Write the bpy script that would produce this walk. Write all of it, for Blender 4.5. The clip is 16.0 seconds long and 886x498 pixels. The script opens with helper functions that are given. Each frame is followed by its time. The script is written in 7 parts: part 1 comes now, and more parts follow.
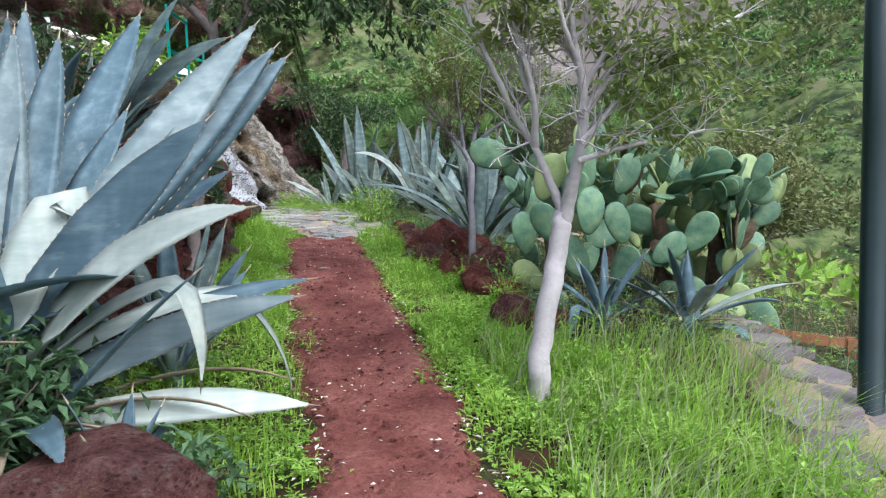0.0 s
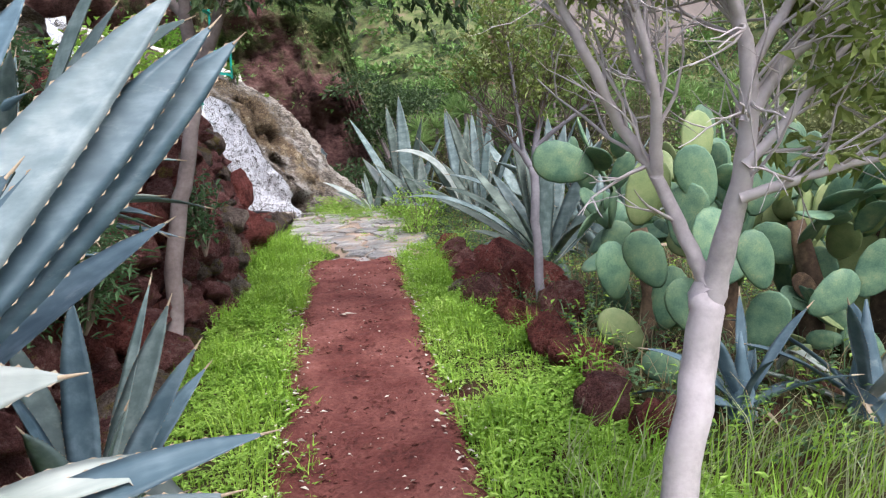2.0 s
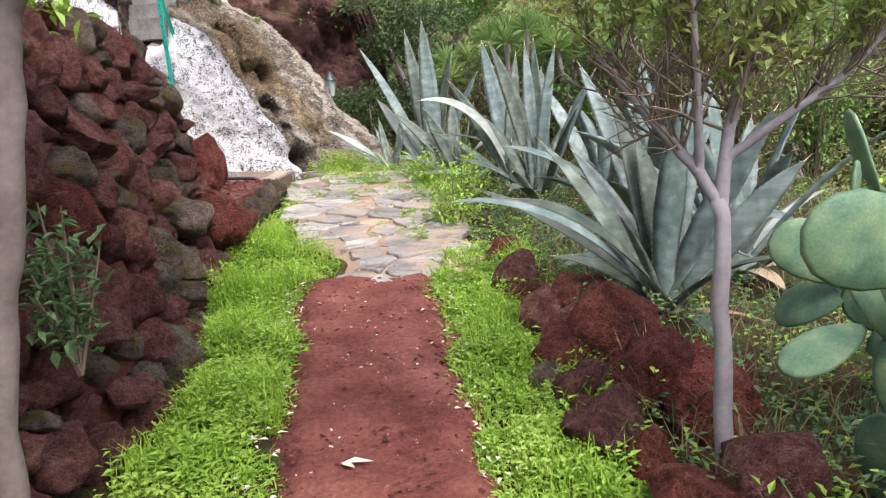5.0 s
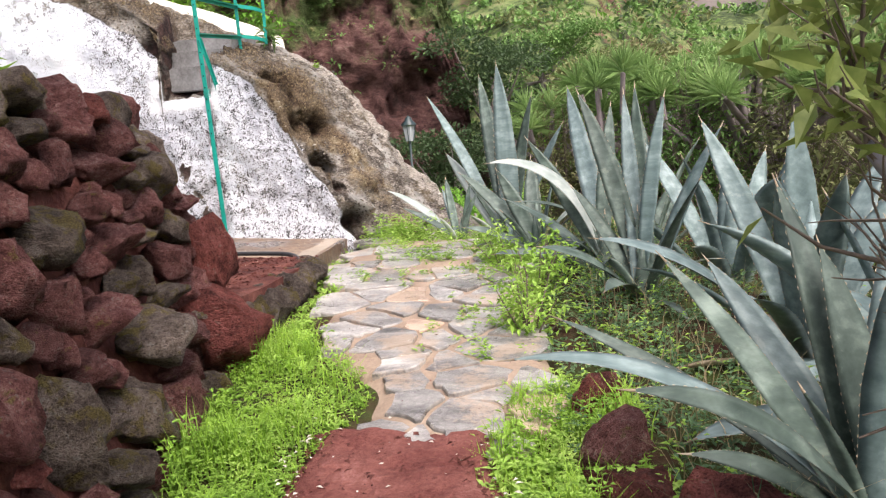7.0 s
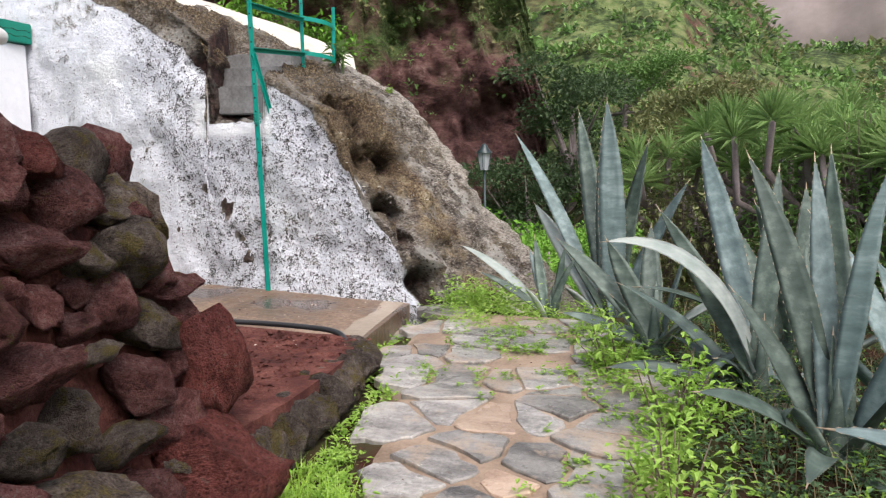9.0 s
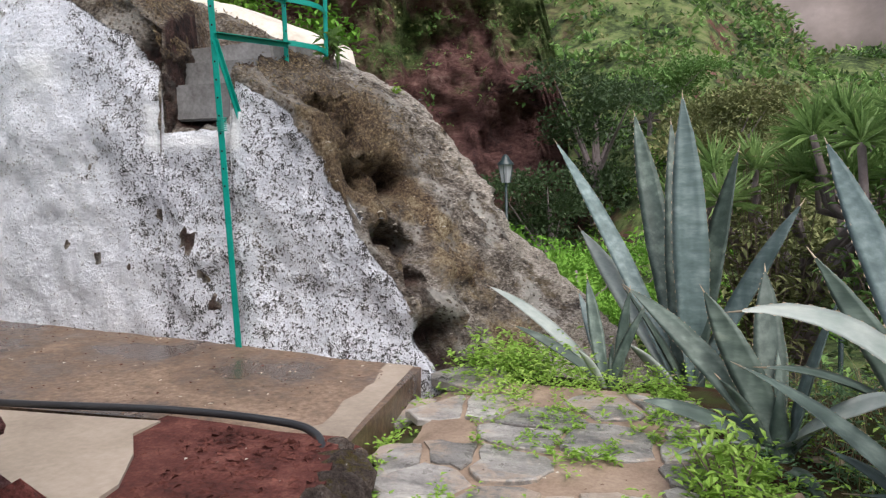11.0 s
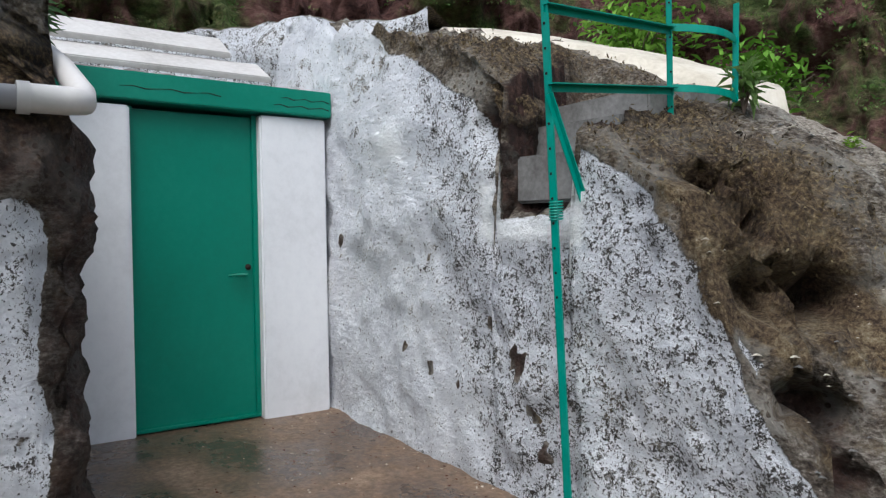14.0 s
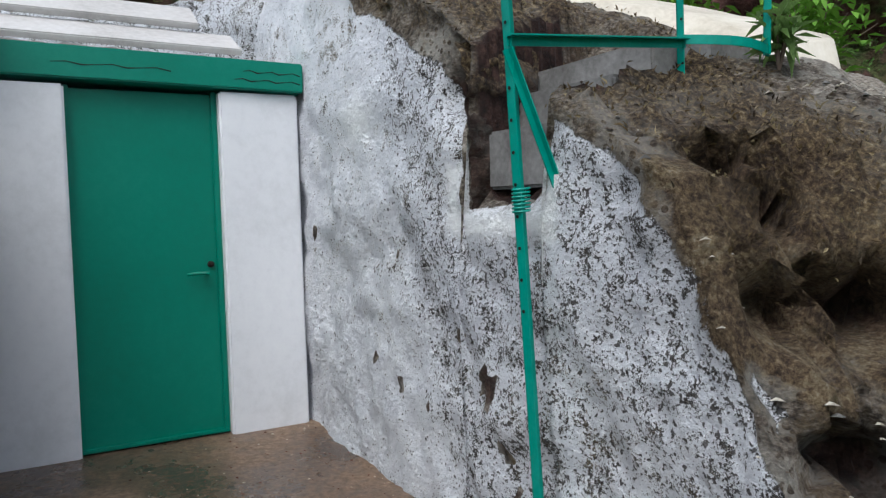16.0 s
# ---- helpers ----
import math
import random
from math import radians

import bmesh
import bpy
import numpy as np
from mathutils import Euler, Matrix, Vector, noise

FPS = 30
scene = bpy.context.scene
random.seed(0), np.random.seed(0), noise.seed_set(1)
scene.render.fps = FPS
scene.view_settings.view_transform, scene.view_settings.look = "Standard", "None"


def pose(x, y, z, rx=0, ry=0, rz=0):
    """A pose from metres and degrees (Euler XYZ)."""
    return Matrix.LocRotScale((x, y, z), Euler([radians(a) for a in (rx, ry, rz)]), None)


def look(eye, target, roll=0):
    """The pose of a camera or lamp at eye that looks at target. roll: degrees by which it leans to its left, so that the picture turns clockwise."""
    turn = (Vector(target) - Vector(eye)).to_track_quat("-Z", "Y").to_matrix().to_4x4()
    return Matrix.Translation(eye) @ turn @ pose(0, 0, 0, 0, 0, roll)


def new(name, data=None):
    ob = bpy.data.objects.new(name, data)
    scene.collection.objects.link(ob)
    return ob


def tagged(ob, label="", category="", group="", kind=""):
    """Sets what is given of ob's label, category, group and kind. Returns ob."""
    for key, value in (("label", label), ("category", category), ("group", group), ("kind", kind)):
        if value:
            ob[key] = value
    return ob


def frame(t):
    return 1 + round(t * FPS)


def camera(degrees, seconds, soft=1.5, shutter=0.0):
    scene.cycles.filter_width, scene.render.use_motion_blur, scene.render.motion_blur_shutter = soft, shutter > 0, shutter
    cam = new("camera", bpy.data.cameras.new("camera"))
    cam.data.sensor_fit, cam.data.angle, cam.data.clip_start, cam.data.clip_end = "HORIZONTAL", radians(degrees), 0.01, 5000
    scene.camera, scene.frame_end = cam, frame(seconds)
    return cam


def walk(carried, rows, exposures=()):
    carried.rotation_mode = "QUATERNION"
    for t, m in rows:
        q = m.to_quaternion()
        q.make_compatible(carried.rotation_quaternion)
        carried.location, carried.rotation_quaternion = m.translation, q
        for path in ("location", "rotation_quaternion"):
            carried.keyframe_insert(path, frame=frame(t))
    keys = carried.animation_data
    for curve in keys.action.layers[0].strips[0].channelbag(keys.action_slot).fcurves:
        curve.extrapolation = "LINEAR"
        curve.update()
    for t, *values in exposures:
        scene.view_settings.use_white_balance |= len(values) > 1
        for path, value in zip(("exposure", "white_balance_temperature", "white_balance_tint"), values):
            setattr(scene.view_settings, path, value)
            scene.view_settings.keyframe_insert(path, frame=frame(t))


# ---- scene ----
cam = camera(61.2, 16.0, soft=1.25)
PATH = [
    (0, (0.525, 1.195, 0.844), (0.399, 3.185, 0.697), -1.3),
    (0.5, (0.431, 1.306, 0.946), (0.444, 3.305, 0.865), -1.5),
    (1, (0.417, 1.652, 0.996), (0.323, 3.648, 0.903), -2.9),
    (1.5, (0.474, 2.059, 1.02), (0.214, 4.038, 0.895), -2.0),
    (2, (0.46, 2.454, 1.043), (0.18, 4.426, 0.857), -3.7),
    (2.5, (0.419, 2.761, 1.109), (0.066, 4.721, 0.925), -5.0),
    (3, (0.409, 3.095, 1.152), (-0.122, 5.015, 0.972), -3.0),
    (3.5, (0.302, 3.46, 1.172), (-0.123, 5.404, 0.979), -2.2),
    (3.7, (0.232, 3.585, 1.214), (-0.169, 5.526, 0.941), -2.2),
    (5.8, (-0.035, 4.981, 1.411), (-0.34, 6.916, 1.006), -4.6),
    (6, (-0.037, 5.126, 1.403), (-0.433, 7.05, 1.028), -5.5),
    (6.5, (-0.02, 5.357, 1.482), (-0.61, 7.237, 1.14), -6.9),
    (7, (-0.131, 5.706, 1.533), (-0.673, 7.61, 1.251), -4.4),
    (7.5, (-0.245, 6.008, 1.624), (-1.0, 7.84, 1.357), -7.0),
    (8, (-0.32, 6.316, 1.704), (-1.223, 8.086, 1.477), -7.4),
    (8.5, (-0.508, 6.684, 1.72), (-1.228, 8.54, 1.529), -0.2),
    (8.7, (-0.561, 6.772, 1.74), (-1.271, 8.629, 1.526), -0.6),
    (10.8, (-1.059, 8.084, 1.733), (-1.784, 9.936, 1.516), -2.6),
    (11, (-1.13, 8.211, 1.778), (-1.88, 10.055, 1.592), -1.6),
    (11.5, (-1.171, 8.477, 1.773), (-1.999, 10.295, 1.679), -1.8),
    (12, (-1.319, 8.801, 1.867), (-2.241, 10.562, 1.644), -2.0),
    (12.5, (-1.372, 9.111, 1.89), (-2.53, 10.729, 1.687), -4.0),
    (13, (-1.414, 9.325, 1.948), (-2.808, 10.753, 1.816), -3.1),
    (13.5, (-1.537, 9.608, 1.945), (-3.051, 10.913, 1.895), -0.8),
    (14, (-1.665, 9.734, 2.019), (-3.327, 10.847, 1.996), -1.0),
    (14.5, (-1.72, 9.873, 2.042), (-3.487, 10.808, 2.083), -2.7),
    (15, (-1.758, 10.088, 2.029), (-3.561, 10.951, 2.086), 0.8),
    (15.5, (-1.867, 10.268, 2.002), (-3.657, 11.158, 1.977), -1.3),
    (16, (-2.011, 10.452, 2.079), (-3.751, 11.435, 2.002), -1.9),
]
EXPOSURES = [(0, 0.95, 5750, 7), (1.5, 1.1, 6000, 13), (2.5, 1.18, 6250, 15), (3.7, 1.38, 6600, 15), (7, 1.36, 6650, 16), (8.7, 0.95, 6450, 13), (11, 0.62, 6350, 12), (13, 0.4, 6150, 8), (16, 0.25, 6000, 6)]
walk(cam, [(t, look(eye, target, roll)) for t, eye, target, roll in PATH], EXPOSURES)

# ---- light ----
SUN_EL, SUN_ROT = radians(55), radians(138)
world = bpy.data.worlds.new("overcast_sky")
scene.world = world
world.use_nodes = True
wn, wl = world.node_tree.nodes, world.node_tree.links
sky = wn.new("ShaderNodeTexSky")
sky.sky_type, sky.sun_disc = "NISHITA", False
sky.sun_elevation, sky.sun_rotation = SUN_EL, SUN_ROT
sky.air_density, sky.dust_density = 1.0, 4.0
soft_sky = wn.new("ShaderNodeHueSaturation")
soft_sky.inputs["Saturation"].default_value = 0.55
wl.new(sky.outputs[0], soft_sky.inputs["Color"])
wl.new(soft_sky.outputs[0], wn["Background"].inputs["Color"])
wn["Background"].inputs["Strength"].default_value = 0.15
sun = new("sun", bpy.data.lights.new("sun", "SUN"))
sun.data.energy, sun.data.angle, sun.data.color = 1.3, radians(40), (1.0, 0.97, 0.93)
sun.matrix_world = look((0, 0, 30), (30 * math.sin(SUN_ROT + math.pi) / math.tan(SUN_EL), 30 * math.cos(SUN_ROT + math.pi) / math.tan(SUN_EL), 0))


# ---- materials ----
def ramp(nt, fac, stops):
    r = nt.nodes.new("ShaderNodeValToRGB")
    while len(r.color_ramp.elements) < len(stops):
        r.color_ramp.elements.new(0.5)
    for e, (p, c) in zip(r.color_ramp.elements, stops):
        e.position, e.color = p, (*c, 1) if len(c) == 3 else c
    nt.links.new(fac, r.inputs[0])
    return r.outputs[0]


def grey(a, b):
    return [(a, (0, 0, 0)), (b, (1, 1, 1))]


def noisy(nt, vec, scale, detail=6, rough=0.6, distort=0.0):
    n = nt.nodes.new("ShaderNodeTexNoise")
    n.inputs["Scale"].default_value, n.inputs["Detail"].default_value = scale, detail
    n.inputs["Roughness"].default_value, n.inputs["Distortion"].default_value = rough, distort
    nt.links.new(vec, n.inputs["Vector"])
    return n.outputs["Fac"]


def blend(nt, fac, a, b, mode="MIX"):
    m = nt.nodes.new("ShaderNodeMix")
    m.data_type, m.blend_type = "RGBA", mode
    for sock, v in ((m.inputs[0], fac), (m.inputs[6], a), (m.inputs[7], b)):
        if isinstance(v, (int, float)):
            sock.default_value = v
        elif isinstance(v, tuple):
            sock.default_value = (*v, 1)
        else:
            nt.links.new(v, sock)
    return m.outputs[2]


def maths(nt, op, a, b=None):
    m = nt.nodes.new("ShaderNodeMath")
    m.operation = op
    for sock, v in zip(m.inputs, (a, b)):
        if v is None:
            continue
        if isinstance(v, (int, float)):
            sock.default_value = v
        else:
            nt.links.new(v, sock)
    return m.outputs[0]


def material(name, rough=0.8, spec=0.3, metal=0.0):
    m = bpy.data.materials.new(name)
    m.use_nodes = True
    nt = m.node_tree
    p = nt.nodes["Principled BSDF"]
    p.inputs["Roughness"].default_value, p.inputs["Metallic"].default_value = rough, metal
    p.inputs["Specular IOR Level"].default_value = spec
    return m, nt, p


def where(nt, kind="Object"):
    if kind == "World":
        return nt.nodes.new("ShaderNodeNewGeometry").outputs["Position"]
    return nt.nodes.new("ShaderNodeTexCoord").outputs[kind]


def bump(nt, p, height, strength=0.5, dist=0.02):
    b = nt.nodes.new("ShaderNodeBump")
    b.inputs["Strength"].default_value, b.inputs["Distance"].default_value = strength, dist
    nt.links.new(height, b.inputs["Height"])
    nt.links.new(b.outputs[0], p.inputs["Normal"])


def chance(nt):
    return nt.nodes.new("ShaderNodeObjectInfo").outputs["Random"]


def mottled(name, cols, scale=4.0, fine=40.0, rough=0.85, spec=0.25, strength=0.5, dist=0.01, space="Object", vary=0.0, metal=0.0):
    """Colours in a ramp over coarse noise, broken by fine noise, with relief; vary shifts the value piece by piece."""
    m, nt, p = material(name, rough, spec, metal)
    v = where(nt, space)
    if vary:
        add = nt.nodes.new("ShaderNodeVectorMath")
        add.operation = "ADD"
        s = maths(nt, "MULTIPLY", chance(nt), 37.0)
        nt.links.new(v, add.inputs[0])
        nt.links.new(s, add.inputs[1])
        v = add.outputs[0]
    big, small = noisy(nt, v, scale), noisy(nt, v, fine, 5, 0.65)
    f = maths(nt, "ADD", maths(nt, "MULTIPLY", big, 0.65), maths(nt, "MULTIPLY", small, 0.35))
    k = len(cols)
    col = ramp(nt, f, [(0.3 + 0.4 * i / max(1, k - 1), c) for i, c in enumerate(cols)])
    if vary:
        h = nt.nodes.new("ShaderNodeHueSaturation")
        nt.links.new(maths(nt, "ADD", 1 - vary / 2, maths(nt, "MULTIPLY", chance(nt), vary)), h.inputs["Value"])
        nt.links.new(col, h.inputs["Color"])
        col = h.outputs[0]
    nt.links.new(col, p.inputs["Base Color"])
    bump(nt, p, f, strength, dist)
    return m


def leafy(name, cols, scale=3.0, rough=0.55, trans=0.35, spec=0.3, space="World", fine=60.0):
    """Thin green leaves that let some light through."""
    m, nt, p = material(name, rough, spec)
    v = where(nt, space)
    f = maths(nt, "ADD", maths(nt, "MULTIPLY", noisy(nt, v, scale, 4), 0.55), maths(nt, "MULTIPLY", noisy(nt, v, fine, 3), 0.45))
    k = len(cols)
    col = ramp(nt, f, [(0.32 + 0.36 * i / max(1, k - 1), c) for i, c in enumerate(cols)])
    nt.links.new(col, p.inputs["Base Color"])
    if trans:
        t = nt.nodes.new("ShaderNodeBsdfTranslucent")
        nt.links.new(col, t.inputs["Color"])
        mix = nt.nodes.new("ShaderNodeMixShader")
        mix.inputs[0].default_value = trans
        nt.links.new(p.outputs[0], mix.inputs[1])
        nt.links.new(t.outputs[0], mix.inputs[2])
        nt.links.new(mix.outputs[0], nt.nodes["Material Output"].inputs["Surface"])
    return m


def agave_skin(name, cols, pale):
    """Waxy bloom with lengthwise streaks and paler worn patches."""
    m, nt, p = material(name, 0.5, 0.35)
    v = where(nt)
    map_ = nt.nodes.new("ShaderNodeMapping")
    map_.inputs["Scale"].default_value = (9, 1.2, 9)
    nt.links.new(v, map_.inputs["Vector"])
    sh = nt.nodes.new("ShaderNodeVectorMath")
    sh.operation = "ADD"
    nt.links.new(map_.outputs[0], sh.inputs[0])
    nt.links.new(maths(nt, "MULTIPLY", chance(nt), 50.0), sh.inputs[1])
    streak = noisy(nt, sh.outputs[0], 2.2, 5)
    band = nt.nodes.new("ShaderNodeMapping")
    band.inputs["Scale"].default_value = (2, 7, 2)
    nt.links.new(v, band.inputs["Vector"])
    b = noisy(nt, band.outputs[0], 1.6, 2)
    f = maths(nt, "ADD", maths(nt, "MULTIPLY", streak, 0.6), maths(nt, "MULTIPLY", b, 0.4))
    col = ramp(nt, f, [(0.3, cols[0]), (0.5, cols[1]), (0.68, cols[2])])
    worn = ramp(nt, noisy(nt, sh.outputs[0], 0.9, 6, 0.7), grey(0.6, 0.68))
    col = blend(nt, maths(nt, "MULTIPLY", worn, 0.22), col, pale)
    h = nt.nodes.new("ShaderNodeHueSaturation")
    nt.links.new(maths(nt, "ADD", 0.78, maths(nt, "MULTIPLY", chance(nt), 0.4)), h.inputs["Value"])
    nt.links.new(col, h.inputs["Color"])
    nt.links.new(h.outputs[0], p.inputs["Base Color"])
    bump(nt, p, streak, 0.25, 0.006)
    return m


def flag(name, cols, film):
    """Split stone with a bedded, shelving face, mortar smeared over it and a wet sheen."""
    m, nt, p = material(name, 0.35, 0.45)
    v = where(nt, "World")
    turn = nt.nodes.new("ShaderNodeMapping")
    nt.links.new(v, turn.inputs["Vector"])
    spin = nt.nodes.new("ShaderNodeCombineXYZ")
    nt.links.new(maths(nt, "MULTIPLY", chance(nt), 6.28), spin.inputs[2])
    nt.links.new(spin.outputs[0], turn.inputs["Rotation"])
    turn.inputs["Scale"].default_value = (1.0, 3.2, 1.0)
    bed, fine, wide = noisy(nt, turn.outputs[0], 3.0, 7, 0.62), noisy(nt, v, 45, 6, 0.7), noisy(nt, v, 2.6, 6, 0.65)
    f = maths(nt, "ADD", maths(nt, "MULTIPLY", bed, 0.65), maths(nt, "MULTIPLY", fine, 0.35))
    k = len(cols)
    col = ramp(nt, f, [(0.36 + 0.28 * i / (k - 1), c) for i, c in enumerate(cols)])
    h = nt.nodes.new("ShaderNodeHueSaturation")
    nt.links.new(maths(nt, "ADD", 0.66, maths(nt, "MULTIPLY", chance(nt), 0.6)), h.inputs["Value"])
    nt.links.new(col, h.inputs["Color"])
    smear = ramp(nt, maths(nt, "ADD", wide, maths(nt, "MULTIPLY", maths(nt, "SUBTRACT", fine, 0.5), 0.25)), grey(0.53, 0.6))
    col = blend(nt, maths(nt, "MULTIPLY", smear, film), h.outputs[0], (0.4, 0.29, 0.2))
    nt.links.new(col, p.inputs["Base Color"])
    nt.links.new(ramp(nt, wide, [(0.4, (0.2, 0.2, 0.2)), (0.62, (0.55, 0.55, 0.55))]), p.inputs["Roughness"])
    bump(nt, p, f, 0.8, 0.02)
    return m


def lava(name, cols, moss, pale):
    """Pitted volcanic stone: pores, lichen flecks and cushions of ochre moss."""
    m, nt, p = material(name, 0.95, 0.15)
    add = nt.nodes.new("ShaderNodeVectorMath")
    add.operation = "ADD"
    nt.links.new(where(nt), add.inputs[0])
    nt.links.new(maths(nt, "MULTIPLY", chance(nt), 37.0), add.inputs[1])
    v = add.outputs[0]
    big, mid, fine = noisy(nt, v, 1.6, 5), noisy(nt, v, 7, 7, 0.7), noisy(nt, v, 26, 6, 0.75)
    pore = nt.nodes.new("ShaderNodeTexVoronoi")
    pore.inputs["Scale"].default_value = 13.0
    nt.links.new(v, pore.inputs["Vector"])
    pit = ramp(nt, maths(nt, "ADD", pore.outputs["Distance"], maths(nt, "MULTIPLY", maths(nt, "SUBTRACT", fine, 0.5), 0.5)), grey(0.16, 0.34))
    f = maths(nt, "ADD", maths(nt, "MULTIPLY", big, 0.35), maths(nt, "ADD", maths(nt, "MULTIPLY", mid, 0.35), maths(nt, "MULTIPLY", fine, 0.3)))
    col = ramp(nt, f, [(0.37, cols[0]), (0.47, cols[1]), (0.55, cols[2]), (0.66, cols[3])])
    col = blend(nt, maths(nt, "MULTIPLY", maths(nt, "SUBTRACT", 1.0, pit), 0.55), col, cols[0])
    fleck = maths(nt, "MULTIPLY", ramp(nt, noisy(nt, v, 9, 4, 0.55), grey(0.6, 0.66)), ramp(nt, big, grey(0.42, 0.56)))
    col = blend(nt, maths(nt, "MULTIPLY", fleck, 0.75), col, pale)
    if moss:
        lie = ramp(nt, maths(nt, "ADD", noisy(nt, v, 1.3, 3), maths(nt, "MULTIPLY", maths(nt, "SUBTRACT", mid, 0.5), 0.5)), grey(0.66 - 0.25 * moss, 0.76 - 0.25 * moss))
        cushion = ramp(nt, fine, [(0.35, (0.07, 0.053, 0.018)), (0.52, (0.19, 0.145, 0.036)), (0.68, (0.33, 0.27, 0.07))])
        col = blend(nt, maths(nt, "MULTIPLY", lie, 0.8), col, cushion)
    h = nt.nodes.new("ShaderNodeHueSaturation")
    nt.links.new(maths(nt, "ADD", 0.72, maths(nt, "MULTIPLY", chance(nt), 0.6)), h.inputs["Value"])
    nt.links.new(col, h.inputs["Color"])
    nt.links.new(h.outputs[0], p.inputs["Base Color"])
    relief = maths(nt, "ADD", maths(nt, "MULTIPLY", pit, 0.4), maths(nt, "ADD", mid, maths(nt, "MULTIPLY", fine, 0.7)))
    bump(nt, p, relief, 1.0, 0.3)
    return m


M_SOIL = mottled("red_soil", [(0.042, 0.0144, 0.012), (0.126, 0.0396, 0.0324), (0.198, 0.0744, 0.06), (0.312, 0.144, 0.12)], 3.0, 45, 0.95, 0.15, 1.0, 0.05, "World")
M_GRAVEL = mottled("red_gravel", [(0.025, 0.01, 0.009), (0.1, 0.034, 0.027), (0.22, 0.09, 0.07)], 7, 60, 0.95, 0.15, 1.0, 0.04, "World")
M_LAVA = lava("red_lava_stone", [(0.04, 0.017, 0.015), (0.165, 0.062, 0.056), (0.29, 0.13, 0.118), (0.48, 0.32, 0.29)], 0.1, (0.3, 0.225, 0.2))
M_LAVA_DARK = lava("mossy_basalt_stone", [(0.04, 0.03, 0.025), (0.15, 0.113, 0.093), (0.28, 0.22, 0.185), (0.46, 0.4, 0.35)], 0.55, (0.36, 0.33, 0.29))
M_LAVA_RED = lava("porous_red_cinder", [(0.035, 0.011, 0.009), (0.15, 0.043, 0.035), (0.26, 0.08, 0.066), (0.4, 0.17, 0.14)], 0.0, (0.25, 0.15, 0.12))
M_FLAG = flag("wet_flagstone", [(0.1, 0.092, 0.084), (0.2, 0.186, 0.172), (0.31, 0.29, 0.265), (0.42, 0.395, 0.36)], 0.5)
M_FLAG_WARM = flag("ochre_flagstone", [(0.26, 0.17, 0.12), (0.42, 0.3, 0.22), (0.52, 0.4, 0.3)], 0.3)
M_MORTAR = mottled("sandy_mortar", [(0.14, 0.095, 0.065), (0.27, 0.195, 0.14), (0.4, 0.31, 0.23)], 4, 60, 0.8, 0.3, 0.6, 0.01, "World")
M_BARK = mottled("pale_bark", [(0.3, 0.265, 0.265), (0.47, 0.42, 0.43), (0.58, 0.53, 0.545)], 5, 45, 0.8, 0.25, 0.5, 0.006)
M_BARK_GREY = mottled("lilac_grey_bark", [(0.16, 0.145, 0.16), (0.26, 0.24, 0.265), (0.35, 0.325, 0.355)], 5, 45, 0.8, 0.25, 0.5, 0.006)
M_BARK_DARK = mottled("grey_brown_bark", [(0.1, 0.08, 0.075), (0.19, 0.155, 0.15), (0.28, 0.24, 0.235)], 6, 45, 0.85, 0.25, 0.6, 0.006)
M_TWIG = mottled("twig_bark", [(0.12, 0.09, 0.07), (0.22, 0.17, 0.14)], 8, 60, 0.85, 0.2, 0.4, 0.004)
M_GREEN = mottled("green_gloss_paint", [(0.0, 0.16, 0.105), (0.0, 0.185, 0.125), (0.006, 0.21, 0.145)], 1.6, 24, 0.4, 0.4, 0.2, 0.004)
M_GREEN_IRON = mottled("turquoise_iron_paint", [(0.0, 0.2, 0.155), (0.0, 0.26, 0.2), (0.02, 0.31, 0.25)], 5, 60, 0.45, 0.4, 0.3, 0.002)
M_RUST = mottled("dark_hole", [(0.01, 0.008, 0.007), (0.03, 0.02, 0.015)], 8, 50, 0.9)
M_WHITE = mottled("whitewash", [(0.62, 0.63, 0.65), (0.74, 0.75, 0.78), (0.8, 0.81, 0.83)], 1.2, 18, 0.75, 0.3, 0.25, 0.01)
M_PVC = mottled("white_pvc", [(0.6, 0.57, 0.56), (0.72, 0.7, 0.69)], 2, 30, 0.4, 0.4, 0.1, 0.002)
M_PVC_GREY = mottled("grey_pvc", [(0.27, 0.27, 0.29), (0.36, 0.36, 0.38)], 3, 30, 0.45, 0.4, 0.1, 0.002)
M_HOSE = mottled("black_hose", [(0.012, 0.012, 0.013), (0.03, 0.03, 0.032)], 6, 40, 0.4, 0.5, 0.1, 0.002)
M_STEP = mottled("grey_concrete_block", [(0.07, 0.065, 0.06), (0.17, 0.165, 0.16), (0.28, 0.275, 0.27)], 4, 45, 0.9, 0.25, 0.6, 0.01)
M_TARP = mottled("pale_cement_cap", [(0.4, 0.35, 0.28), (0.58, 0.53, 0.45), (0.68, 0.64, 0.57)], 3, 30, 0.8, 0.25, 0.4, 0.01)
M_POST = mottled("dark_green_post_paint", [(0.006, 0.016, 0.016), (0.013, 0.03, 0.03)], 4, 40, 0.35, 0.5, 0.15, 0.003)
M_FENCE = mottled("brown_stained_timber", [(0.13, 0.05, 0.02), (0.24, 0.1, 0.045), (0.33, 0.16, 0.08)], 3, 40, 0.7, 0.3, 0.4, 0.004)
M_PAVE = mottled("grey_pink_paving", [(0.1, 0.082, 0.08), (0.17, 0.14, 0.14), (0.26, 0.22, 0.22)], 3, 30, 0.8, 0.3, 0.5, 0.01, "Object", 0.3)
M_AGAVE = agave_skin("blue_agave_skin", [(0.04, 0.075, 0.097), (0.08, 0.13, 0.158), (0.165, 0.23, 0.265)], (0.45, 0.5, 0.47))
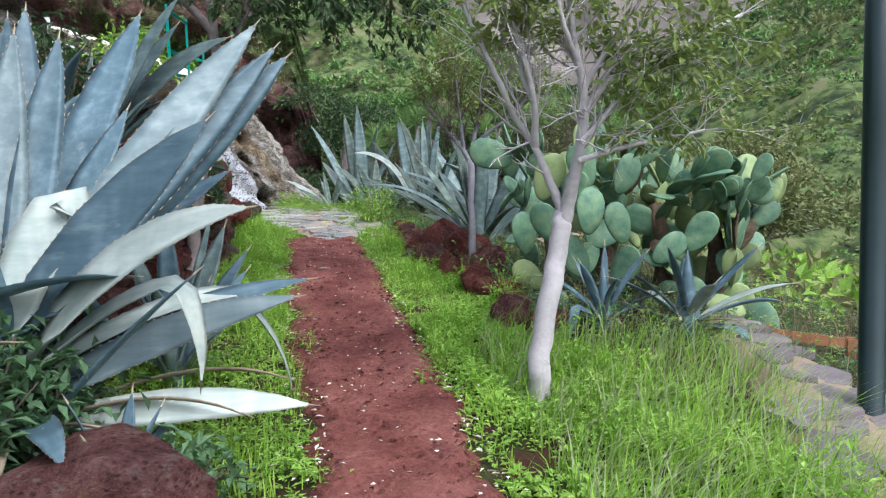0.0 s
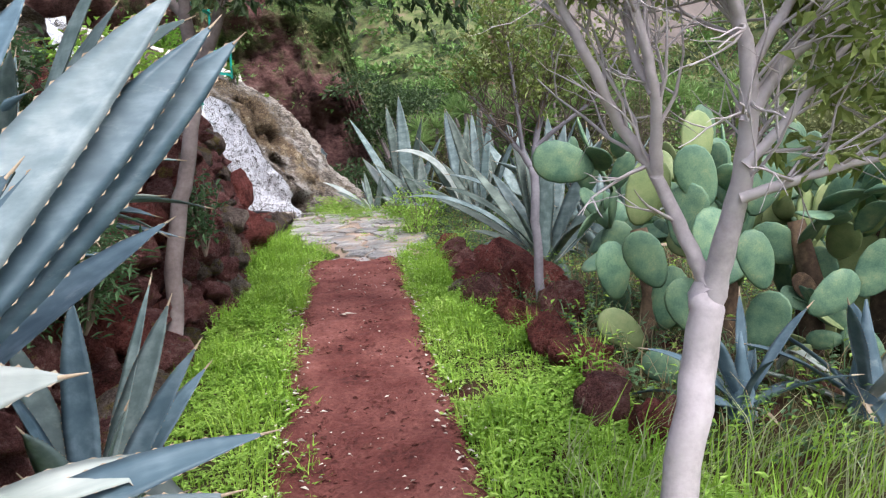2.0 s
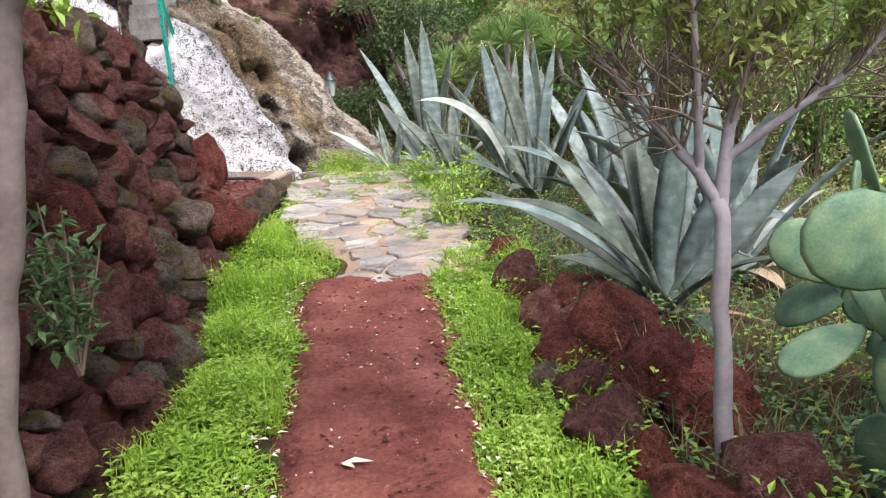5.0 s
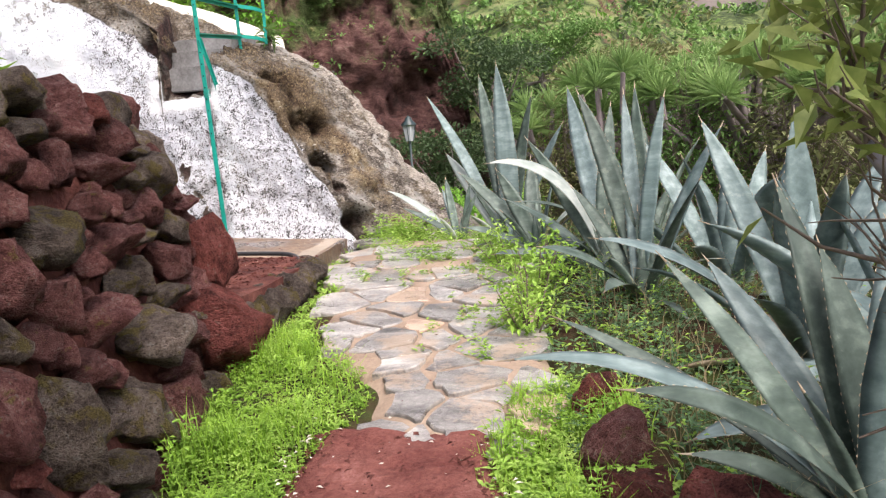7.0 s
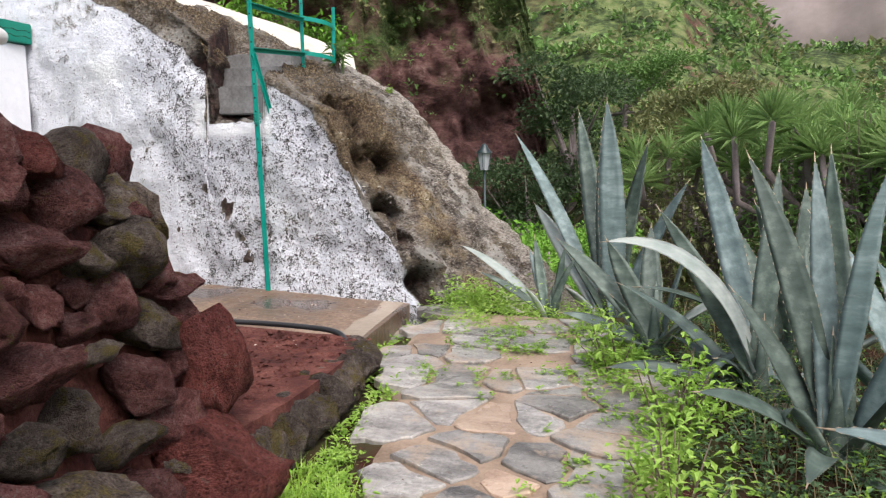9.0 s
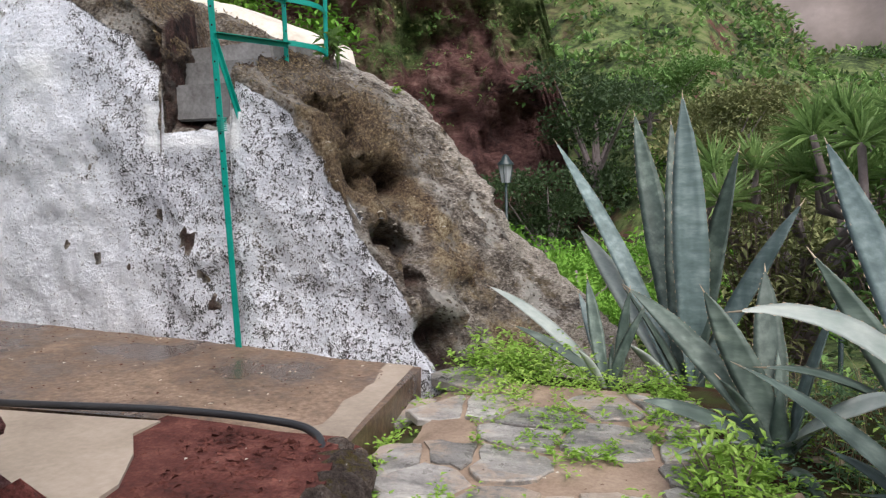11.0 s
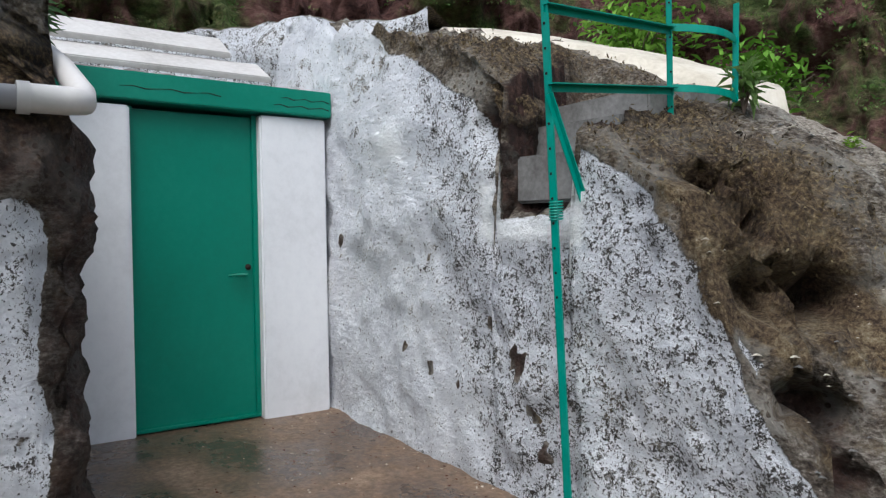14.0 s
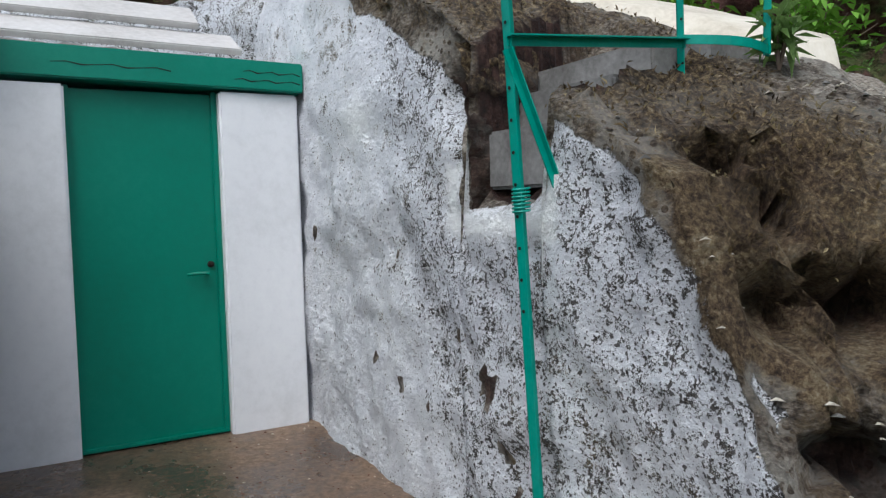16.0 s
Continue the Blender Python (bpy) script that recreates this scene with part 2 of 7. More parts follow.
M_AGAVE_BLOOM = agave_skin("silvery_agave_skin", [(0.08, 0.115, 0.125), (0.14, 0.185, 0.195), (0.25, 0.295, 0.3)], (0.36, 0.4, 0.38))
M_AGAVE_GREEN = agave_skin("green_agave_skin", [(0.025, 0.042, 0.033), (0.066, 0.094, 0.076), (0.16, 0.205, 0.17)], (0.36, 0.4, 0.31))
M_AGAVE_PALE = agave_skin("bleached_agave_skin", [(0.22, 0.275, 0.24), (0.35, 0.39, 0.355), (0.48, 0.51, 0.46)], (0.56, 0.56, 0.46))
M_AGAVE_GREY = agave_skin("grey_green_agave_skin", [(0.048, 0.078, 0.074), (0.112, 0.158, 0.152), (0.235, 0.298, 0.285)], (0.4, 0.44, 0.38))
M_AGAVE_DRY = mottled("dry_agave_leaf", [(0.17, 0.12, 0.08), (0.33, 0.26, 0.18), (0.47, 0.4, 0.3)], 3, 30, 0.85, 0.2, 0.5, 0.006)
M_PEAR = mottled("prickly_pear_skin", [(0.045, 0.1, 0.066), (0.085, 0.165, 0.105), (0.15, 0.24, 0.135), (0.28, 0.31, 0.16)], 4, 50, 0.55, 0.3, 0.3, 0.004, "Object", 0.45)
M_PEAR_PALE = mottled("yellowing_pear_skin", [(0.14, 0.2, 0.085), (0.23, 0.29, 0.12), (0.33, 0.36, 0.17)], 4, 50, 0.55, 0.3, 0.3, 0.004, "Object", 0.4)
M_PEAR_DEAD = mottled("withered_pear_pad", [(0.03, 0.022, 0.015), (0.09, 0.06, 0.04), (0.22, 0.15, 0.09)], 5, 40, 0.9, 0.2, 0.6, 0.008, "Object", 0.3)
M_GRASS = leafy("bright_grass", [(0.125, 0.24, 0.02), (0.265, 0.45, 0.045), (0.47, 0.63, 0.12)], 2.0)
M_WEED = leafy("pale_green_weed", [(0.12, 0.23, 0.028), (0.265, 0.44, 0.065), (0.48, 0.61, 0.17)], 3.0)
M_STRAW = leafy("dry_straw", [(0.16, 0.12, 0.06), (0.28, 0.22, 0.12), (0.4, 0.34, 0.2)], 4.0)
M_MOSS_DRY = leafy("dry_brown_moss", [(0.06, 0.04, 0.02), (0.13, 0.09, 0.045), (0.22, 0.16, 0.08)], 6.0)
M_MOSS_DARK = leafy("dark_moss", [(0.02, 0.014, 0.01), (0.05, 0.034, 0.02), (0.09, 0.065, 0.035)], 6.0)
M_SEED = leafy("silvery_seed_heads", [(0.3, 0.34, 0.16), (0.45, 0.48, 0.28)], 4.0)
M_DARKLEAF = leafy("dark_green_leaf", [(0.025, 0.05, 0.022), (0.06, 0.1, 0.04), (0.12, 0.17, 0.07)], 3.0, 0.45)
M_FIGLEAF = leafy("olive_green_leaf", [(0.085, 0.13, 0.033), (0.2, 0.255, 0.065), (0.35, 0.4, 0.13)], 3.0, 0.45)
M_FERN = leafy("feathery_green_leaf", [(0.05, 0.1, 0.045), (0.1, 0.18, 0.08), (0.17, 0.27, 0.13)], 3.0)
M_SHRUB = leafy("hillside_scrub", [(0.0676, 0.1436, 0.0372), (0.1521, 0.2704, 0.0761), (0.2873, 0.4225, 0.1352)], 0.25, 0.7, 0.2, 0.2, "World", 6.0)
M_SHRUB_LUSH = leafy("lush_scrub", [(0.0672, 0.1613, 0.0202), (0.1478, 0.3091, 0.0403), (0.2419, 0.4301, 0.0672)], 0.3, 0.7, 0.2, 0.2, "World", 6.0)
M_SHRUB_OLIVE = leafy("olive_scrub", [(0.0878, 0.1053, 0.0439), (0.193, 0.2106, 0.0878), (0.3335, 0.3159, 0.1404)], 0.3, 0.7, 0.2, 0.2, "World", 6.0)
M_YUCCA = leafy("dragon_tree_leaf", [(0.1, 0.18, 0.05), (0.22, 0.34, 0.11), (0.38, 0.5, 0.19)], 1.0, 0.5)
M_LAMP_GLASS = mottled("frosted_lamp_glass", [(0.36, 0.37, 0.39), (0.46, 0.47, 0.49)], 3, 30, 0.25, 0.5, 0.05, 0.002)
M_ROOFING = mottled("weathered_roof_cement", [(0.36, 0.34, 0.33), (0.5, 0.48, 0.47), (0.6, 0.585, 0.58)], 1.6, 25, 0.85, 0.25, 0.4, 0.01)
M_PATCH = mottled("pale_brown_concrete", [(0.2, 0.16, 0.125), (0.3, 0.245, 0.19), (0.4, 0.33, 0.265)], 1.8, 30, 0.75, 0.3, 0.4, 0.008, "World")


def ground_material():
    m, nt, p = material("grassy_earth", 0.95, 0.15)
    v = where(nt, "World")
    near = ramp(nt, noisy(nt, v, 3.5, 6, 0.65), [(0.36, (0.06, 0.02, 0.015)), (0.46, (0.055, 0.035, 0.018)), (0.56, (0.05, 0.055, 0.018)), (0.72, (0.075, 0.1, 0.025))])
    tufts = maths(nt, "ADD", maths(nt, "MULTIPLY", noisy(nt, v, 0.16, 8, 0.7), 0.45), maths(nt, "MULTIPLY", noisy(nt, v, 0.95, 7, 0.68), 0.55))
    far = ramp(nt, tufts, [(0.42, (0.022, 0.032, 0.014)), (0.48, (0.05, 0.07, 0.026)), (0.53, (0.1, 0.135, 0.045)), (0.58, (0.15, 0.17, 0.07)), (0.66, (0.2, 0.15, 0.105))])
    a = nt.nodes.new("ShaderNodeAttribute")
    a.attribute_name = "far"
    col = blend(nt, a.outputs["Fac"], near, far)
    r = nt.nodes.new("ShaderNodeAttribute")
    r.attribute_name = "rock"
    rock = ramp(nt, noisy(nt, v, 0.6, 8, 0.7), [(0.35, (0.045, 0.017, 0.015)), (0.5, (0.11, 0.045, 0.038)), (0.68, (0.2, 0.11, 0.09))])
    broken = maths(nt, "MULTIPLY", r.outputs["Fac"], ramp(nt, noisy(nt, v, 0.5, 7, 0.72), grey(0.48, 0.56)))
    col = blend(nt, broken, col, rock)
    nt.links.new(col, p.inputs["Base Color"])
    bump(nt, p, noisy(nt, v, 14, 8, 0.7), 0.8, 0.05)
    return m


def rock_material():
    """Volcanic rock; the attribute 'paint' says where the old limewash lies, which flakes in speckles; 'moss' where the crust of moss is."""
    m, nt, p = material("limewashed_rock", 0.85, 0.25)
    v = where(nt, "World")
    fine, mid, big = noisy(nt, v, 105, 7, 0.8), noisy(nt, v, 11, 8, 0.72), noisy(nt, v, 1.3, 5, 0.6)
    lie = nt.nodes.new("ShaderNodeMapping")
    lie.inputs["Rotation"].default_value = (0.2, 0.7, 0.3)
    lie.inputs["Scale"].default_value = (1.0, 1.0, 2.0)
    nt.links.new(v, lie.inputs["Vector"])
    grain, lumps = noisy(nt, lie.outputs[0], 36, 9, 0.7), noisy(nt, lie.outputs[0], 5.5, 6, 0.6)
    rock = ramp(nt, maths(nt, "ADD", maths(nt, "MULTIPLY", grain, 0.6), maths(nt, "MULTIPLY", lumps, 0.4)), [(0.4, (0.028, 0.022, 0.018)), (0.47, (0.11, 0.09, 0.072)), (0.53, (0.23, 0.2, 0.168)), (0.6, (0.46, 0.42, 0.37))])
    spots = nt.nodes.new("ShaderNodeTexVoronoi")
    spots.inputs["Scale"].default_value = 26.0
    nt.links.new(v, spots.inputs["Vector"])
    lichen = maths(nt, "MULTIPLY", ramp(nt, spots.outputs["Distance"], grey(0.32, 0.2)), ramp(nt, noisy(nt, v, 3.2, 5, 0.6), grey(0.5, 0.6)))
    rock = blend(nt, maths(nt, "MULTIPLY", lichen, 0.7), rock, (0.46, 0.44, 0.4))
    ochre = ramp(nt, noisy(nt, v, 4.5, 7, 0.75), grey(0.54, 0.62))
    rock = blend(nt, maths(nt, "MULTIPLY", ochre, 0.45), rock, (0.17, 0.125, 0.06))
    bare = nt.nodes.new("ShaderNodeAttribute")
    bare.attribute_name = "bare"
    bleached = ramp(nt, grain, [(0.36, (0.13, 0.105, 0.085)), (0.5, (0.36, 0.315, 0.265)), (0.66, (0.56, 0.51, 0.45))])
    rock = blend(nt, ramp(nt, maths(nt, "ADD", bare.outputs["Fac"], maths(nt, "SUBTRACT", lumps, 0.5)), grey(0.42, 0.62)), rock, bleached)
    crust = nt.nodes.new("ShaderNodeAttribute")
    crust.attribute_name = "crust"
    crustcol = ramp(nt, maths(nt, "ADD", maths(nt, "MULTIPLY", noisy(nt, v, 60, 8, 0.75), 0.6), maths(nt, "MULTIPLY", noisy(nt, v, 7, 6, 0.62), 0.4)), [(0.4, (0.022, 0.014, 0.011)), (0.46, (0.085, 0.056, 0.034)), (0.51, (0.19, 0.135, 0.078)), (0.57, (0.31, 0.25, 0.155)), (0.64, (0.5, 0.44, 0.35))])
    rock = blend(nt, ramp(nt, maths(nt, "ADD", crust.outputs["Fac"], maths(nt, "SUBTRACT", lumps, 0.5)), grey(0.42, 0.62)), rock, crustcol)
    moss = nt.nodes.new("ShaderNodeAttribute")
    moss.attribute_name = "moss"
    mosscol = ramp(nt, noisy(nt, v, 44, 8, 0.75), [(0.4, (0.016, 0.011, 0.008)), (0.48, (0.06, 0.039, 0.023)), (0.55, (0.15, 0.105, 0.055)), (0.62, (0.27, 0.205, 0.11)), (0.7, (0.45, 0.39, 0.3))])
    rock = blend(nt, moss.outputs["Fac"], rock, mosscol)
    # near-black red for raw rock; also paints shade into the holes and cut
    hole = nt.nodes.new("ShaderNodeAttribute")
    hole.attribute_name = "red_and_shade"
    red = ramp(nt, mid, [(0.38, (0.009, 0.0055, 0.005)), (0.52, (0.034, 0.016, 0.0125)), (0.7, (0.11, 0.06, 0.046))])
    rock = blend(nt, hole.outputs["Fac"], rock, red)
    paint = nt.nodes.new("ShaderNodeAttribute")
    paint.attribute_name = "paint"
    speck = maths(nt, "ADD", maths(nt, "MULTIPLY", fine, 0.58), maths(nt, "MULTIPLY", mid, 0.42))
    wear = maths(nt, "ADD", speck, maths(nt, "MULTIPLY", maths(nt, "SUBTRACT", big, 0.5), 0.35))
    gone = ramp(nt, wear, grey(0.588, 0.602))
    keep = maths(nt, "SUBTRACT", 1.0, gone)
    edge = maths(nt, "ADD", paint.outputs["Fac"], maths(nt, "MULTIPLY", maths(nt, "SUBTRACT", mid, 0.5), 0.9))
    keep = maths(nt, "MULTIPLY", keep, ramp(nt, edge, grey(0.48, 0.53)))
    fresh = nt.nodes.new("ShaderNodeAttribute")
    fresh.attribute_name = "fresh"
    keep = maths(nt, "MAXIMUM", keep, ramp(nt, maths(nt, "ADD", fresh.outputs["Fac"], maths(nt, "MULTIPLY", maths(nt, "SUBTRACT", mid, 0.5), 0.8)), grey(0.36, 0.4)))
    lime = ramp(nt, maths(nt, "ADD", maths(nt, "MULTIPLY", big, 0.5), maths(nt, "MULTIPLY", mid, 0.5)), [(0.36, (0.54, 0.55, 0.6)), (0.48, (0.68, 0.695, 0.74)), (0.62, (0.76, 0.77, 0.8))])
    dirt = nt.nodes.new("ShaderNodeAttribute")
    dirt.attribute_name = "grime"
    dark = maths(nt, "ADD", speck, maths(nt, "MULTIPLY", maths(nt, "SUBTRACT", dirt.outputs["Fac"], 0.25), 0.085))
    lime = blend(nt, maths(nt, "MULTIPLY", ramp(nt, dark, grey(0.578, 0.592)), maths(nt, "SUBTRACT", 1.0, fresh.outputs["Fac"])), lime, (0.04, 0.036, 0.033))
    chips = noisy(nt, v, 62, 3, 0.55)
    flaw = maths(nt, "ADD", chips, maths(nt, "ADD", maths(nt, "MULTIPLY", maths(nt, "SUBTRACT", dirt.outputs["Fac"], 0.3), 0.11), maths(nt, "MULTIPLY", maths(nt, "SUBTRACT", mid, 0.5), 0.3)))
    lime = blend(nt, maths(nt, "MULTIPLY", ramp(nt, flaw, grey(0.638, 0.655)), 0.9), lime, (0.045, 0.038, 0.034))
    lime = blend(nt, fresh.outputs["Fac"], lime, (0.84, 0.85, 0.86))
    col = blend(nt, keep, rock, lime)
    nt.links.new(col, p.inputs["Base Color"])
    rough = maths(nt, "ADD", maths(nt, "MULTIPLY", noisy(nt, v, 38, 8, 0.7), 0.6), maths(nt, "MULTIPLY", lumps, 0.6))
    trowel = maths(nt, "ADD", maths(nt, "MULTIPLY", mid, 0.5), maths(nt, "MULTIPLY", ramp(nt, flaw, grey(0.64, 0.6)), 0.16))
    bump(nt, p, maths(nt, "ADD", trowel, maths(nt, "MULTIPLY", rough, maths(nt, "SUBTRACT", 1.0, maths(nt, "MULTIPLY", keep, 0.45)))), 1.0, 0.06)
    return m


def slab_material():
    """Wet concrete with brown stains and puddled gloss."""
    m, nt, p = material("wet_concrete", 0.5, 0.45)
    v = where(nt, "World")
    big, fine = noisy(nt, v, 1.5, 6, 0.6), noisy(nt, v, 30, 6, 0.7)
    col = ramp(nt, maths(nt, "ADD", maths(nt, "MULTIPLY", big, 0.55), maths(nt, "MULTIPLY", fine, 0.45)), [(0.38, (0.04, 0.027, 0.019)), (0.47, (0.092, 0.06, 0.04)), (0.55, (0.172, 0.113, 0.074)), (0.66, (0.3, 0.215, 0.15))])
    nt.links.new(col, p.inputs["Base Color"])
    nt.links.new(ramp(nt, big, [(0.4, (0.18, 0.18, 0.18)), (0.6, (0.6, 0.6, 0.6))]), p.inputs["Roughness"])
    bump(nt, p, fine, 0.25, 0.006)
    return m


def cliff_material():
    m, nt, p = material("red_cliff_rock", 0.95, 0.15)
    v = where(nt, "World")
    st = nt.nodes.new("ShaderNodeMapping")
    st.inputs["Scale"].default_value = (1, 1, 2.2)
    nt.links.new(v, st.inputs["Vector"])
    a, b = noisy(nt, st.outputs[0], 0.35, 8, 0.7), noisy(nt, st.outputs[0], 2.4, 10, 0.78)
    f = maths(nt, "ADD", maths(nt, "MULTIPLY", a, 0.5), maths(nt, "MULTIPLY", b, 0.5))
    rock = ramp(nt, f, [(0.4, (0.04, 0.022, 0.02)), (0.47, (0.105, 0.05, 0.045)), (0.54, (0.17, 0.09, 0.078)), (0.64, (0.27, 0.18, 0.15))])
    g = nt.nodes.new("ShaderNodeAttribute")
    g.attribute_name = "green"
    gm = ramp(nt, maths(nt, "ADD", g.outputs["Fac"], maths(nt, "SUBTRACT", noisy(nt, v, 0.28, 7, 0.7), 0.5)), grey(0.42, 0.58))
    veg = ramp(nt, b, [(0.4, (0.05, 0.075, 0.028)), (0.52, (0.11, 0.15, 0.05)), (0.64, (0.19, 0.23, 0.09))])
    nt.links.new(blend(nt, gm, rock, veg), p.inputs["Base Color"])
    bump(nt, p, f, 1.0, 0.7)
    return m


M_GROUND, M_ROCK, M_SLAB, M_CLIFF = ground_material(), rock_material(), slab_material(), cliff_material()
# paler and greyer than the near cliff: haze put into the colour
M_FAR = mottled("haze_paled_cliff", [(0.13, 0.125, 0.1), (0.21, 0.175, 0.16), (0.29, 0.245, 0.23)], 0.02, 0.1, 1.0, 0.0, 0.05, 1.0, "World")


# ---- mesh helpers ----
def lerp(a, b, f):
    return a + (b - a) * f


def sstep(a, b, v):
    f = min(1.0, max(0.0, (v - a) / (b - a)))
    return f * f * (3 - 2 * f)


def mesh_of(name, verts, faces, mats, smooth=True, slots=None):
    me = bpy.data.meshes.new(name)
    me.from_pydata(verts, [], faces)
    for m in mats if isinstance(mats, (list, tuple)) else [mats]:
        me.materials.append(m)
    if smooth:
        me.polygons.foreach_set("use_smooth", [True] * len(me.polygons))
    if slots is not None:
        me.polygons.foreach_set("material_index", slots)
    me.update()
    return me


def attribute(me, name, values):
    a = me.attributes.new(name, "FLOAT", "POINT")
    a.data.foreach_set("value", values)


def part(name, me, parent, m=None, label=""):
    ob = new(name, me)
    ob.parent = parent
    if m is not None:
        ob.matrix_basis = m
    if label:
        ob["label"] = label
    return ob


def box_data(sx, sy, sz, mat, bevel=0.0, name="box", seg=2):
    """A box that stands on its origin."""
    bm = bmesh.new()
    bmesh.ops.create_cube(bm, size=1)
    for v in bm.verts:
        v.co = Vector((v.co.x * sx, v.co.y * sy, (v.co.z + 0.5) * sz))
    if bevel:
        bmesh.ops.bevel(bm, geom=bm.edges[:], offset=bevel, segments=seg, affect="EDGES")
    me = bpy.data.meshes.new(name)
    bm.to_mesh(me)
    bm.free()
    me.materials.append(mat)
    return me


class Build:
    """Gathers vertices and faces for one mesh."""

    def __init__(self):
        self.v, self.f, self.s = [], [], []

    def face(self, pts, slot=0):
        n = len(self.v)
        self.v.extend(tuple(p) for p in pts)
        self.f.append(tuple(range(n, n + len(pts))))
        self.s.append(slot)

    def tube(self, pts, radii, sides=6, slot=0, cap=True):
        pts = [Vector(p) for p in pts]
        n0, ref = len(self.v), Vector((0.31, 0.17, 0.93))
        for i, p in enumerate(pts):
            d = (pts[min(i + 1, len(pts) - 1)] - pts[max(i - 1, 0)]).normalized()
            if abs(d.dot(ref)) > 0.97:
                ref = Vector((0.9, 0.3, 0.1))
            a = d.cross(ref).normalized()
            b = d.cross(a)
            for k in range(sides):
                an = 2 * math.pi * k / sides
                self.v.append(tuple(p + (a * math.cos(an) + b * math.sin(an)) * radii[i]))
        for i in range(len(pts) - 1):
            for k in range(sides):
                j = (k + 1) % sides
                self.f.append((n0 + i * sides + k, n0 + i * sides + j, n0 + (i + 1) * sides + j, n0 + (i + 1) * sides + k))
                self.s.append(slot)
        if cap:
            for base in (n0, n0 + (len(pts) - 1) * sides):
                self.f.append(tuple(base + k for k in range(sides)))
                self.s.append(slot)

    def leaf(self, p, d, up, length, width, slot=0, bend=0.15):
        """A pointed leaf of two triangles, folded along its rib."""
        d = d.normalized()
        side = d.cross(up)
        side = side.normalized() if side.length > 1e-4 else Vector((1, 0, 0))
        n = side.cross(d)
        n0 = len(self.v)
        mid = p + d * length * 0.42 + n * width * 0.22
        tip = p + d * length - n * length * bend
        for q in (p, mid + side * width * 0.5, tip, mid - side * width * 0.5):
            self.v.append(tuple(q))
        self.f += [(n0, n0 + 1, n0 + 2), (n0, n0 + 2, n0 + 3)]
        self.s += [slot, slot]

    def blade(self, p, lean, height, width, slot=0):
        """A grass blade that bends over."""
        side = Vector((-lean.y, lean.x, 0))
        side = side.normalized() * width * 0.5 if side.length > 1e-5 else Vector((width * 0.5, 0, 0))
        n0 = len(self.v)
        q = p + lean * 0.3 + Vector((0, 0, height * 0.6))
        t = p + lean + Vector((0, 0, height))
        for c in (p - side, p + side, q - side * 0.8, q + side * 0.8, t):
            self.v.append(tuple(c))
        self.f += [(n0, n0 + 1, n0 + 3, n0 + 2), (n0 + 2, n0 + 3, n0 + 4)]
        self.s += [slot, slot]

    def data(self, name, mats, smooth=False):
        return mesh_of(name, self.v, self.f, mats, smooth, self.s)


def shaky(rng, k=1.0):
    return Vector((rng.gauss(0, 1), rng.gauss(0, 1), rng.gauss(0, 1))) * k


def fbm(x, y, z=0.0, octaves=4):
    return noise.fractal(Vector((x, y, z)), 1.0, 2.0, octaves)


# ---- the lie of the land ----
GY = [-12, -3, 1.2, 4.3, 6.4, 8.2, 8.6, 10.2, 12.1, 16]
GZ = [-1.9, -0.85, -0.36, 0.02, 0.29, 0.40, 0.44, 0.58, 0.66, 0.5]
PATH_L = ([-4, 1.2, 3.5, 4.7, 5.6, 6.7, 8.2], [0.15, 0.12, -0.03, -0.38, -0.7, -1.02, -1.43])
PATH_R = ([-4, 1.2, 3.5, 4.65, 5.5, 6.7, 8.2], [1.0, 0.85, 0.48, 0.23, -0.02, -0.34, -0.7])
WALL_X = ([3.4, 4.6, 5.9, 7.0, 8.2, 9.05], [-1.15, -1.2, -1.32, -1.5, -1.98, -2.22])
STONE_X = ([4.4, 5.1, 5.76, 6.4, 7.6, 8.6], [0.95, 0.72, 0.52, 0.2, -0.1, -0.3])


def path_z(y):
    return float(np.interp(y, GY, GZ))


def crest_el(az):
    """How high the hillside stands over the valley, in degrees, by the compass from the path."""
    return float(np.interp(az, [-60, -28, -16, -9, -4, 0, 3, 6, 10, 14, 30, 60, 100], [16, 16, 12, 8.4, 9.0, 13.4, 16.0, 17.6, 19, 20, 22, 22, 20]))


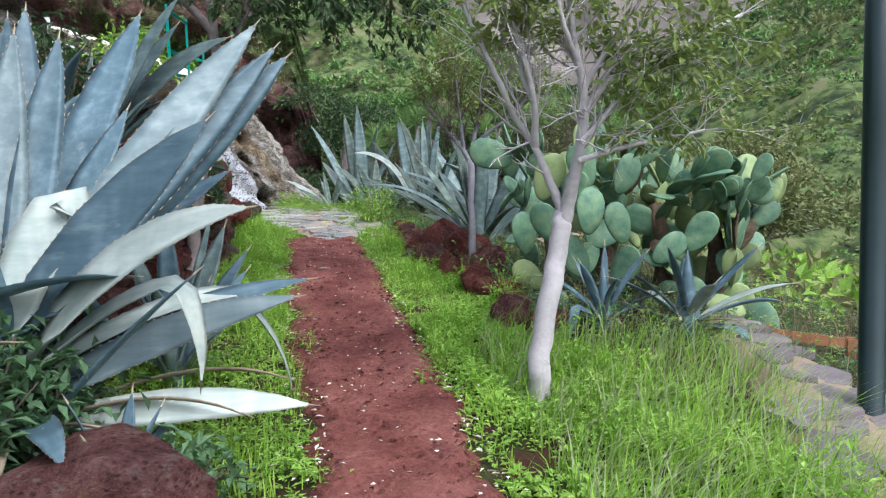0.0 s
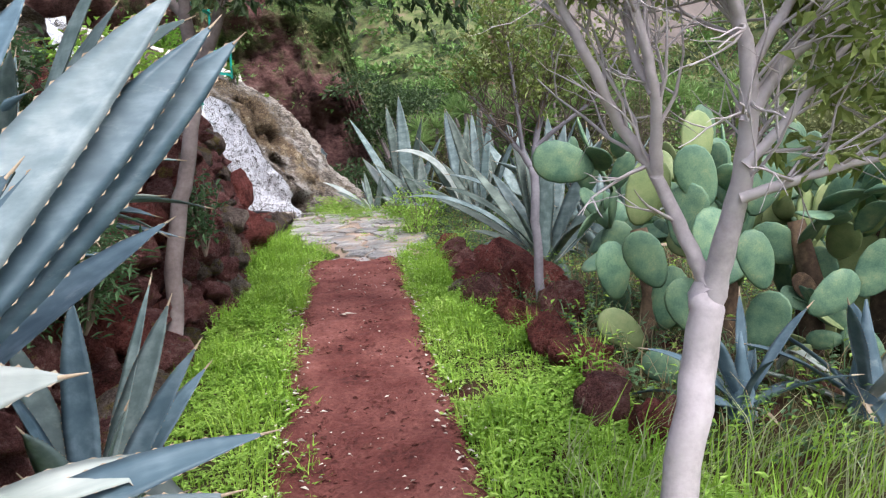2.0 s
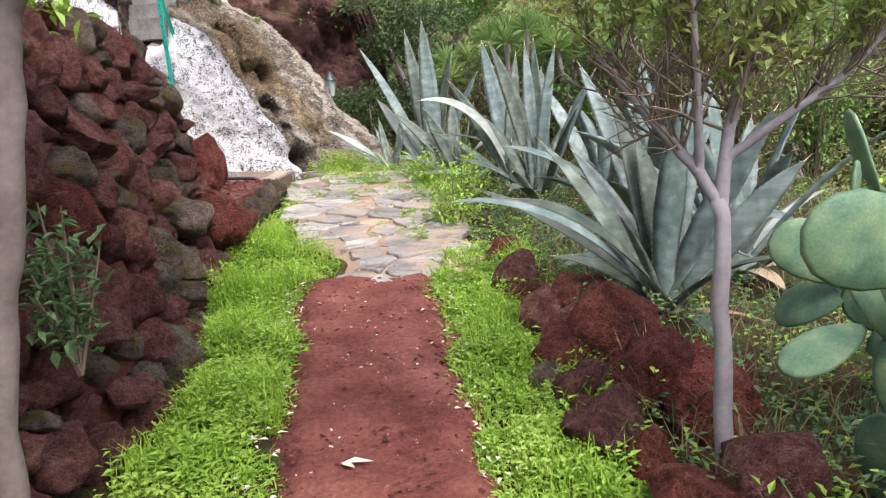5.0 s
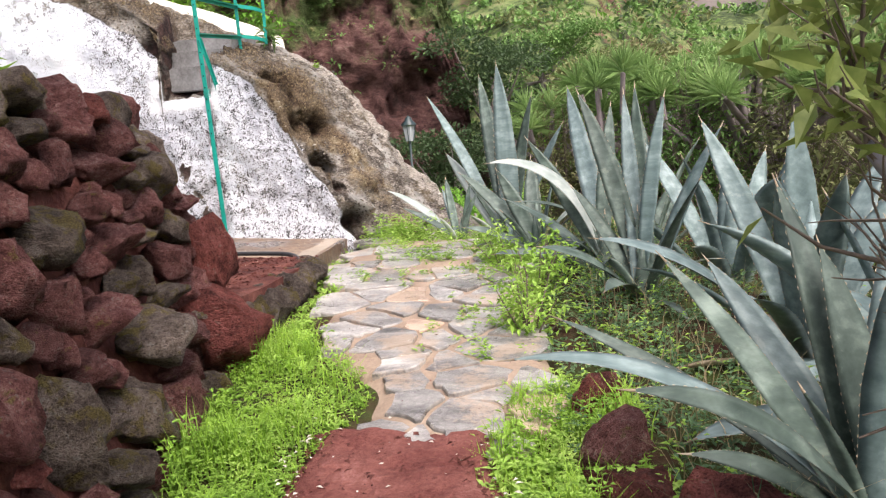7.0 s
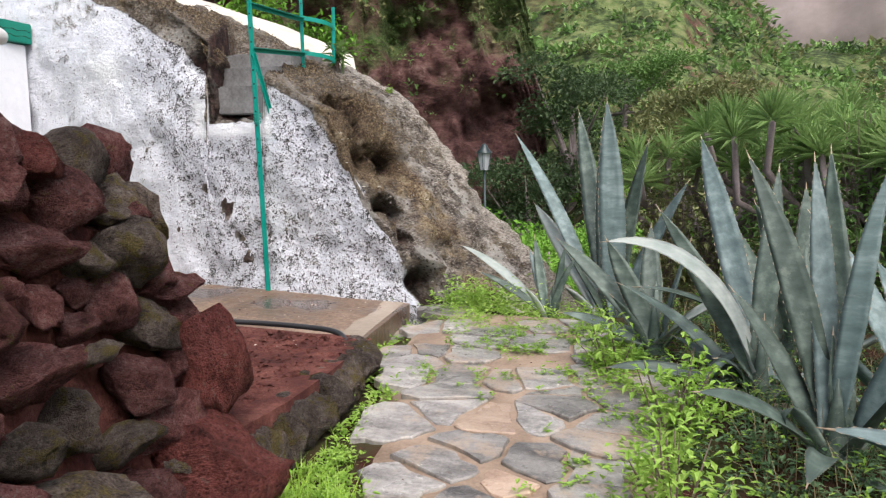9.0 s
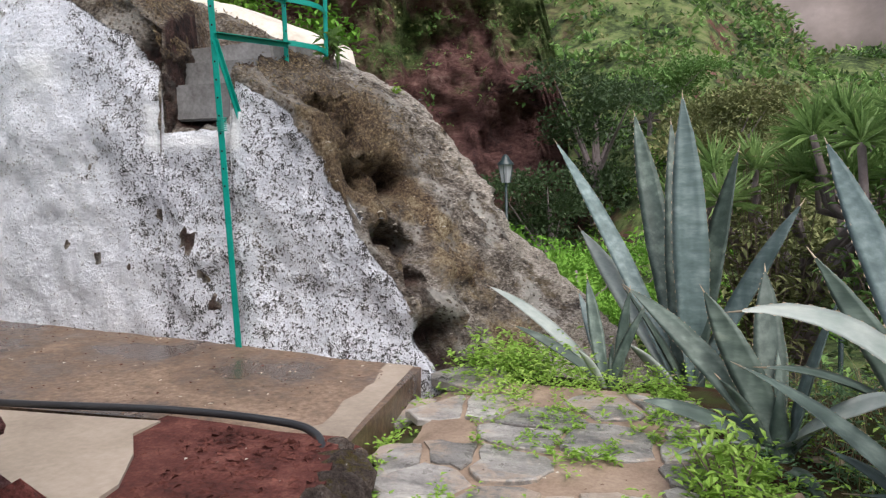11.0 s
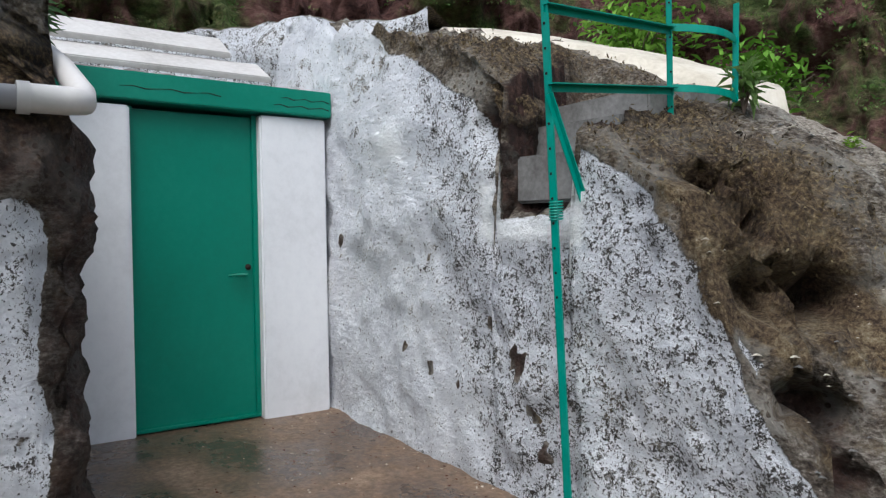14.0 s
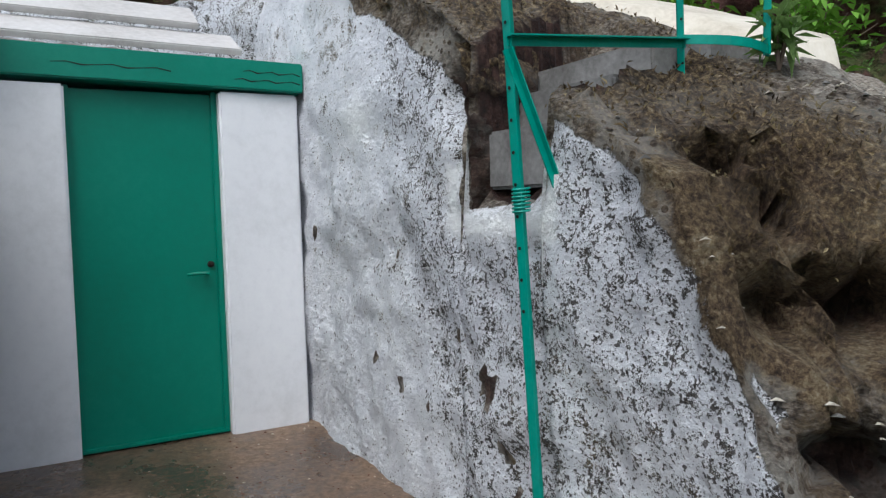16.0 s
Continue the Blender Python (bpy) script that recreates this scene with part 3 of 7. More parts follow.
def land(x, y):
    """Height of the ground and how far it counts as wild hillside."""
    g = path_z(y)
    z = g
    # bank and terrace behind the dry-stone wall
    wx = float(np.interp(y, *WALL_X))
    if y < 9.3:
        lift = float(np.interp(y, [0, 3.2, 4.4, 5.6, 6.6, 9.2], [0.15, 0.3, 0.38, 0.45, 1.2, 1.25]))
        run = 0.8 if y < 5.8 else 0.3
        z += lift * sstep(wx - (0.12 if y < 5.6 else 0.5), wx - (0.12 if y < 5.6 else 0.5) - run, x) + 0.12 * max(0.0, wx - 0.6 - x) * (y < 9.3)
    else:
        z += (0.1 * sstep(10.6, 10.2, y) - 0.1 * sstep(10.5, 10.8, y)) * sstep(-2.5, -2.75, x)
    # the ground falls away past the border stones
    sx = float(np.interp(y, *STONE_X))
    if y > 9:
        sx = -0.6 + 0.12 * (y - 9)
    z -= 0.16 * sstep(sx + 0.3, sx + 1.6, x) + 0.27 * max(0.0, x - max(sx, 0.6) - 1.2) * sstep(-6, 2, y)
    if y > 12.3:
        z -= 0.32 * (y - 12.3) * sstep(-5.5, -2.2, x)
    r = math.hypot(x + 1, y - 9)
    far = sstep(7, 16, r)
    if r > 8:
        az = math.degrees(math.atan2(-(x + 1), y - 9))
        front = sstep(112, 80, abs(az))
        bottom = -3.6 + 0.5 * fbm(x * 0.05, y * 0.05)
        wide = float(np.interp(az, [-60, -20, 0, 8, 13, 18, 60], [34, 27, 27, 27, 33, 46, 46]))
        cap = math.tan(radians(crest_el(az))) * 120 - 1.0
        g = max(0.0, (r - wide) / (120 - wide))
        hill = bottom + (cap - bottom) * min(g, 1.0) ** 0.92 + 0.02 * max(0.0, r - 120)
        hill += (fbm(x * 0.03 + 5, y * 0.03) * 3 + 1.6 * fbm(x * 0.11, y * 0.11 + 3)) * sstep(0, 0.25, g) * (1 - 0.6 * sstep(0.7, 1.0, g))
        # terraces and low rock steps across the slope
        hill += 1.1 * math.sin(hill * 0.9 + 2 * fbm(x * 0.02, y * 0.02, 6)) * sstep(0.05, 0.3, g) * (0.5 + 0.5 * fbm(x * 0.03, y * 0.03, 2))
        wild = hill if r > wide else bottom
        z = lerp(z, lerp(z, wild, front), sstep(9, 24, r))
    return z, far


def ground_sheet():
    n = 296
    u = np.linspace(-1, 1, n)
    k = 6.3
    xs = 0.0 + 700 * np.sinh(k * u) / math.sinh(k)
    ys = 6.5 + 700 * np.sinh(k * u) / math.sinh(k)
    verts, far, rock = [], [], []
    for y in ys:
        for x in xs:
            z, f = land(float(x), float(y))
            z += 0.03 * fbm(x * 1.3, y * 1.3) * (f < 0.5)
            verts.append((float(x), float(y), z))
            far.append(f)
    v = np.array(verts).reshape(n, n, 3)
    gy, gx = np.gradient(v[:, :, 2])
    slope = np.hypot(gx / np.gradient(xs)[None, :], gy / np.gradient(ys)[:, None])
    rock = (np.clip((slope - 0.85) / 0.35, 0, 1) * (np.array(far).reshape(n, n) > 0.5)).ravel().tolist()
    faces = [(j * n + i, j * n + i + 1, (j + 1) * n + i + 1, (j + 1) * n + i) for j in range(n - 1) for i in range(n - 1)]
    me = mesh_of("ground", verts, faces, M_GROUND)
    attribute(me, "far", far)
    attribute(me, "rock", rock)
    ob = new("ground", me)
    return tagged(ob, "grassy red earth that falls to a valley and rises as hillside", "ground", kind="structure")


ground_sheet()


def strip(name, left, right, y0, y1, mat, lift, ragged, label):
    """A ribbon of soil laid along the ground between two lines."""
    ny, nx = int((y1 - y0) / 0.03), 34
    verts = []
    for j in range(ny + 1):
        y = lerp(y0, y1, j / ny)
        a = float(np.interp(y, *left)) + ragged * fbm(y * 2.3, 1.7) + 0.05 * fbm(y * 9, 4.4) - 0.04
        b = float(np.interp(y, *right)) + ragged * fbm(y * 2.1, 8.2) + 0.05 * fbm(y * 9, 7.4) + 0.04
        for i in range(nx + 1):
            f = i / nx
            x = lerp(a, b, f)
            dome = lift * min(1, 8 * f * (1 - f)) - 0.025 * (i in (0, nx))
            verts.append((x, y, land(x, y)[0] + dome + 0.014 * fbm(x * 5, y * 5) + 0.009 * fbm(x * 17, y * 17) - 0.015 * math.sin(math.pi * f)))
    w = nx + 1
    faces = [(j * w + i, j * w + i + 1, (j + 1) * w + i + 1, (j + 1) * w + i) for j in range(ny) for i in range(nx)]
    return tagged(new(name, mesh_of(name, verts, faces, mat)), label, "path", kind="structure")


strip("path", PATH_L, PATH_R, -4.0, 8.3, M_SOIL, 0.05, 0.11, "narrow footpath of dark red volcanic soil")


# ---- the limewashed rock ----
ROCK_X0, ROCK_X1 = -7.4, -1.2
FRONT = ([-7.4, -6.4, -5.3, -4.85, -4.56, -4.0, -3.9, -3.47, -3.21, -2.8, -2.64, -2.45, -1.6], [3.75, 3.45, 3.12, 2.95, 2.72, 2.46, 2.42, 2.18, 1.55, 1.08, 0.66, 0.5, 0.2])
BACK = ([-7.4, -6.0, -4.9, -4.1, -3.6, -3.12, -2.7, -2.2, -1.75, -1.2], [3.95, 3.5, 3.1, 2.74, 2.43, 1.9, 1.25, 0.82, 0.4, -0.5])
HOLES = [(-3.6, 12.36, 2.15, 0.145, 0.45), (-3.46, 12.34, 2.08, 0.085, 0.3), (-3.47, 12.32, 1.74, 0.165, 0.48), (-3.58, 12.25, 1.88, 0.1, 0.36), (-3.22, 12.56, 1.79, 0.11, 0.4), (-3.05, 12.24, 1.38, 0.125, 0.42), (-2.9, 12.16, 1.2, 0.09, 0.28), (-2.68, 12.12, 0.88, 0.13, 0.4), (-2.58, 12.1, 0.72, 0.11, 0.32), (-4.66, 12.1, 2.62, 0.11, 0.12)]

SCARS = [(-4.4, 1.44, 0.06), (-6.28, 2.01, 0.035), (-5.18, 1.31, 0.025), (-4.24, 1.03, 0.04), (-5.44, 1.41, 0.02), (-4.91, 1.26, 0.02), (-4.62, 1.6, 0.03), (-4.3, 1.2, 0.03)]


def rock_top(x, y):
    f = sstep(12.0, 13.9, y)
    z = lerp(float(np.interp(x, *FRONT)), float(np.interp(x + 0.36 * max(0.0, y - 13.6), *BACK)), f)
    z -= 0.22 * max(0.0, y - 14.6)
    if -4.585 - 0.5 * max(0.0, y - 12.15) < x < -4.03 - 0.4 * max(0.0, y - 12.2) and y < 13.1:
        z = min(z, 2.10 + 0.66 * max(0.0, y - 12.1))
    return z


def limewashed_rock():
    cols = sorted(set(np.round(np.arange(ROCK_X0, ROCK_X1, 0.032), 4)) | {-4.587, -4.584, -4.032, -4.029})
    rows_front, depths = 62, np.concatenate([np.linspace(0.02, 2.6, 78), np.linspace(2.68, 7.0, 30)])
    rows = rows_front + len(depths)
    verts = []
    for x in cols:
        x = float(x)
        zt = rock_top(x, 12.05)
        zc = float(np.interp(x, *FRONT))
        zb = 0.35
        for v in range(rows_front):
            f = v / (rows_front - 1)
            z = lerp(min(zb, zt - 0.05), zt, f)
            # the face bellies a little, leans back near the crest and is scooped at the foot
            y = 12.0 + 0.05 * fbm(x * 1.3, z * 1.3) + 0.09 * sstep(zc - 0.5, zc + 0.05, z) * sstep(-3.9, -4.4, x) + 0.03 * fbm(x * 4, z * 4, 2.0) + 0.012 * fbm(x * 12, z * 12, 2.0)
            y -= 0.05 * sstep(1.0, 0.6, z)
            y += 0.5 * sstep(-2.75, -2.1, x) * sstep(0.5, 0.0, z - zt + 0.5)
            verts.append(Vector((x, y, z)))
        for d in depths:
            y = 12.05 + float(d)
            z = rock_top(x, y) + 0.12 * abs(fbm(x * 5.5, y * 5.5, 9.0)) * sstep(13.6, 12.6, y) * sstep(-2.6, -3.0, x) + 0.06 * abs(fbm(x * 2.6, y * 2.6, 2.0)) + 0.05 * fbm(x * 1.7, y * 1.7, 4.0) + 0.035 * fbm(x * 5, y * 5, 1.0) + 0.008 * fbm(x * 14, y * 14, 2.0)
            xx = x + 0.06 * fbm(y * 1.9, z * 2.2, 7.0) * sstep(-4, -3.4, x) + (0.05 * fbm(y * 4, z * 4, 3.0) + 0.13 * abs(fbm(y * 4.5, z * 4.5, 5.0)) + 0.04 * abs(fbm(y * 11, z * 11, 2.0)) - 0.05) * sstep(-4, -3.4, x)
            verts.append(Vector((xx, y, z)))
    paint, moss, red_and_shade, grime, fresh, crust, bare = [], [], [], [], [], [], []
    for v in verts:
        x, y, z = v
        ze = float(np.interp(x, *FRONT))
        side = -(x + 2.52 + 0.66 * (z - 0.65)) / 0.25
        top = (ze - z) / 0.16 - 0.9 * sstep(-5.6, -4.9, x) * (x < -4.5) + 2.0 * sstep(-5.7, -6.3, x)
        front = sstep(12.22, 12.1, y)
        p = min(1.0, max(0.0, min(side + 0.2, top + 0.15))) * front
        if -4.6 < x < -4.02 and z > 2.12:
            p = 0.0
        for sx, sz, sr in SCARS:
            k = math.hypot(x - sx, 0.7 * (z - sz)) / (sr * (1 + 1.1 * fbm(x * 16, z * 9)))
            p *= sstep(0.7, 1.15, k) if front > 0 else 1.0
        paint.append(p)
        moss.append(sstep(0.05, 0.5, z - ze + 0.30) * sstep(13.5, 12.7, y + 0.3 * fbm(x * 3, y * 3)) * sstep(-6.3, -5.6, x) * sstep(-3.0, -3.5, x) * (1 - front * 0.25))
        dirty = 0.95 * math.exp(-((x + 4.35) / 0.55) ** 2 - ((z - 1.9) / 0.35) ** 2) + 0.8 * math.exp(-((x + 4.9 + 0.35 * (z - 2.4)) / 0.3) ** 2) + 0.75 * math.exp(-((x + 3.75 + 0.3 * (z - 1.2)) / 0.55) ** 2) + 0.7 * math.exp(-((z - 0.72) / 0.1) ** 2) + 0.6 * math.exp(-((side - 1.1) / 1.3) ** 2) + 0.2
        grime.append(min(0.85, dirty))
        lip = max(math.exp(-((z - 2.06) / 0.05) ** 2) * (-4.66 < x < -4.0), math.exp(-((x + 4.655) / 0.05) ** 2) * (2.02 < z < 2.3), math.exp(-((x + 4.0) / 0.035) ** 2) * (2.0 < z < 2.25), math.exp(-((x + 5.62) / 0.16) ** 2 - ((z - 2.6) / 0.13) ** 2))
        fresh.append(min(1.0, 1.2 * lip) * front)
        # holes get relief plus shade in colour; the wider tint is reddish rock
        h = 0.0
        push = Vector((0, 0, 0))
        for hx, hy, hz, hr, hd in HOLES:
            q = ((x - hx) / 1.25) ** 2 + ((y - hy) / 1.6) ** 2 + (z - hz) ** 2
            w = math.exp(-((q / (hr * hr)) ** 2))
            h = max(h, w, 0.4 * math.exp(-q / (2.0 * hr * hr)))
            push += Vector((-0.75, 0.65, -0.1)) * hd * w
        # the cut for the steps: its recess shade is coloured over red rock
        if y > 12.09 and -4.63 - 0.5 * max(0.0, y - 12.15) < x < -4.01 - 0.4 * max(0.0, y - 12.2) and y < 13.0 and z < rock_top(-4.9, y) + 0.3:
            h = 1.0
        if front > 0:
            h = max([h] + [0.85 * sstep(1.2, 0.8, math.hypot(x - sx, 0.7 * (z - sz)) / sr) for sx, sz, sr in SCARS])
        red_and_shade.append(h)
        off = x - float(np.interp(z, [0.6, 0.9, 1.4, 1.75, 2.1, 2.5], [-2.5, -2.62, -2.98, -3.35, -3.5, -3.7]))
        crust.append(0.72 * math.exp(-((off - 0.08) / 0.18) ** 2) * sstep(13.4, 12.7, y))
        bare.append(max(sstep(13.1, 13.9, y) * sstep(-5.0, -4.2, x) * (0.85 + 0.7 * fbm(x * 2, y * 2, 6.0)), sstep(-2.5, -2.0, x)))
        v += push
    n = rows
    faces = [(i * n + j, (i + 1) * n + j, (i + 1) * n + j + 1, i * n + j + 1) for i in range(len(cols) - 1) for j in range(n - 1)]
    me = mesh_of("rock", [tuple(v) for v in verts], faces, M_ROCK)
    for name, vals in (("paint", paint), ("moss", moss), ("red_and_shade", red_and_shade), ("grime", grime), ("fresh", fresh), ("crust", crust), ("bare", bare)):
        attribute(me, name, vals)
    rng = random.Random(61)
    clasts, tufts = Build(), Build()
    for v, ps, ms, hs in zip(verts, paint, moss, red_and_shade):
        if v.y > 13.9 or v.z < 0.6 or ps > 0.35 or hs > 0.5:
            continue
        out = Vector((0.6, -0.6, 0.5))
        if v.x > -3.9 and ms < 0.5 and rng.random() < 0.3:
            r, c = rng.choice((0.006, 0.008, 0.01, 0.014, 0.02)) * rng.uniform(0.7, 1.3), v + shaky(rng, 0.012)
            top = [c + Vector((math.cos(a), math.sin(a) * 0.8, 0.2 * math.sin(3 * a))) * r * rng.uniform(0.7, 1.2) for a in (0, 1.3, 2.5, 3.8, 5.1)]
            tip, slot = c + out * r * 0.9, rng.choice((0, 0, 1, 2, 2))
            for a, d in zip(top, top[1:] + top[:1]):
                clasts.face([a, d, tip], slot)
        if ms > 0.4 and rng.random() < 0.55:
            for _ in range(2):
                tufts.leaf(v + shaky(rng, 0.015), out + shaky(rng, 0.7), Vector((0, 0, 1)) + shaky(rng, 0.5), rng.uniform(0.012, 0.04), rng.uniform(0.006, 0.014), rng.choice((0, 0, 1, 2)))
    tagged(new("rock_clasts", clasts.data("rock_clasts", [M_TARP, M_STEP, M_LAVA_DARK])), "small stones bedded in the weathered rock face", "rock", kind="stuff")
    tagged(new("rock_moss", tufts.data("rock_moss", [M_MOSS_DRY, M_STRAW, M_MOSS_DARK])), "dry brown moss crust along the rock edge", "moss", kind="stuff")
    return tagged(new("rock_outcrop", me), "rounded volcanic rock with flaking white limewash and hollows shaded in colour", "rock", kind="structure")


limewashed_rock()


def flaked(p):
    q = fbm(p.y * 2.2, p.z * 2.2, 3.3)
    on = sstep(2.25, 2.0, p.z + 0.35 * q) * sstep(10.06, 10.0, p.y + 0.06 * q)
    edge = sstep(10.1, 10.14, p.y) * sstep(1.25, 1.3, p.z) * sstep(1.62, 1.55, p.z + 0.2 * q)
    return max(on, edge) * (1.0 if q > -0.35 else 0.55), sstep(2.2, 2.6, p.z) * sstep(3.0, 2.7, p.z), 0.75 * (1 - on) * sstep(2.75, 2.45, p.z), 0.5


def rock_pier():
    """The sawn-off rock between the terrace and the bank: a grid bent round its corner."""
    verts, vals = [], []
    nu, nv = 90, 70
    for i in range(nu):
        s = i / (nu - 1) * 4.2
        # plan line: along x = -4.5 up to the corner at y = 10.2, then back to the door wall
        if s < 2.2:
            bx, by, nx, ny = -4.5, 8.0 + s, 1.0, 0.0
        else:
            bx, by, nx, ny = -4.5 - (s - 2.2), 10.2, 0.0, 1.0
        for j in range(nv):
            f = j / (nv - 1)
            z = lerp(0.55, 2.98 + 0.1 * fbm(by * 1.5, bx), min(1, f * 1.25))
            back = max(0.0, f * 1.25 - 1) * 4
            rough = 0.35 + 0.65 * sstep(1.95, 2.2, z) if s < 2.0 else 1.0
            bulge = rough * (0.08 * fbm(s * 1.4, z * 1.4, 6.0) + 0.06 * fbm(s * 5, z * 5, 2.0) + 0.03 * fbm(s * 13, z * 13, 7.0)) - 0.3 * sstep(2.3, 3.0, z)
            corner = -0.08 * math.exp(-((s - 2.2) / 0.16) ** 2)
            d = bulge + corner - back * 0.9
            verts.append((bx + nx * d + (corner if ny else 0), by + ny * (d + 0.0) + (corner if nx else 0), z + back * 0.25))
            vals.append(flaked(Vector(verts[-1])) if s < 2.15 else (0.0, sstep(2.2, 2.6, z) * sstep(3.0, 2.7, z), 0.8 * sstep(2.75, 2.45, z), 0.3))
    faces = [(i * nv + j, (i + 1) * nv + j, (i + 1) * nv + j + 1, i * nv + j + 1) for i in range(nu - 1) for j in range(nv - 1)]
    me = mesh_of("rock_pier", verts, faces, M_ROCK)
    for k, key in enumerate(("paint", "moss", "red_and_shade", "grime")):
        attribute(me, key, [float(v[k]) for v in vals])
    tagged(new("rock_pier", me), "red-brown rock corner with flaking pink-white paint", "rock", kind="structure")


rock_pier()


# ---- terrace, bed and kerb ----
def sheet(name, outline, top, depth, mat, label, category="floor", kind="structure", step=0.25):
    """A slab with a polygon outline; top(x, y) gives its upper face."""
    bm = bmesh.new()
    pts = []
    for (x0, y0), (x1, y1) in zip(outline, outline[1:] + outline[:1]):
        n = max(1, int(math.hypot(x1 - x0, y1 - y0) / step))
        pts += [(lerp(x0, x1, k / n), lerp(y0, y1, k / n)) for k in range(n)]
    ring = [bm.verts.new((x + 0.012 * fbm(x * 4, y * 4), y + 0.012 * fbm(x * 4, y * 4, 5), top(x, y))) for x, y in pts]
    low = [bm.verts.new((v.co.x, v.co.y, v.co.z - depth)) for v in ring]
    f = bm.faces.new(ring)
    for i in range(len(ring)):
        j = (i + 1) % len(ring)
        bm.faces.new((ring[j], ring[i], low[i], low[j]))
    bmesh.ops.triangulate(bm, faces=[f])
    bmesh.ops.recalc_face_normals(bm, faces=bm.faces[:])
    me = bpy.data.meshes.new(name)
    bm.to_mesh(me)
    bm.free()
    me.materials.append(mat)
    return tagged(new(name, me), label, category, kind=kind)


def terrace_z(x, y):
    return float(np.interp(x, [-6.6, -4.0, -2.9], [0.86, 0.785, 0.735]))


sheet("floor", [(-2.84, 12.15), (-2.60, 10.74), (-3.45, 10.72), (-4.3, 10.55), (-4.8, 10.3), (-6.75, 10.2), (-6.75, 12.2)], terrace_z, 0.4, M_SLAB, "wet brown-stained concrete terrace floor")
sheet("floor_patch", [(-3.40, 10.60), (-3.40, 10.44), (-3.22, 10.26), (-3.05, 10.02), (-2.97, 9.6), (-3.05, 8.9), (-4.75, 8.9), (-4.75, 10.42), (-4.3, 10.5)], lambda x, y: 0.80, 0.4, M_PATCH, "pale dry concrete patch beside the gravel bed")
sheet("gravel_bed", [(-2.60, 10.70), (-3.44, 10.68), (-3.46, 10.4), (-3.3, 10.28), (-3.12, 10.05), (-3.03, 9.6), (-3.12, 8.9), (-2.28, 8.9), (-2.32, 9.8), (-2.42, 10.3)], lambda x, y: 0.785 + 0.02 * fbm(x * 3, y * 3), 0.4, M_GRAVEL, "bed of red volcanic gravel with white chips", "bed")


def curve_tube(name, pts, r, mat, label, category, sides=10, n=60, group=""):
    """A smooth pipe through the points."""
    P = [Vector(p) for p in pts]
    P = [P[0] * 2 - P[1]] + P + [P[-1] * 2 - P[-2]]
    fine = []
    segs = len(P) - 3
    for i in range(n):
        t = i / (n - 1) * segs
        k = min(int(t), segs - 1)
        f = t - k
        a, b, c, d = P[k:k + 4]
        fine.append(0.5 * (2 * b + (c - a) * f + (2 * a - 5 * b + 4 * c - d) * f * f + (3 * b - a - 3 * c + d) * f ** 3))
    b = Build()
    b.tube(fine, [r] * n, sides)
    return tagged(new(name, b.data(name, [mat], True)), label, category, group)


sheet("floor_edging", [(-2.86, 12.0), (-2.625, 10.76), (-2.84, 10.76), (-3.02, 12.0)], lambda x, y: terrace_z(x, y) + 0.004, 0.02, M_PATCH, "paler strip of cement along the terrace edge")
curve_tube("hose", [(-5.6, 10.25, 0.865), (-4.7, 10.42, 0.84), (-4.1, 10.55, 0.825), (-3.4, 10.70, 0.815), (-2.9, 10.74, 0.80), (-2.70, 10.68, 0.79), (-2.6, 10.56, 0.76), (-2.56, 10.42, 0.70)], 0.017, M_HOSE, "black rubber irrigation hose lying along the terrace edge", "hose")


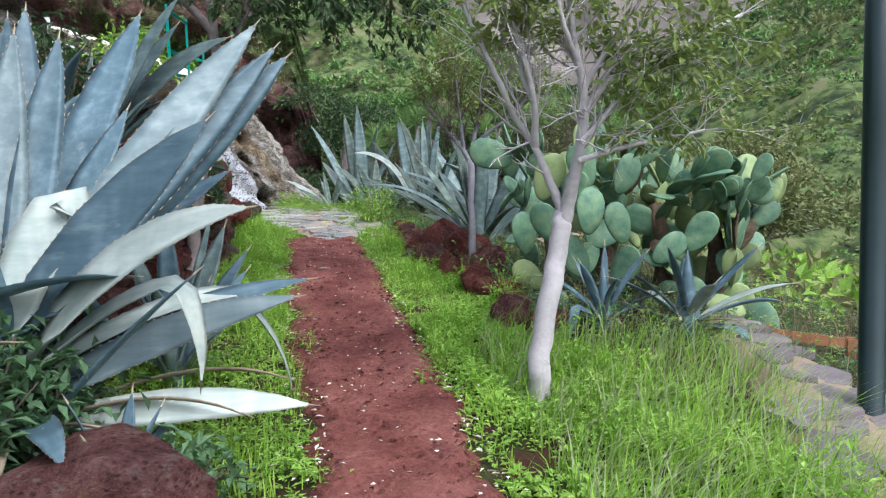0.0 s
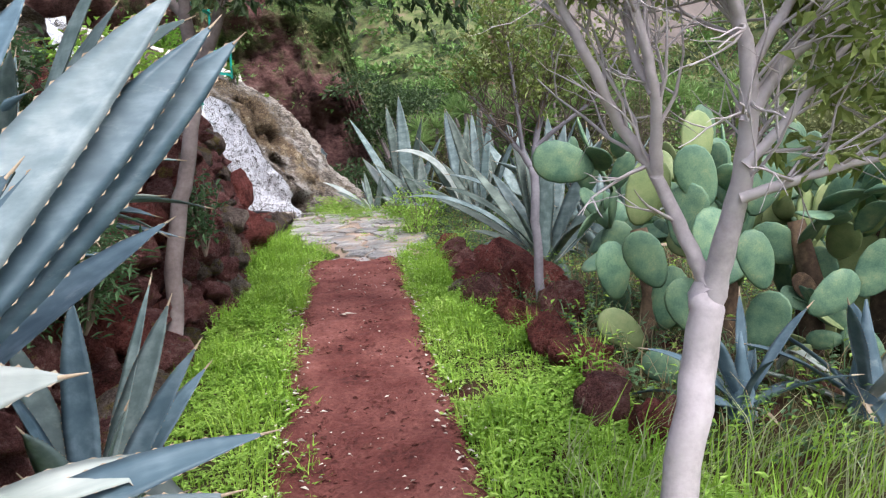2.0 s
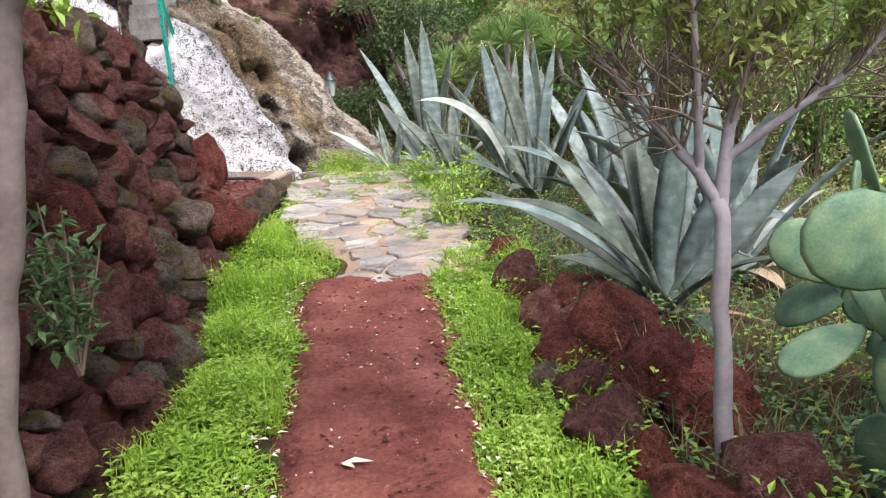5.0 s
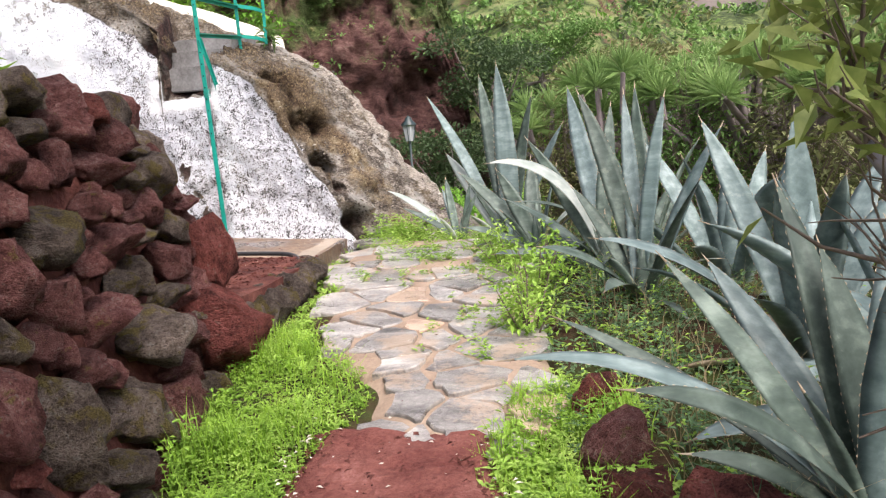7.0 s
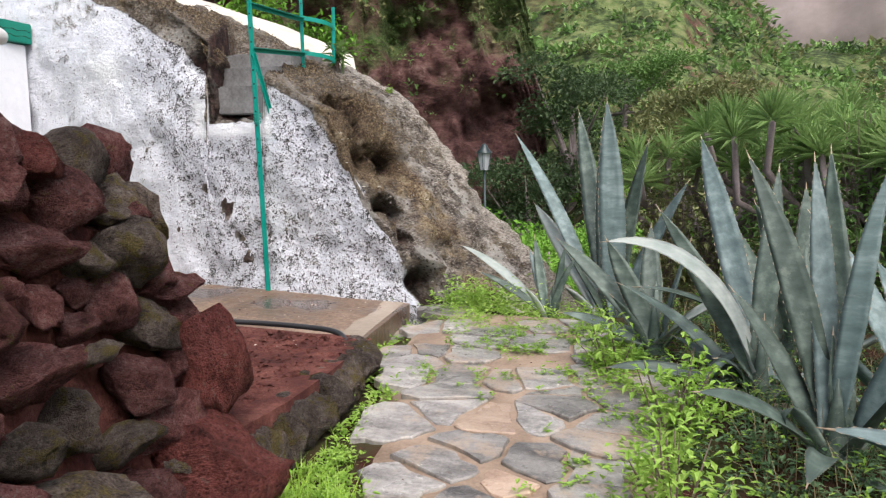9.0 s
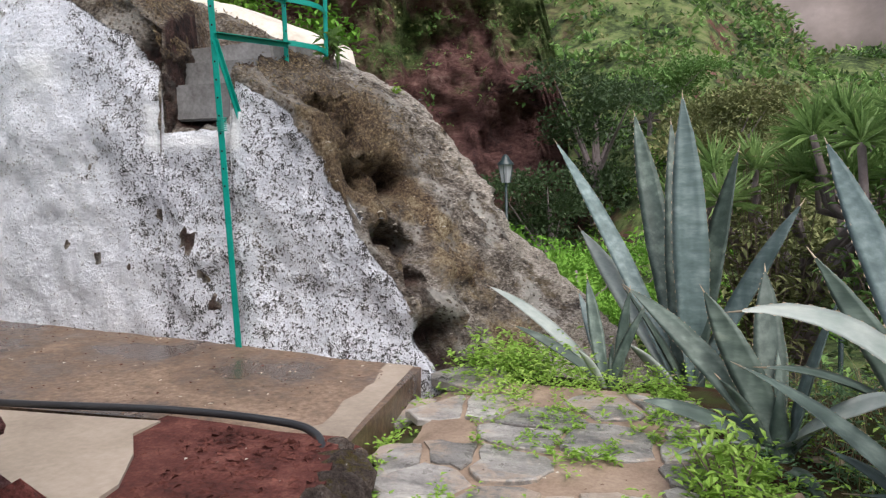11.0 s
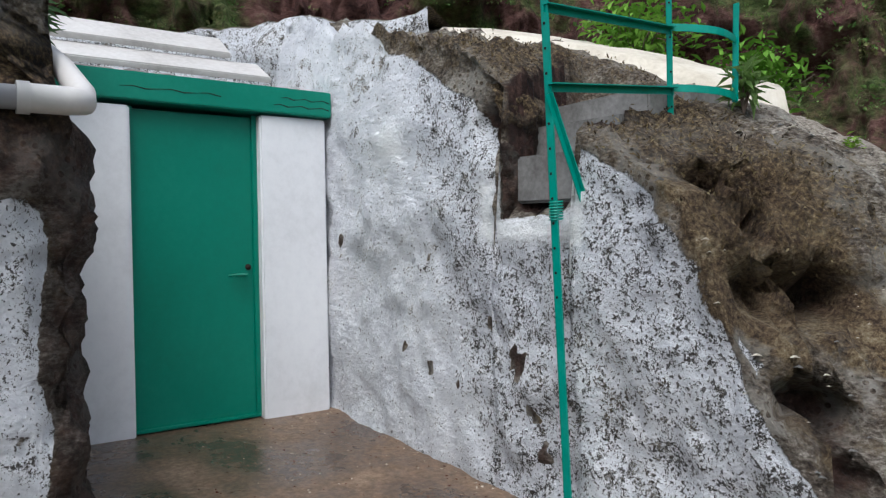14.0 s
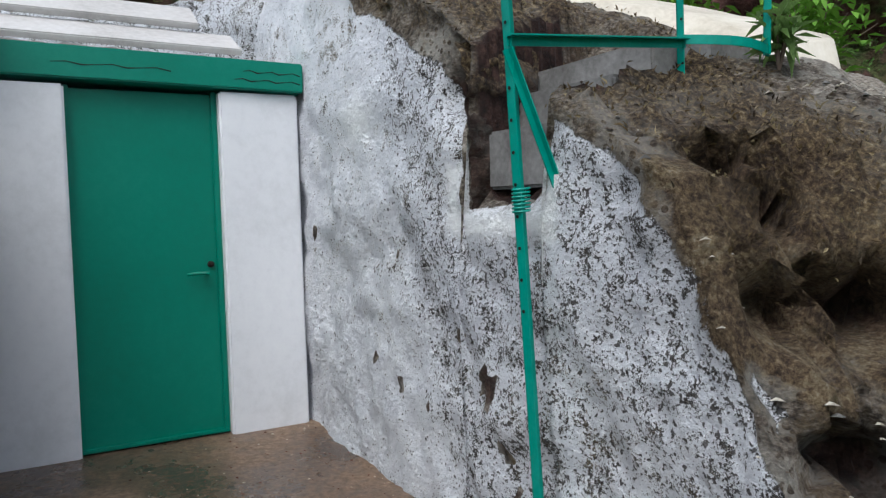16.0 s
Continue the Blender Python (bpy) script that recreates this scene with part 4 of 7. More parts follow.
# ---- door, lintel, pillars ----
def house_front():
    wall = new("wall_door", box_data(0.5, 0.62, 2.05, M_WHITE, 0.012))
    wall.matrix_basis = pose(-6.72, 10.385, 0.82)
    tagged(wall, "whitewashed masonry pier beside the green door", "wall", kind="structure")
    pier = new("wall_door_right", box_data(0.5, 0.47, 2.05, M_WHITE, 0.012))
    pier.matrix_basis = pose(-6.70, 11.735, 0.82)
    tagged(pier, "smooth white door jamb against the rock", "wall", kind="structure")
    rear = new("wall_rear", box_data(0.12, 2.2, 2.3, M_WHITE))
    rear.matrix_basis = pose(-7.06, 11.2, 0.82)
    tagged(rear, "plain whitewashed wall behind the door", "wall", kind="structure")
    door = new("door", None)
    door.matrix_basis = pose(-6.56, 11.095, 0.875)
    tagged(door, "closed green-painted steel door between white jambs", "door")
    leaf = part("panel", box_data(0.045, 0.79, 1.985, M_GREEN, 0.006), door)
    part("frame", box_data(0.06, 0.035, 2.0, M_GREEN, 0.005), door, pose(0.012, 0.388, 0))
    part("frame", box_data(0.06, 0.03, 2.0, M_GREEN, 0.005), door, pose(0.006, -0.39, 0))
    part("threshold", box_data(0.09, 0.8, 0.02, M_GREEN, 0.004), door, pose(0.01, 0, -0.012))
    b = Build()
    b.tube([(0.03, 0.30, 0.94), (0.075, 0.30, 0.94)], [0.011, 0.011], 10)
    b.tube([(0.07, 0.315, 0.94), (0.072, 0.25, 0.942), (0.072, 0.19, 0.938)], [0.011, 0.010, 0.008], 10)
    part("handle", b.data("handle", [M_GREEN], True), door, None, "green-painted lever handle")
    b = Build()
    b.tube([(0.02, 0.335, 0.99), (0.038, 0.335, 0.99)], [0.02, 0.018], 12)
    part("lock", b.data("lock", [M_RUST], True), door, None, "dark round lock cylinder")
    beam = new("lintel", box_data(0.30, 1.72, 0.175, M_GREEN, 0.008))
    beam.matrix_basis = pose(-6.58, 11.14, 2.89, -0.9, 0, -2)
    tagged(beam, "green-painted timber lintel with open cracks", "lintel", kind="structure")
    b = Build()
    for y0, y1, z in ((-0.5, 0.1, 0.08), (0.45, 0.84, 0.055), (0.5, 0.84, 0.105)):
        pts = [(0.1505, lerp(y0, y1, k / 8), z + 0.008 * math.sin(k * 2.1)) for k in range(9)]
        b.tube(pts, [0.0015 + 0.001 * (k % 3) for k in range(9)], 4)
    part("crack", b.data("crack", [M_RUST]), beam, None, "dark crack in the beam")


house_front()


def roof_slabs():
    """Stepped white slabs over the door, running back to the rock."""
    for k in range(3):
        me = box_data(0.36, 1.9 - 0.22 * k, 0.045, M_ROOFING, 0.008)
        for v in me.vertices:
            v.co.z += 0.02 * fbm(v.co.x * 3 + k, v.co.y * 2.5, 4.0)
        ob = new("roof_slab", me)
        ob.matrix_basis = pose(-6.9 - 0.26 * k, 11.05 - 0.1 * k, 3.07 + 0.225 * k, -0.8, 29, -2)
        tagged(ob, "weathered white roof slab laid in steps", "roof", "roof slabs over the door", "structure")
    b = Build()
    pts = [(-6.6, lerp(10.3, 12.1, k / 30), lerp(3.09, 3.055, k / 30) + 0.02 * fbm(k * 0.4, 3)) for k in range(31)]
    b.tube(pts, [0.028 + 0.012 * fbm(k * 0.6, 8) for k in range(31)], 8)
    tagged(new("mortar_fillet", b.data("mortar_fillet", [M_STEP], True)), "grey mortar fillet along the lintel", "mortar", kind="structure")


roof_slabs()


def back_wall():
    """The rough rock behind the roof, with an old painted panel."""
    nu, nv = 70, 40
    verts, vals = [], []
    for i in range(nu):
        f = i / (nu - 1)
        x, y = lerp(-11.2, -6.3, f ** 1.7), lerp(9.0, 12.75, f)
        for j in range(nv):
            g = j / (nv - 1)
            top = lerp(4.75, 3.75, f ** 0.7) + 0.12 * fbm(f * 9, 2.0)
            z = lerp(2.2, top, min(1, g * 1.2))
            back = max(0, g * 1.2 - 1) * 5
            n = 0.16 * fbm(x * 1.2, y * 1.2, z * 1.2) + 0.06 * fbm(x * 5, y * 5, z * 5)
            verts.append((x - 0.7 * (back - n), y + 0.7 * (back - n), z + 0.1 * back))
            vals.append((0.62 * sstep(0.9, 0.8, g) * sstep(0.0, 0.1, f) + 0.2 * sstep(0.9, 0.7, g), sstep(0.78, 0.86, g) * 0.8, 0.0, 0.85))
    faces = [(i * nv + j, (i + 1) * nv + j, (i + 1) * nv + j + 1, i * nv + j + 1) for i in range(nu - 1) for j in range(nv - 1)]
    me = mesh_of("rock_back", verts, faces, M_ROCK)
    for k, key in enumerate(("paint", "moss", "red_and_shade", "grime")):
        attribute(me, key, [float(v[k]) for v in vals])
    tagged(new("rock_back", me), "grey rock ledge with remains of whitewash behind the roof", "rock", kind="structure")


back_wall()


def waste_pipe():
    pipe = new("drain_pipe", None)
    pipe.matrix_basis = pose(-4.52, 10.12, 2.52)
    tagged(pipe, "grey and white plastic drain pipe fixed along the rock", "pipe")
    b = Build()
    b.tube([(0.05, -1.4, -0.02), (0.0, -0.12, 0)], [0.042, 0.042], 16)
    part("tube", b.data("tube", [M_PVC_GREY], True), pipe, None, "grey plastic tube")
    b = Build()
    b.tube([(0.0, -0.16, 0), (0, -0.02, 0), (-0.05, 0.04, 0.01), (-0.12, 0.05, 0.05), (-0.4, 0.02, 0.2), (-0.9, -0.05, 0.42)], [0.05, 0.05, 0.048, 0.046, 0.045, 0.045], 16)
    part("elbow", b.data("elbow", [M_PVC], True), pipe, None, "white plastic elbow")
    b = Build()
    b.tube([(0.0, -0.17, 0), (0, -0.13, 0)], [0.056, 0.056], 16)
    part("collar", b.data("collar", [M_PVC], True), pipe)


waste_pipe()


# ---- steps and iron railing on the rock ----
def rock_steps():
    rows = [(-4.3, 12.27, 2.19, 0.5, 0.3, 0.23), (-4.44, 12.5, 2.38, 0.66, 0.3, 0.22), (-4.56, 12.71, 2.54, 0.84, 0.32, 0.2), (-4.62, 12.9, 2.6, 0.86, 0.34, 0.18), (-4.66, 13.1, 2.65, 0.9, 0.3, 0.16)]
    stair = tagged(new("stairs", None), "rough grey block steps cut into the rock", "stairs", kind="structure")
    stair.matrix_basis = pose(-4.3, 12.1, 1.97)
    for x, y, z, w, d, h in rows:
        part("step", box_data(w, d, h, M_STEP, 0.012), stair, pose(x + 4.3, y - 12.1, z - 1.97, 0, 1.5 * math.sin(90 * x), 4 + 3 * math.sin(70 * x)))


rock_steps()


def niche_cheek():
    """The raw, mossy flank of the cut in which the steps lie, with recess shade in its colour."""
    nu, nv = 46, 40
    verts, vals = [], []
    for i in range(nu):
        f = i / (nu - 1)
        for j in range(nv):
            g_ = j / (nv - 1)
            y = lerp(12.03, 13.0, f)
            z = lerp(2.07, lerp(2.8, 3.0, f), g_)
            x = -4.575 - 0.5 * max(0.0, y - 12.15) - 0.1 * sstep(0.75, 1.0, g_) + 0.07 * fbm(y * 3.5, z * 3.5, 1.0) + 0.05 * abs(fbm(y * 9, z * 9, 4.0)) + 0.04 * sstep(0.25, 0.0, g_)
            verts.append((x, y, z))
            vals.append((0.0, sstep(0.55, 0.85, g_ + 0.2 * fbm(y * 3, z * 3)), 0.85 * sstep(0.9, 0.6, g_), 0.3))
    faces = [(i * nv + j, (i + 1) * nv + j, (i + 1) * nv + j + 1, i * nv + j + 1) for i in range(nu - 1) for j in range(nv - 1)]
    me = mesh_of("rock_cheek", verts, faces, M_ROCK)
    for k, key in enumerate(("paint", "moss", "red_and_shade", "grime")):
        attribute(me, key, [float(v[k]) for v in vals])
    tagged(new("rock_cheek", me), "raw red-brown rock beside the cut steps, recess shade in its colour", "rock", kind="structure")


niche_cheek()


def iron_railing():
    rail = new("handrail", None)
    rail.matrix_basis = pose(-4.02, 11.93, 0.775)
    tagged(rail, "turquoise-painted angle-iron railing with drilled holes on the rock", "railing")
    o = Vector((-4.02, 11.93, 0.775))

    def bar(a, c, w=0.034, label="", name="bar"):
        """Angle iron: two thin flanges at right angles."""
        a, c = Vector(a) - o, Vector(c) - o
        d = (c - a).normalized()
        s = Vector((1, 0, 0)) if abs(d.x) < 0.8 else Vector((0, 1, 0))
        s = (s - d * s.dot(d)).normalized()
        q = d.cross(s)
        b = Build()
        for e1, e2 in ((s, q), (q, s)):
            c0 = [a, a + e1 * w, a + e1 * w + e2 * 0.005, a + e2 * 0.005]
            c1 = [p + (c - a) for p in c0]
            for k in range(4):
                b.face([c0[k], c0[(k + 1) % 4], c1[(k + 1) % 4], c1[k]])
            b.face(c0)
            b.face(c1[::-1])
        return part(name, b.data(name, [M_GREEN_IRON]), rail)

    top = (-4.03, 11.80, 3.62)
    bar((-4.035, 11.925, 0.775), top, 0.042, name="post")
    bar((-4.10, 12.70, 2.58), (-4.12, 12.72, 3.62), name="post")
    bar((-4.02, 13.10, 2.70), (-4.02, 13.12, 3.2), name="post")
    bar((-4.00, 11.83, 2.66), (-4.08, 12.72, 2.745))
    bar((-4.01, 11.82, 2.99), (-4.09, 12.72, 3.04))
    bar((-4.02, 11.81, 3.55), (-4.10, 12.72, 3.57))
    bar((-4.00, 11.84, 2.62), (-3.98, 12.02, 2.16), 0.026, name="brace")
    for z in (2.745, 3.04):
        b = Build()
        pts = [Vector((-4.08, 12.72, z)).lerp(Vector((-4.0, 13.12, z - 0.03)), k / 8) + Vector((0.07 * math.sin(math.pi * k / 8), 0, 0)) - o for k in range(9)]
        for p, q in zip(pts, pts[1:]):
            b.face([p + Vector((0, 0, -0.018)), q + Vector((0, 0, -0.018)), q + Vector((0, 0, 0.018)), p + Vector((0, 0, 0.018))])
            b.face([p + Vector((-.006, 0, 0.018)), q + Vector((-.006, 0, 0.018)), q + Vector((-.006, 0, -0.018)), p + Vector((-.006, 0, -0.018))])
        part("curved_bar", b.data("curved_bar", [M_GREEN_IRON]), rail)
    b = Build()
    for k in range(18):
        t = 0.35 + 0.62 * k / 17
        p = Vector((-4.035, 11.925, 0.775)).lerp(Vector(top), t) - o
        b.tube([p + Vector((0.02, -0.0015, 0)), p + Vector((0.02, -0.0045, 0))], [0.006, 0.006], 8)
    for k in range(6):
        p = Vector((-4.09, 12.7, 2.65)).lerp(Vector((-4.12, 12.72, 3.5)), k / 5) - o
        b.tube([p + Vector((0.02, -0.0015, 0)), p + Vector((0.02, -0.0045, 0))], [0.005, 0.005], 8)
    part("bolt_hole", b.data("bolt_hole", [M_RUST]), rail, None, "dark bolt holes")["kind"] = "stuff"
    b = Build()
    for k in range(7):
        p = Vector((-4.03, 11.868, 2.10 + 0.012 * k)) - o
        ring = [p + Vector((0.028 * math.cos(a) + 0.015, 0.028 * math.sin(a) + 0.015, 0.003 * math.sin(a))) for a in np.linspace(0, 6.28, 13)]
        b.tube(ring, [0.004] * 13, 5)
    part("wire", b.data("wire", [M_GREEN_IRON]), rail, None, "wire lashing painted over")


iron_railing()


def cement_cap():
    """Pale cement poured along the crest behind the railing."""
    b = Build()
    n = 60
    for i in range(n):
        f = i / (n - 1)
        x = lerp(-6.6, -3.95, f)
        y = float(np.interp(x, [-6.6, -5.2, -4.3, -3.4, -2.75], [12.9, 13.1, 13.35, 13.5, 14.2]))
        for j in range(9):
            g = j / 8
            yy = y + g * float(np.interp(x, [-6.6, -4.8, -4.3, -3.95], [1.3, 1.1, 0.7, 0.1]))
            xx = x + 0.05 * fbm(x * 2, yy)
            b.v.append((xx, yy, lerp(float(np.interp(x, *FRONT)), float(np.interp(x, *BACK)), sstep(12.0, 13.9, yy)) - 0.22 * max(0.0, yy - 14.6) + (-0.08 if j in (0, 8) or i > n - 5 else 0.085) + 0.02 * fbm(x * 3, yy * 3)))
    for i in range(n - 1):
        for j in range(8):
            b.f.append((i * 9 + j, (i + 1) * 9 + j, (i + 1) * 9 + j + 1, i * 9 + j + 1))
            b.s.append(0)
    tagged(new("cement_cap", b.data("cement_cap", [M_TARP], True)), "pale weathered cement cap over the rock crest", "cap", kind="structure")


cement_cap()


# ---- stones ----
def stone_data(seed, res=3, name="stone", mat=None):
    """A blocky rubble stone with worn arrises and a lumpy skin."""
    rng = random.Random(seed)
    bm = bmesh.new()
    bmesh.ops.create_icosphere(bm, subdivisions=res, radius=1)
    planes = [(shaky(rng).normalized(), rng.uniform(0.5, 0.8)) for _ in range(15)]
    for v in bm.verts:
        p = v.co.copy()
        p = Vector([math.copysign(abs(c) ** 0.8, c) for c in p])
        for nrm, d in planes:
            k = p.dot(nrm) - d
            if k > 0:
                p -= nrm * k
        q = p.normalized()
        p += q * (0.16 * fbm(q.x * 1.4 + seed * 3, q.y * 1.4, q.z * 1.4) + 0.1 * fbm(q.x * 3.2, q.y * 3.2 + seed, q.z * 3.2) - 0.14 * abs(fbm(q.x * 5, q.y * 5, q.z * 5 + seed)) + 0.05 * fbm(q.x * 11, q.y * 11, q.z * 11 + seed) + 0.12)
        v.co = p
    me = bpy.data.meshes.new(name)
    bm.to_mesh(me)
    bm.free()
    me.materials.append(mat)
    me.polygons.foreach_set("use_smooth", [True] * len(me.polygons))
    return me


STONES = {"red": [stone_data(s, 3, "stone", M_LAVA) for s in range(8)], "dark": [stone_data(s + 20, 3, "stone", M_LAVA_DARK) for s in range(5)], "cinder": [stone_data(s + 40, 3, "stone", M_LAVA_RED) for s in range(5)]}


def scaled(x, y, z, rx, ry, rz, sx, sy, sz):
    return pose(x, y, z, rx, ry, rz) @ Matrix.Diagonal((sx, sy, sz, 1))


def wall_top(y):
    return float(np.interp(y, [3.4, 4.8, 5.6, 6.1, 6.7, 7.5, 8.4, 9.0], [0.35, 0.55, 0.85, 1.25, 1.62, 1.75, 1.78, 1.62]))


def wall_face(y, z):
    """x of the wall's face: it leans back as it rises."""
    return float(np.interp(y, *WALL_X)) - 0.30 * max(0.0, z - path_z(y) - 0.15)


def dry_stone_wall():
    # a dark core that the stones sit in
    verts = []
    ys = np.linspace(3.3, 8.95, 60)
    for y in ys:
        zt, zb = wall_top(y) - 0.12, path_z(y) - 0.25
        for f in np.linspace(0, 1, 10):
            z = lerp(zb, zt, f)
            verts.append((wall_face(y, z) - 0.14 + 0.04 * fbm(y * 4, z * 4), y, z))
        verts.append((wall_face(y, zt) - 1.4, y, zt + 0.02))
        verts.append((wall_face(y, zt) - 1.5, y, zb))
    w = 12
    faces = [(j * w + i, (j + 1) * w + i, (j + 1) * w + i + 1, j * w + i + 1) for j in range(59) for i in range(w - 1)]
    faces += [tuple(range(59 * w, 60 * w))]
    core = tagged(new("wall_west", mesh_of("wall_west", verts, faces, M_GRAVEL, False)), "dry-stone retaining wall of dark red lava stones with moss", "wall", kind="structure")
    rng = random.Random(7)

    def put(x, y, z, size, kind, tilt=22):
        me = rng.choice(STONES[kind])
        m = scaled(x, y, z, rng.uniform(-tilt, tilt), rng.uniform(-tilt, tilt), rng.choice((0, 180)) + rng.uniform(-35, 35), size * rng.uniform(0.95, 1.2), size * rng.uniform(1.0, 1.3), size * rng.uniform(0.72, 0.98))
        part("stone", me, core, m)

    def pick(y, z):
        low = sstep(1.35, 0.75, z - path_z(y)) * sstep(5.9, 6.6, y)
        r = rng.random() + 0.45 * fbm(y * 1.2, z * 1.6, 3.0)
        return "dark" if r > 0.98 - 0.4 * low else "cinder" if r < 0.1 else "red"

    # big stones first, then ever smaller ones in the gaps
    laid = []
    for reach, tries in ((0.165, 40), (0.125, 260), (0.095, 1800), (0.07, 3600), (0.05, 3000)):
        for _ in range(tries):
            y = rng.uniform(3.4, 8.98)
            lo, hi = path_z(y) + 0.01, wall_top(y) - 0.03
            z = rng.uniform(lo, max(lo + 0.02, hi))
            r = reach * rng.uniform(0.86, 1.12)
            if reach > 0.15 and (z > hi - 0.12 or z < lo + 0.05 or y < 5.0):
                continue
            if all(((y - a) / 1.12) ** 2 + ((z - c) / 0.84) ** 2 > (0.9 * (r + e)) ** 2 for a, c, e in laid):
                laid.append((y, z, r))
    for y, z, r in laid[:420]:
        put(wall_face(y, z) - 0.05 - 0.42 * r + rng.uniform(-0.025, 0.03), y, z, r * 1.06, pick(y, z))
    # loose stones on top, the broken end and its return
    for _ in range(85):
        y = rng.uniform(6.3, 8.9)
        back = rng.uniform(0.05, 1.3)
        put(wall_face(y, wall_top(y)) - back, y, wall_top(y) + rng.uniform(-0.04, 0.05) + 0.22 * back, rng.uniform(0.09, 0.16), rng.choice(["red", "red", "dark", "cinder"]), 30)
    part("stone", STONES["cinder"][1], core, scaled(-2.36, 9.06, 1.01, 4, -8, 20, 0.16, 0.16, 0.235))
    part("stone", STONES["cinder"][3], core, scaled(-2.24, 8.93, 0.66, 0, 4, 65, 0.3, 0.3, 0.235))
    for x, y, z, s, k in ((-2.5, 9.14, 1.22, 0.17, "red"), (-2.46, 9.05, 1.42, 0.15, "red"), (-2.56, 9.1, 1.62, 0.17, "dark"), (-2.42, 9.15, 1.32, 0.12, "red"), (-2.68, 9.1, 1.76, 0.14, "red"), (-2.5, 9.2, 0.95, 0.2, "dark"), (-2.75, 9.2, 1.35, 0.2, "red"), (-2.85, 9.25, 1.0, 0.24, "red"), (-3.0, 9.2, 1.6, 0.2, "red"), (-3.3, 9.2, 1.3, 0.25, "dark"), (-3.2, 9.15, 1.75, 0.2, "red"), (-3.6, 9.1, 1.6, 0.25, "red"), (-3.3, 9.2, 0.9, 0.25, "red"), (-2.28, 8.83, 0.62, 0.2, "red")):
        put(x - 0.1, y - 0.08, z, s, k)


dry_stone_wall()


def border_stones():
    rng = random.Random(11)
    rows = [(-0.36, 8.55, 0.13, "cinder"), (-0.28, 8.2, 0.16, "red"), (-0.2, 7.9, 0.15, "cinder"), (-0.12, 7.6, 0.17, "red"), (0.02, 7.45, 0.14, "red"), (-0.02, 7.2, 0.18, "cinder"), (0.06, 6.9, 0.16, "red"), (0.1, 6.6, 0.17, "red"), (0.2, 6.45, 0.12, "cinder"), (0.3, 6.25, 0.15, "cinder"), (0.42, 6.05, 0.13, "cinder"), (0.46, 5.85, 0.14, "cinder"), (0.56, 5.65, 0.16, "cinder"), (0.66, 5.45, 0.12, "red"), (0.64, 5.2, 0.14, "red"), (0.78, 5.0, 0.13, "cinder"), (0.9, 5.1, 0.11, "red"), (-0.1, 7.0, 0.1, "dark"), (0.26, 6.9, 0.2, "cinder"), (0.08, 7.75, 0.2, "cinder"), (0.2, 7.3, 0.24, "cinder"), (0.42, 6.75, 0.2, "cinder"), (0.5, 6.3, 0.18, "red")]
    for x, y, s, k in rows:
        ob = new("border_stone", rng.choice(STONES[k]))
        ob.matrix_basis = scaled(x, y, land(x, y)[0] + s * 0.3, rng.uniform(-25, 25), rng.uniform(-25, 25), rng.uniform(0, 360), s * rng.uniform(0.85, 1.1), s * rng.uniform(0.8, 1.0), s * rng.uniform(0.7, 0.95))
        tagged(ob, "porous dark red lava stone edging the planting", "stone", "stones bordering the path")
    for x, y, s, k in ((-0.62, 3.06, 0.33, "red"), (-0.95, 3.08, 0.3, "red"), (-0.55, 3.05, 0.16, "dark"), (-1.3, 2.9, 0.3, "red"), (-1.25, 5.2, 0.22, "dark"), (-1.4, 5.45, 0.2, "dark"), (-1.15, 4.9, 0.18, "red")):
        ob = new("boulder", rng.choice(STONES[k]))
        ob.matrix_basis = scaled(x, y, land(x, y)[0] + s * 0.25, 5, 8, rng.uniform(0, 360), s * 1.2, s, s * 0.75)
        tagged(ob, "weathered red-brown boulder at the foot of the bank", "stone", "boulders at the bank")


border_stones()


def bed_kerb():
    rng = random.Random(17)
    for k in range(11):
        f = k / 10
        y = lerp(10.64, 9.15, f)
        x = float(np.interp(y, [9.1, 9.8, 10.25, 10.5, 10.66], [-2.28, -2.34, -2.42, -2.53, -2.6]))
        s = rng.uniform(0.1, 0.15)
        ob = new("kerb_stone", rng.choice(STONES["dark"]))
        ob.matrix_basis = scaled(x, y, 0.70 - 0.06 * f, rng.uniform(-15, 15), rng.uniform(-15, 15), rng.uniform(0, 360), s, s * 1.25, s * 1.0)
        tagged(ob, "rough mossy grey stone set on edge round the gravel bed", "stone", "kerb stones of the gravel bed")


bed_kerb()


def clip_cell(poly, p, q, bias=0.5):
    """The part of the polygon on the side of p, parted at bias of the way to q."""
    mx, my, dx, dy = lerp(p[0], q[0], bias), lerp(p[1], q[1], bias), q[0] - p[0], q[1] - p[1]
    out = []
    for a, b in zip(poly, poly[1:] + poly[:1]):
        da, db = (a[0] - mx) * dx + (a[1] - my) * dy, (b[0] - mx) * dx + (b[1] - my) * dy
        if da <= 0:
            out.append(a)
        if da * db < 0:
            t = da / (da - db)
            out.append((a[0] + t * (b[0] - a[0]), a[1] + t * (b[1] - a[1])))
    return out


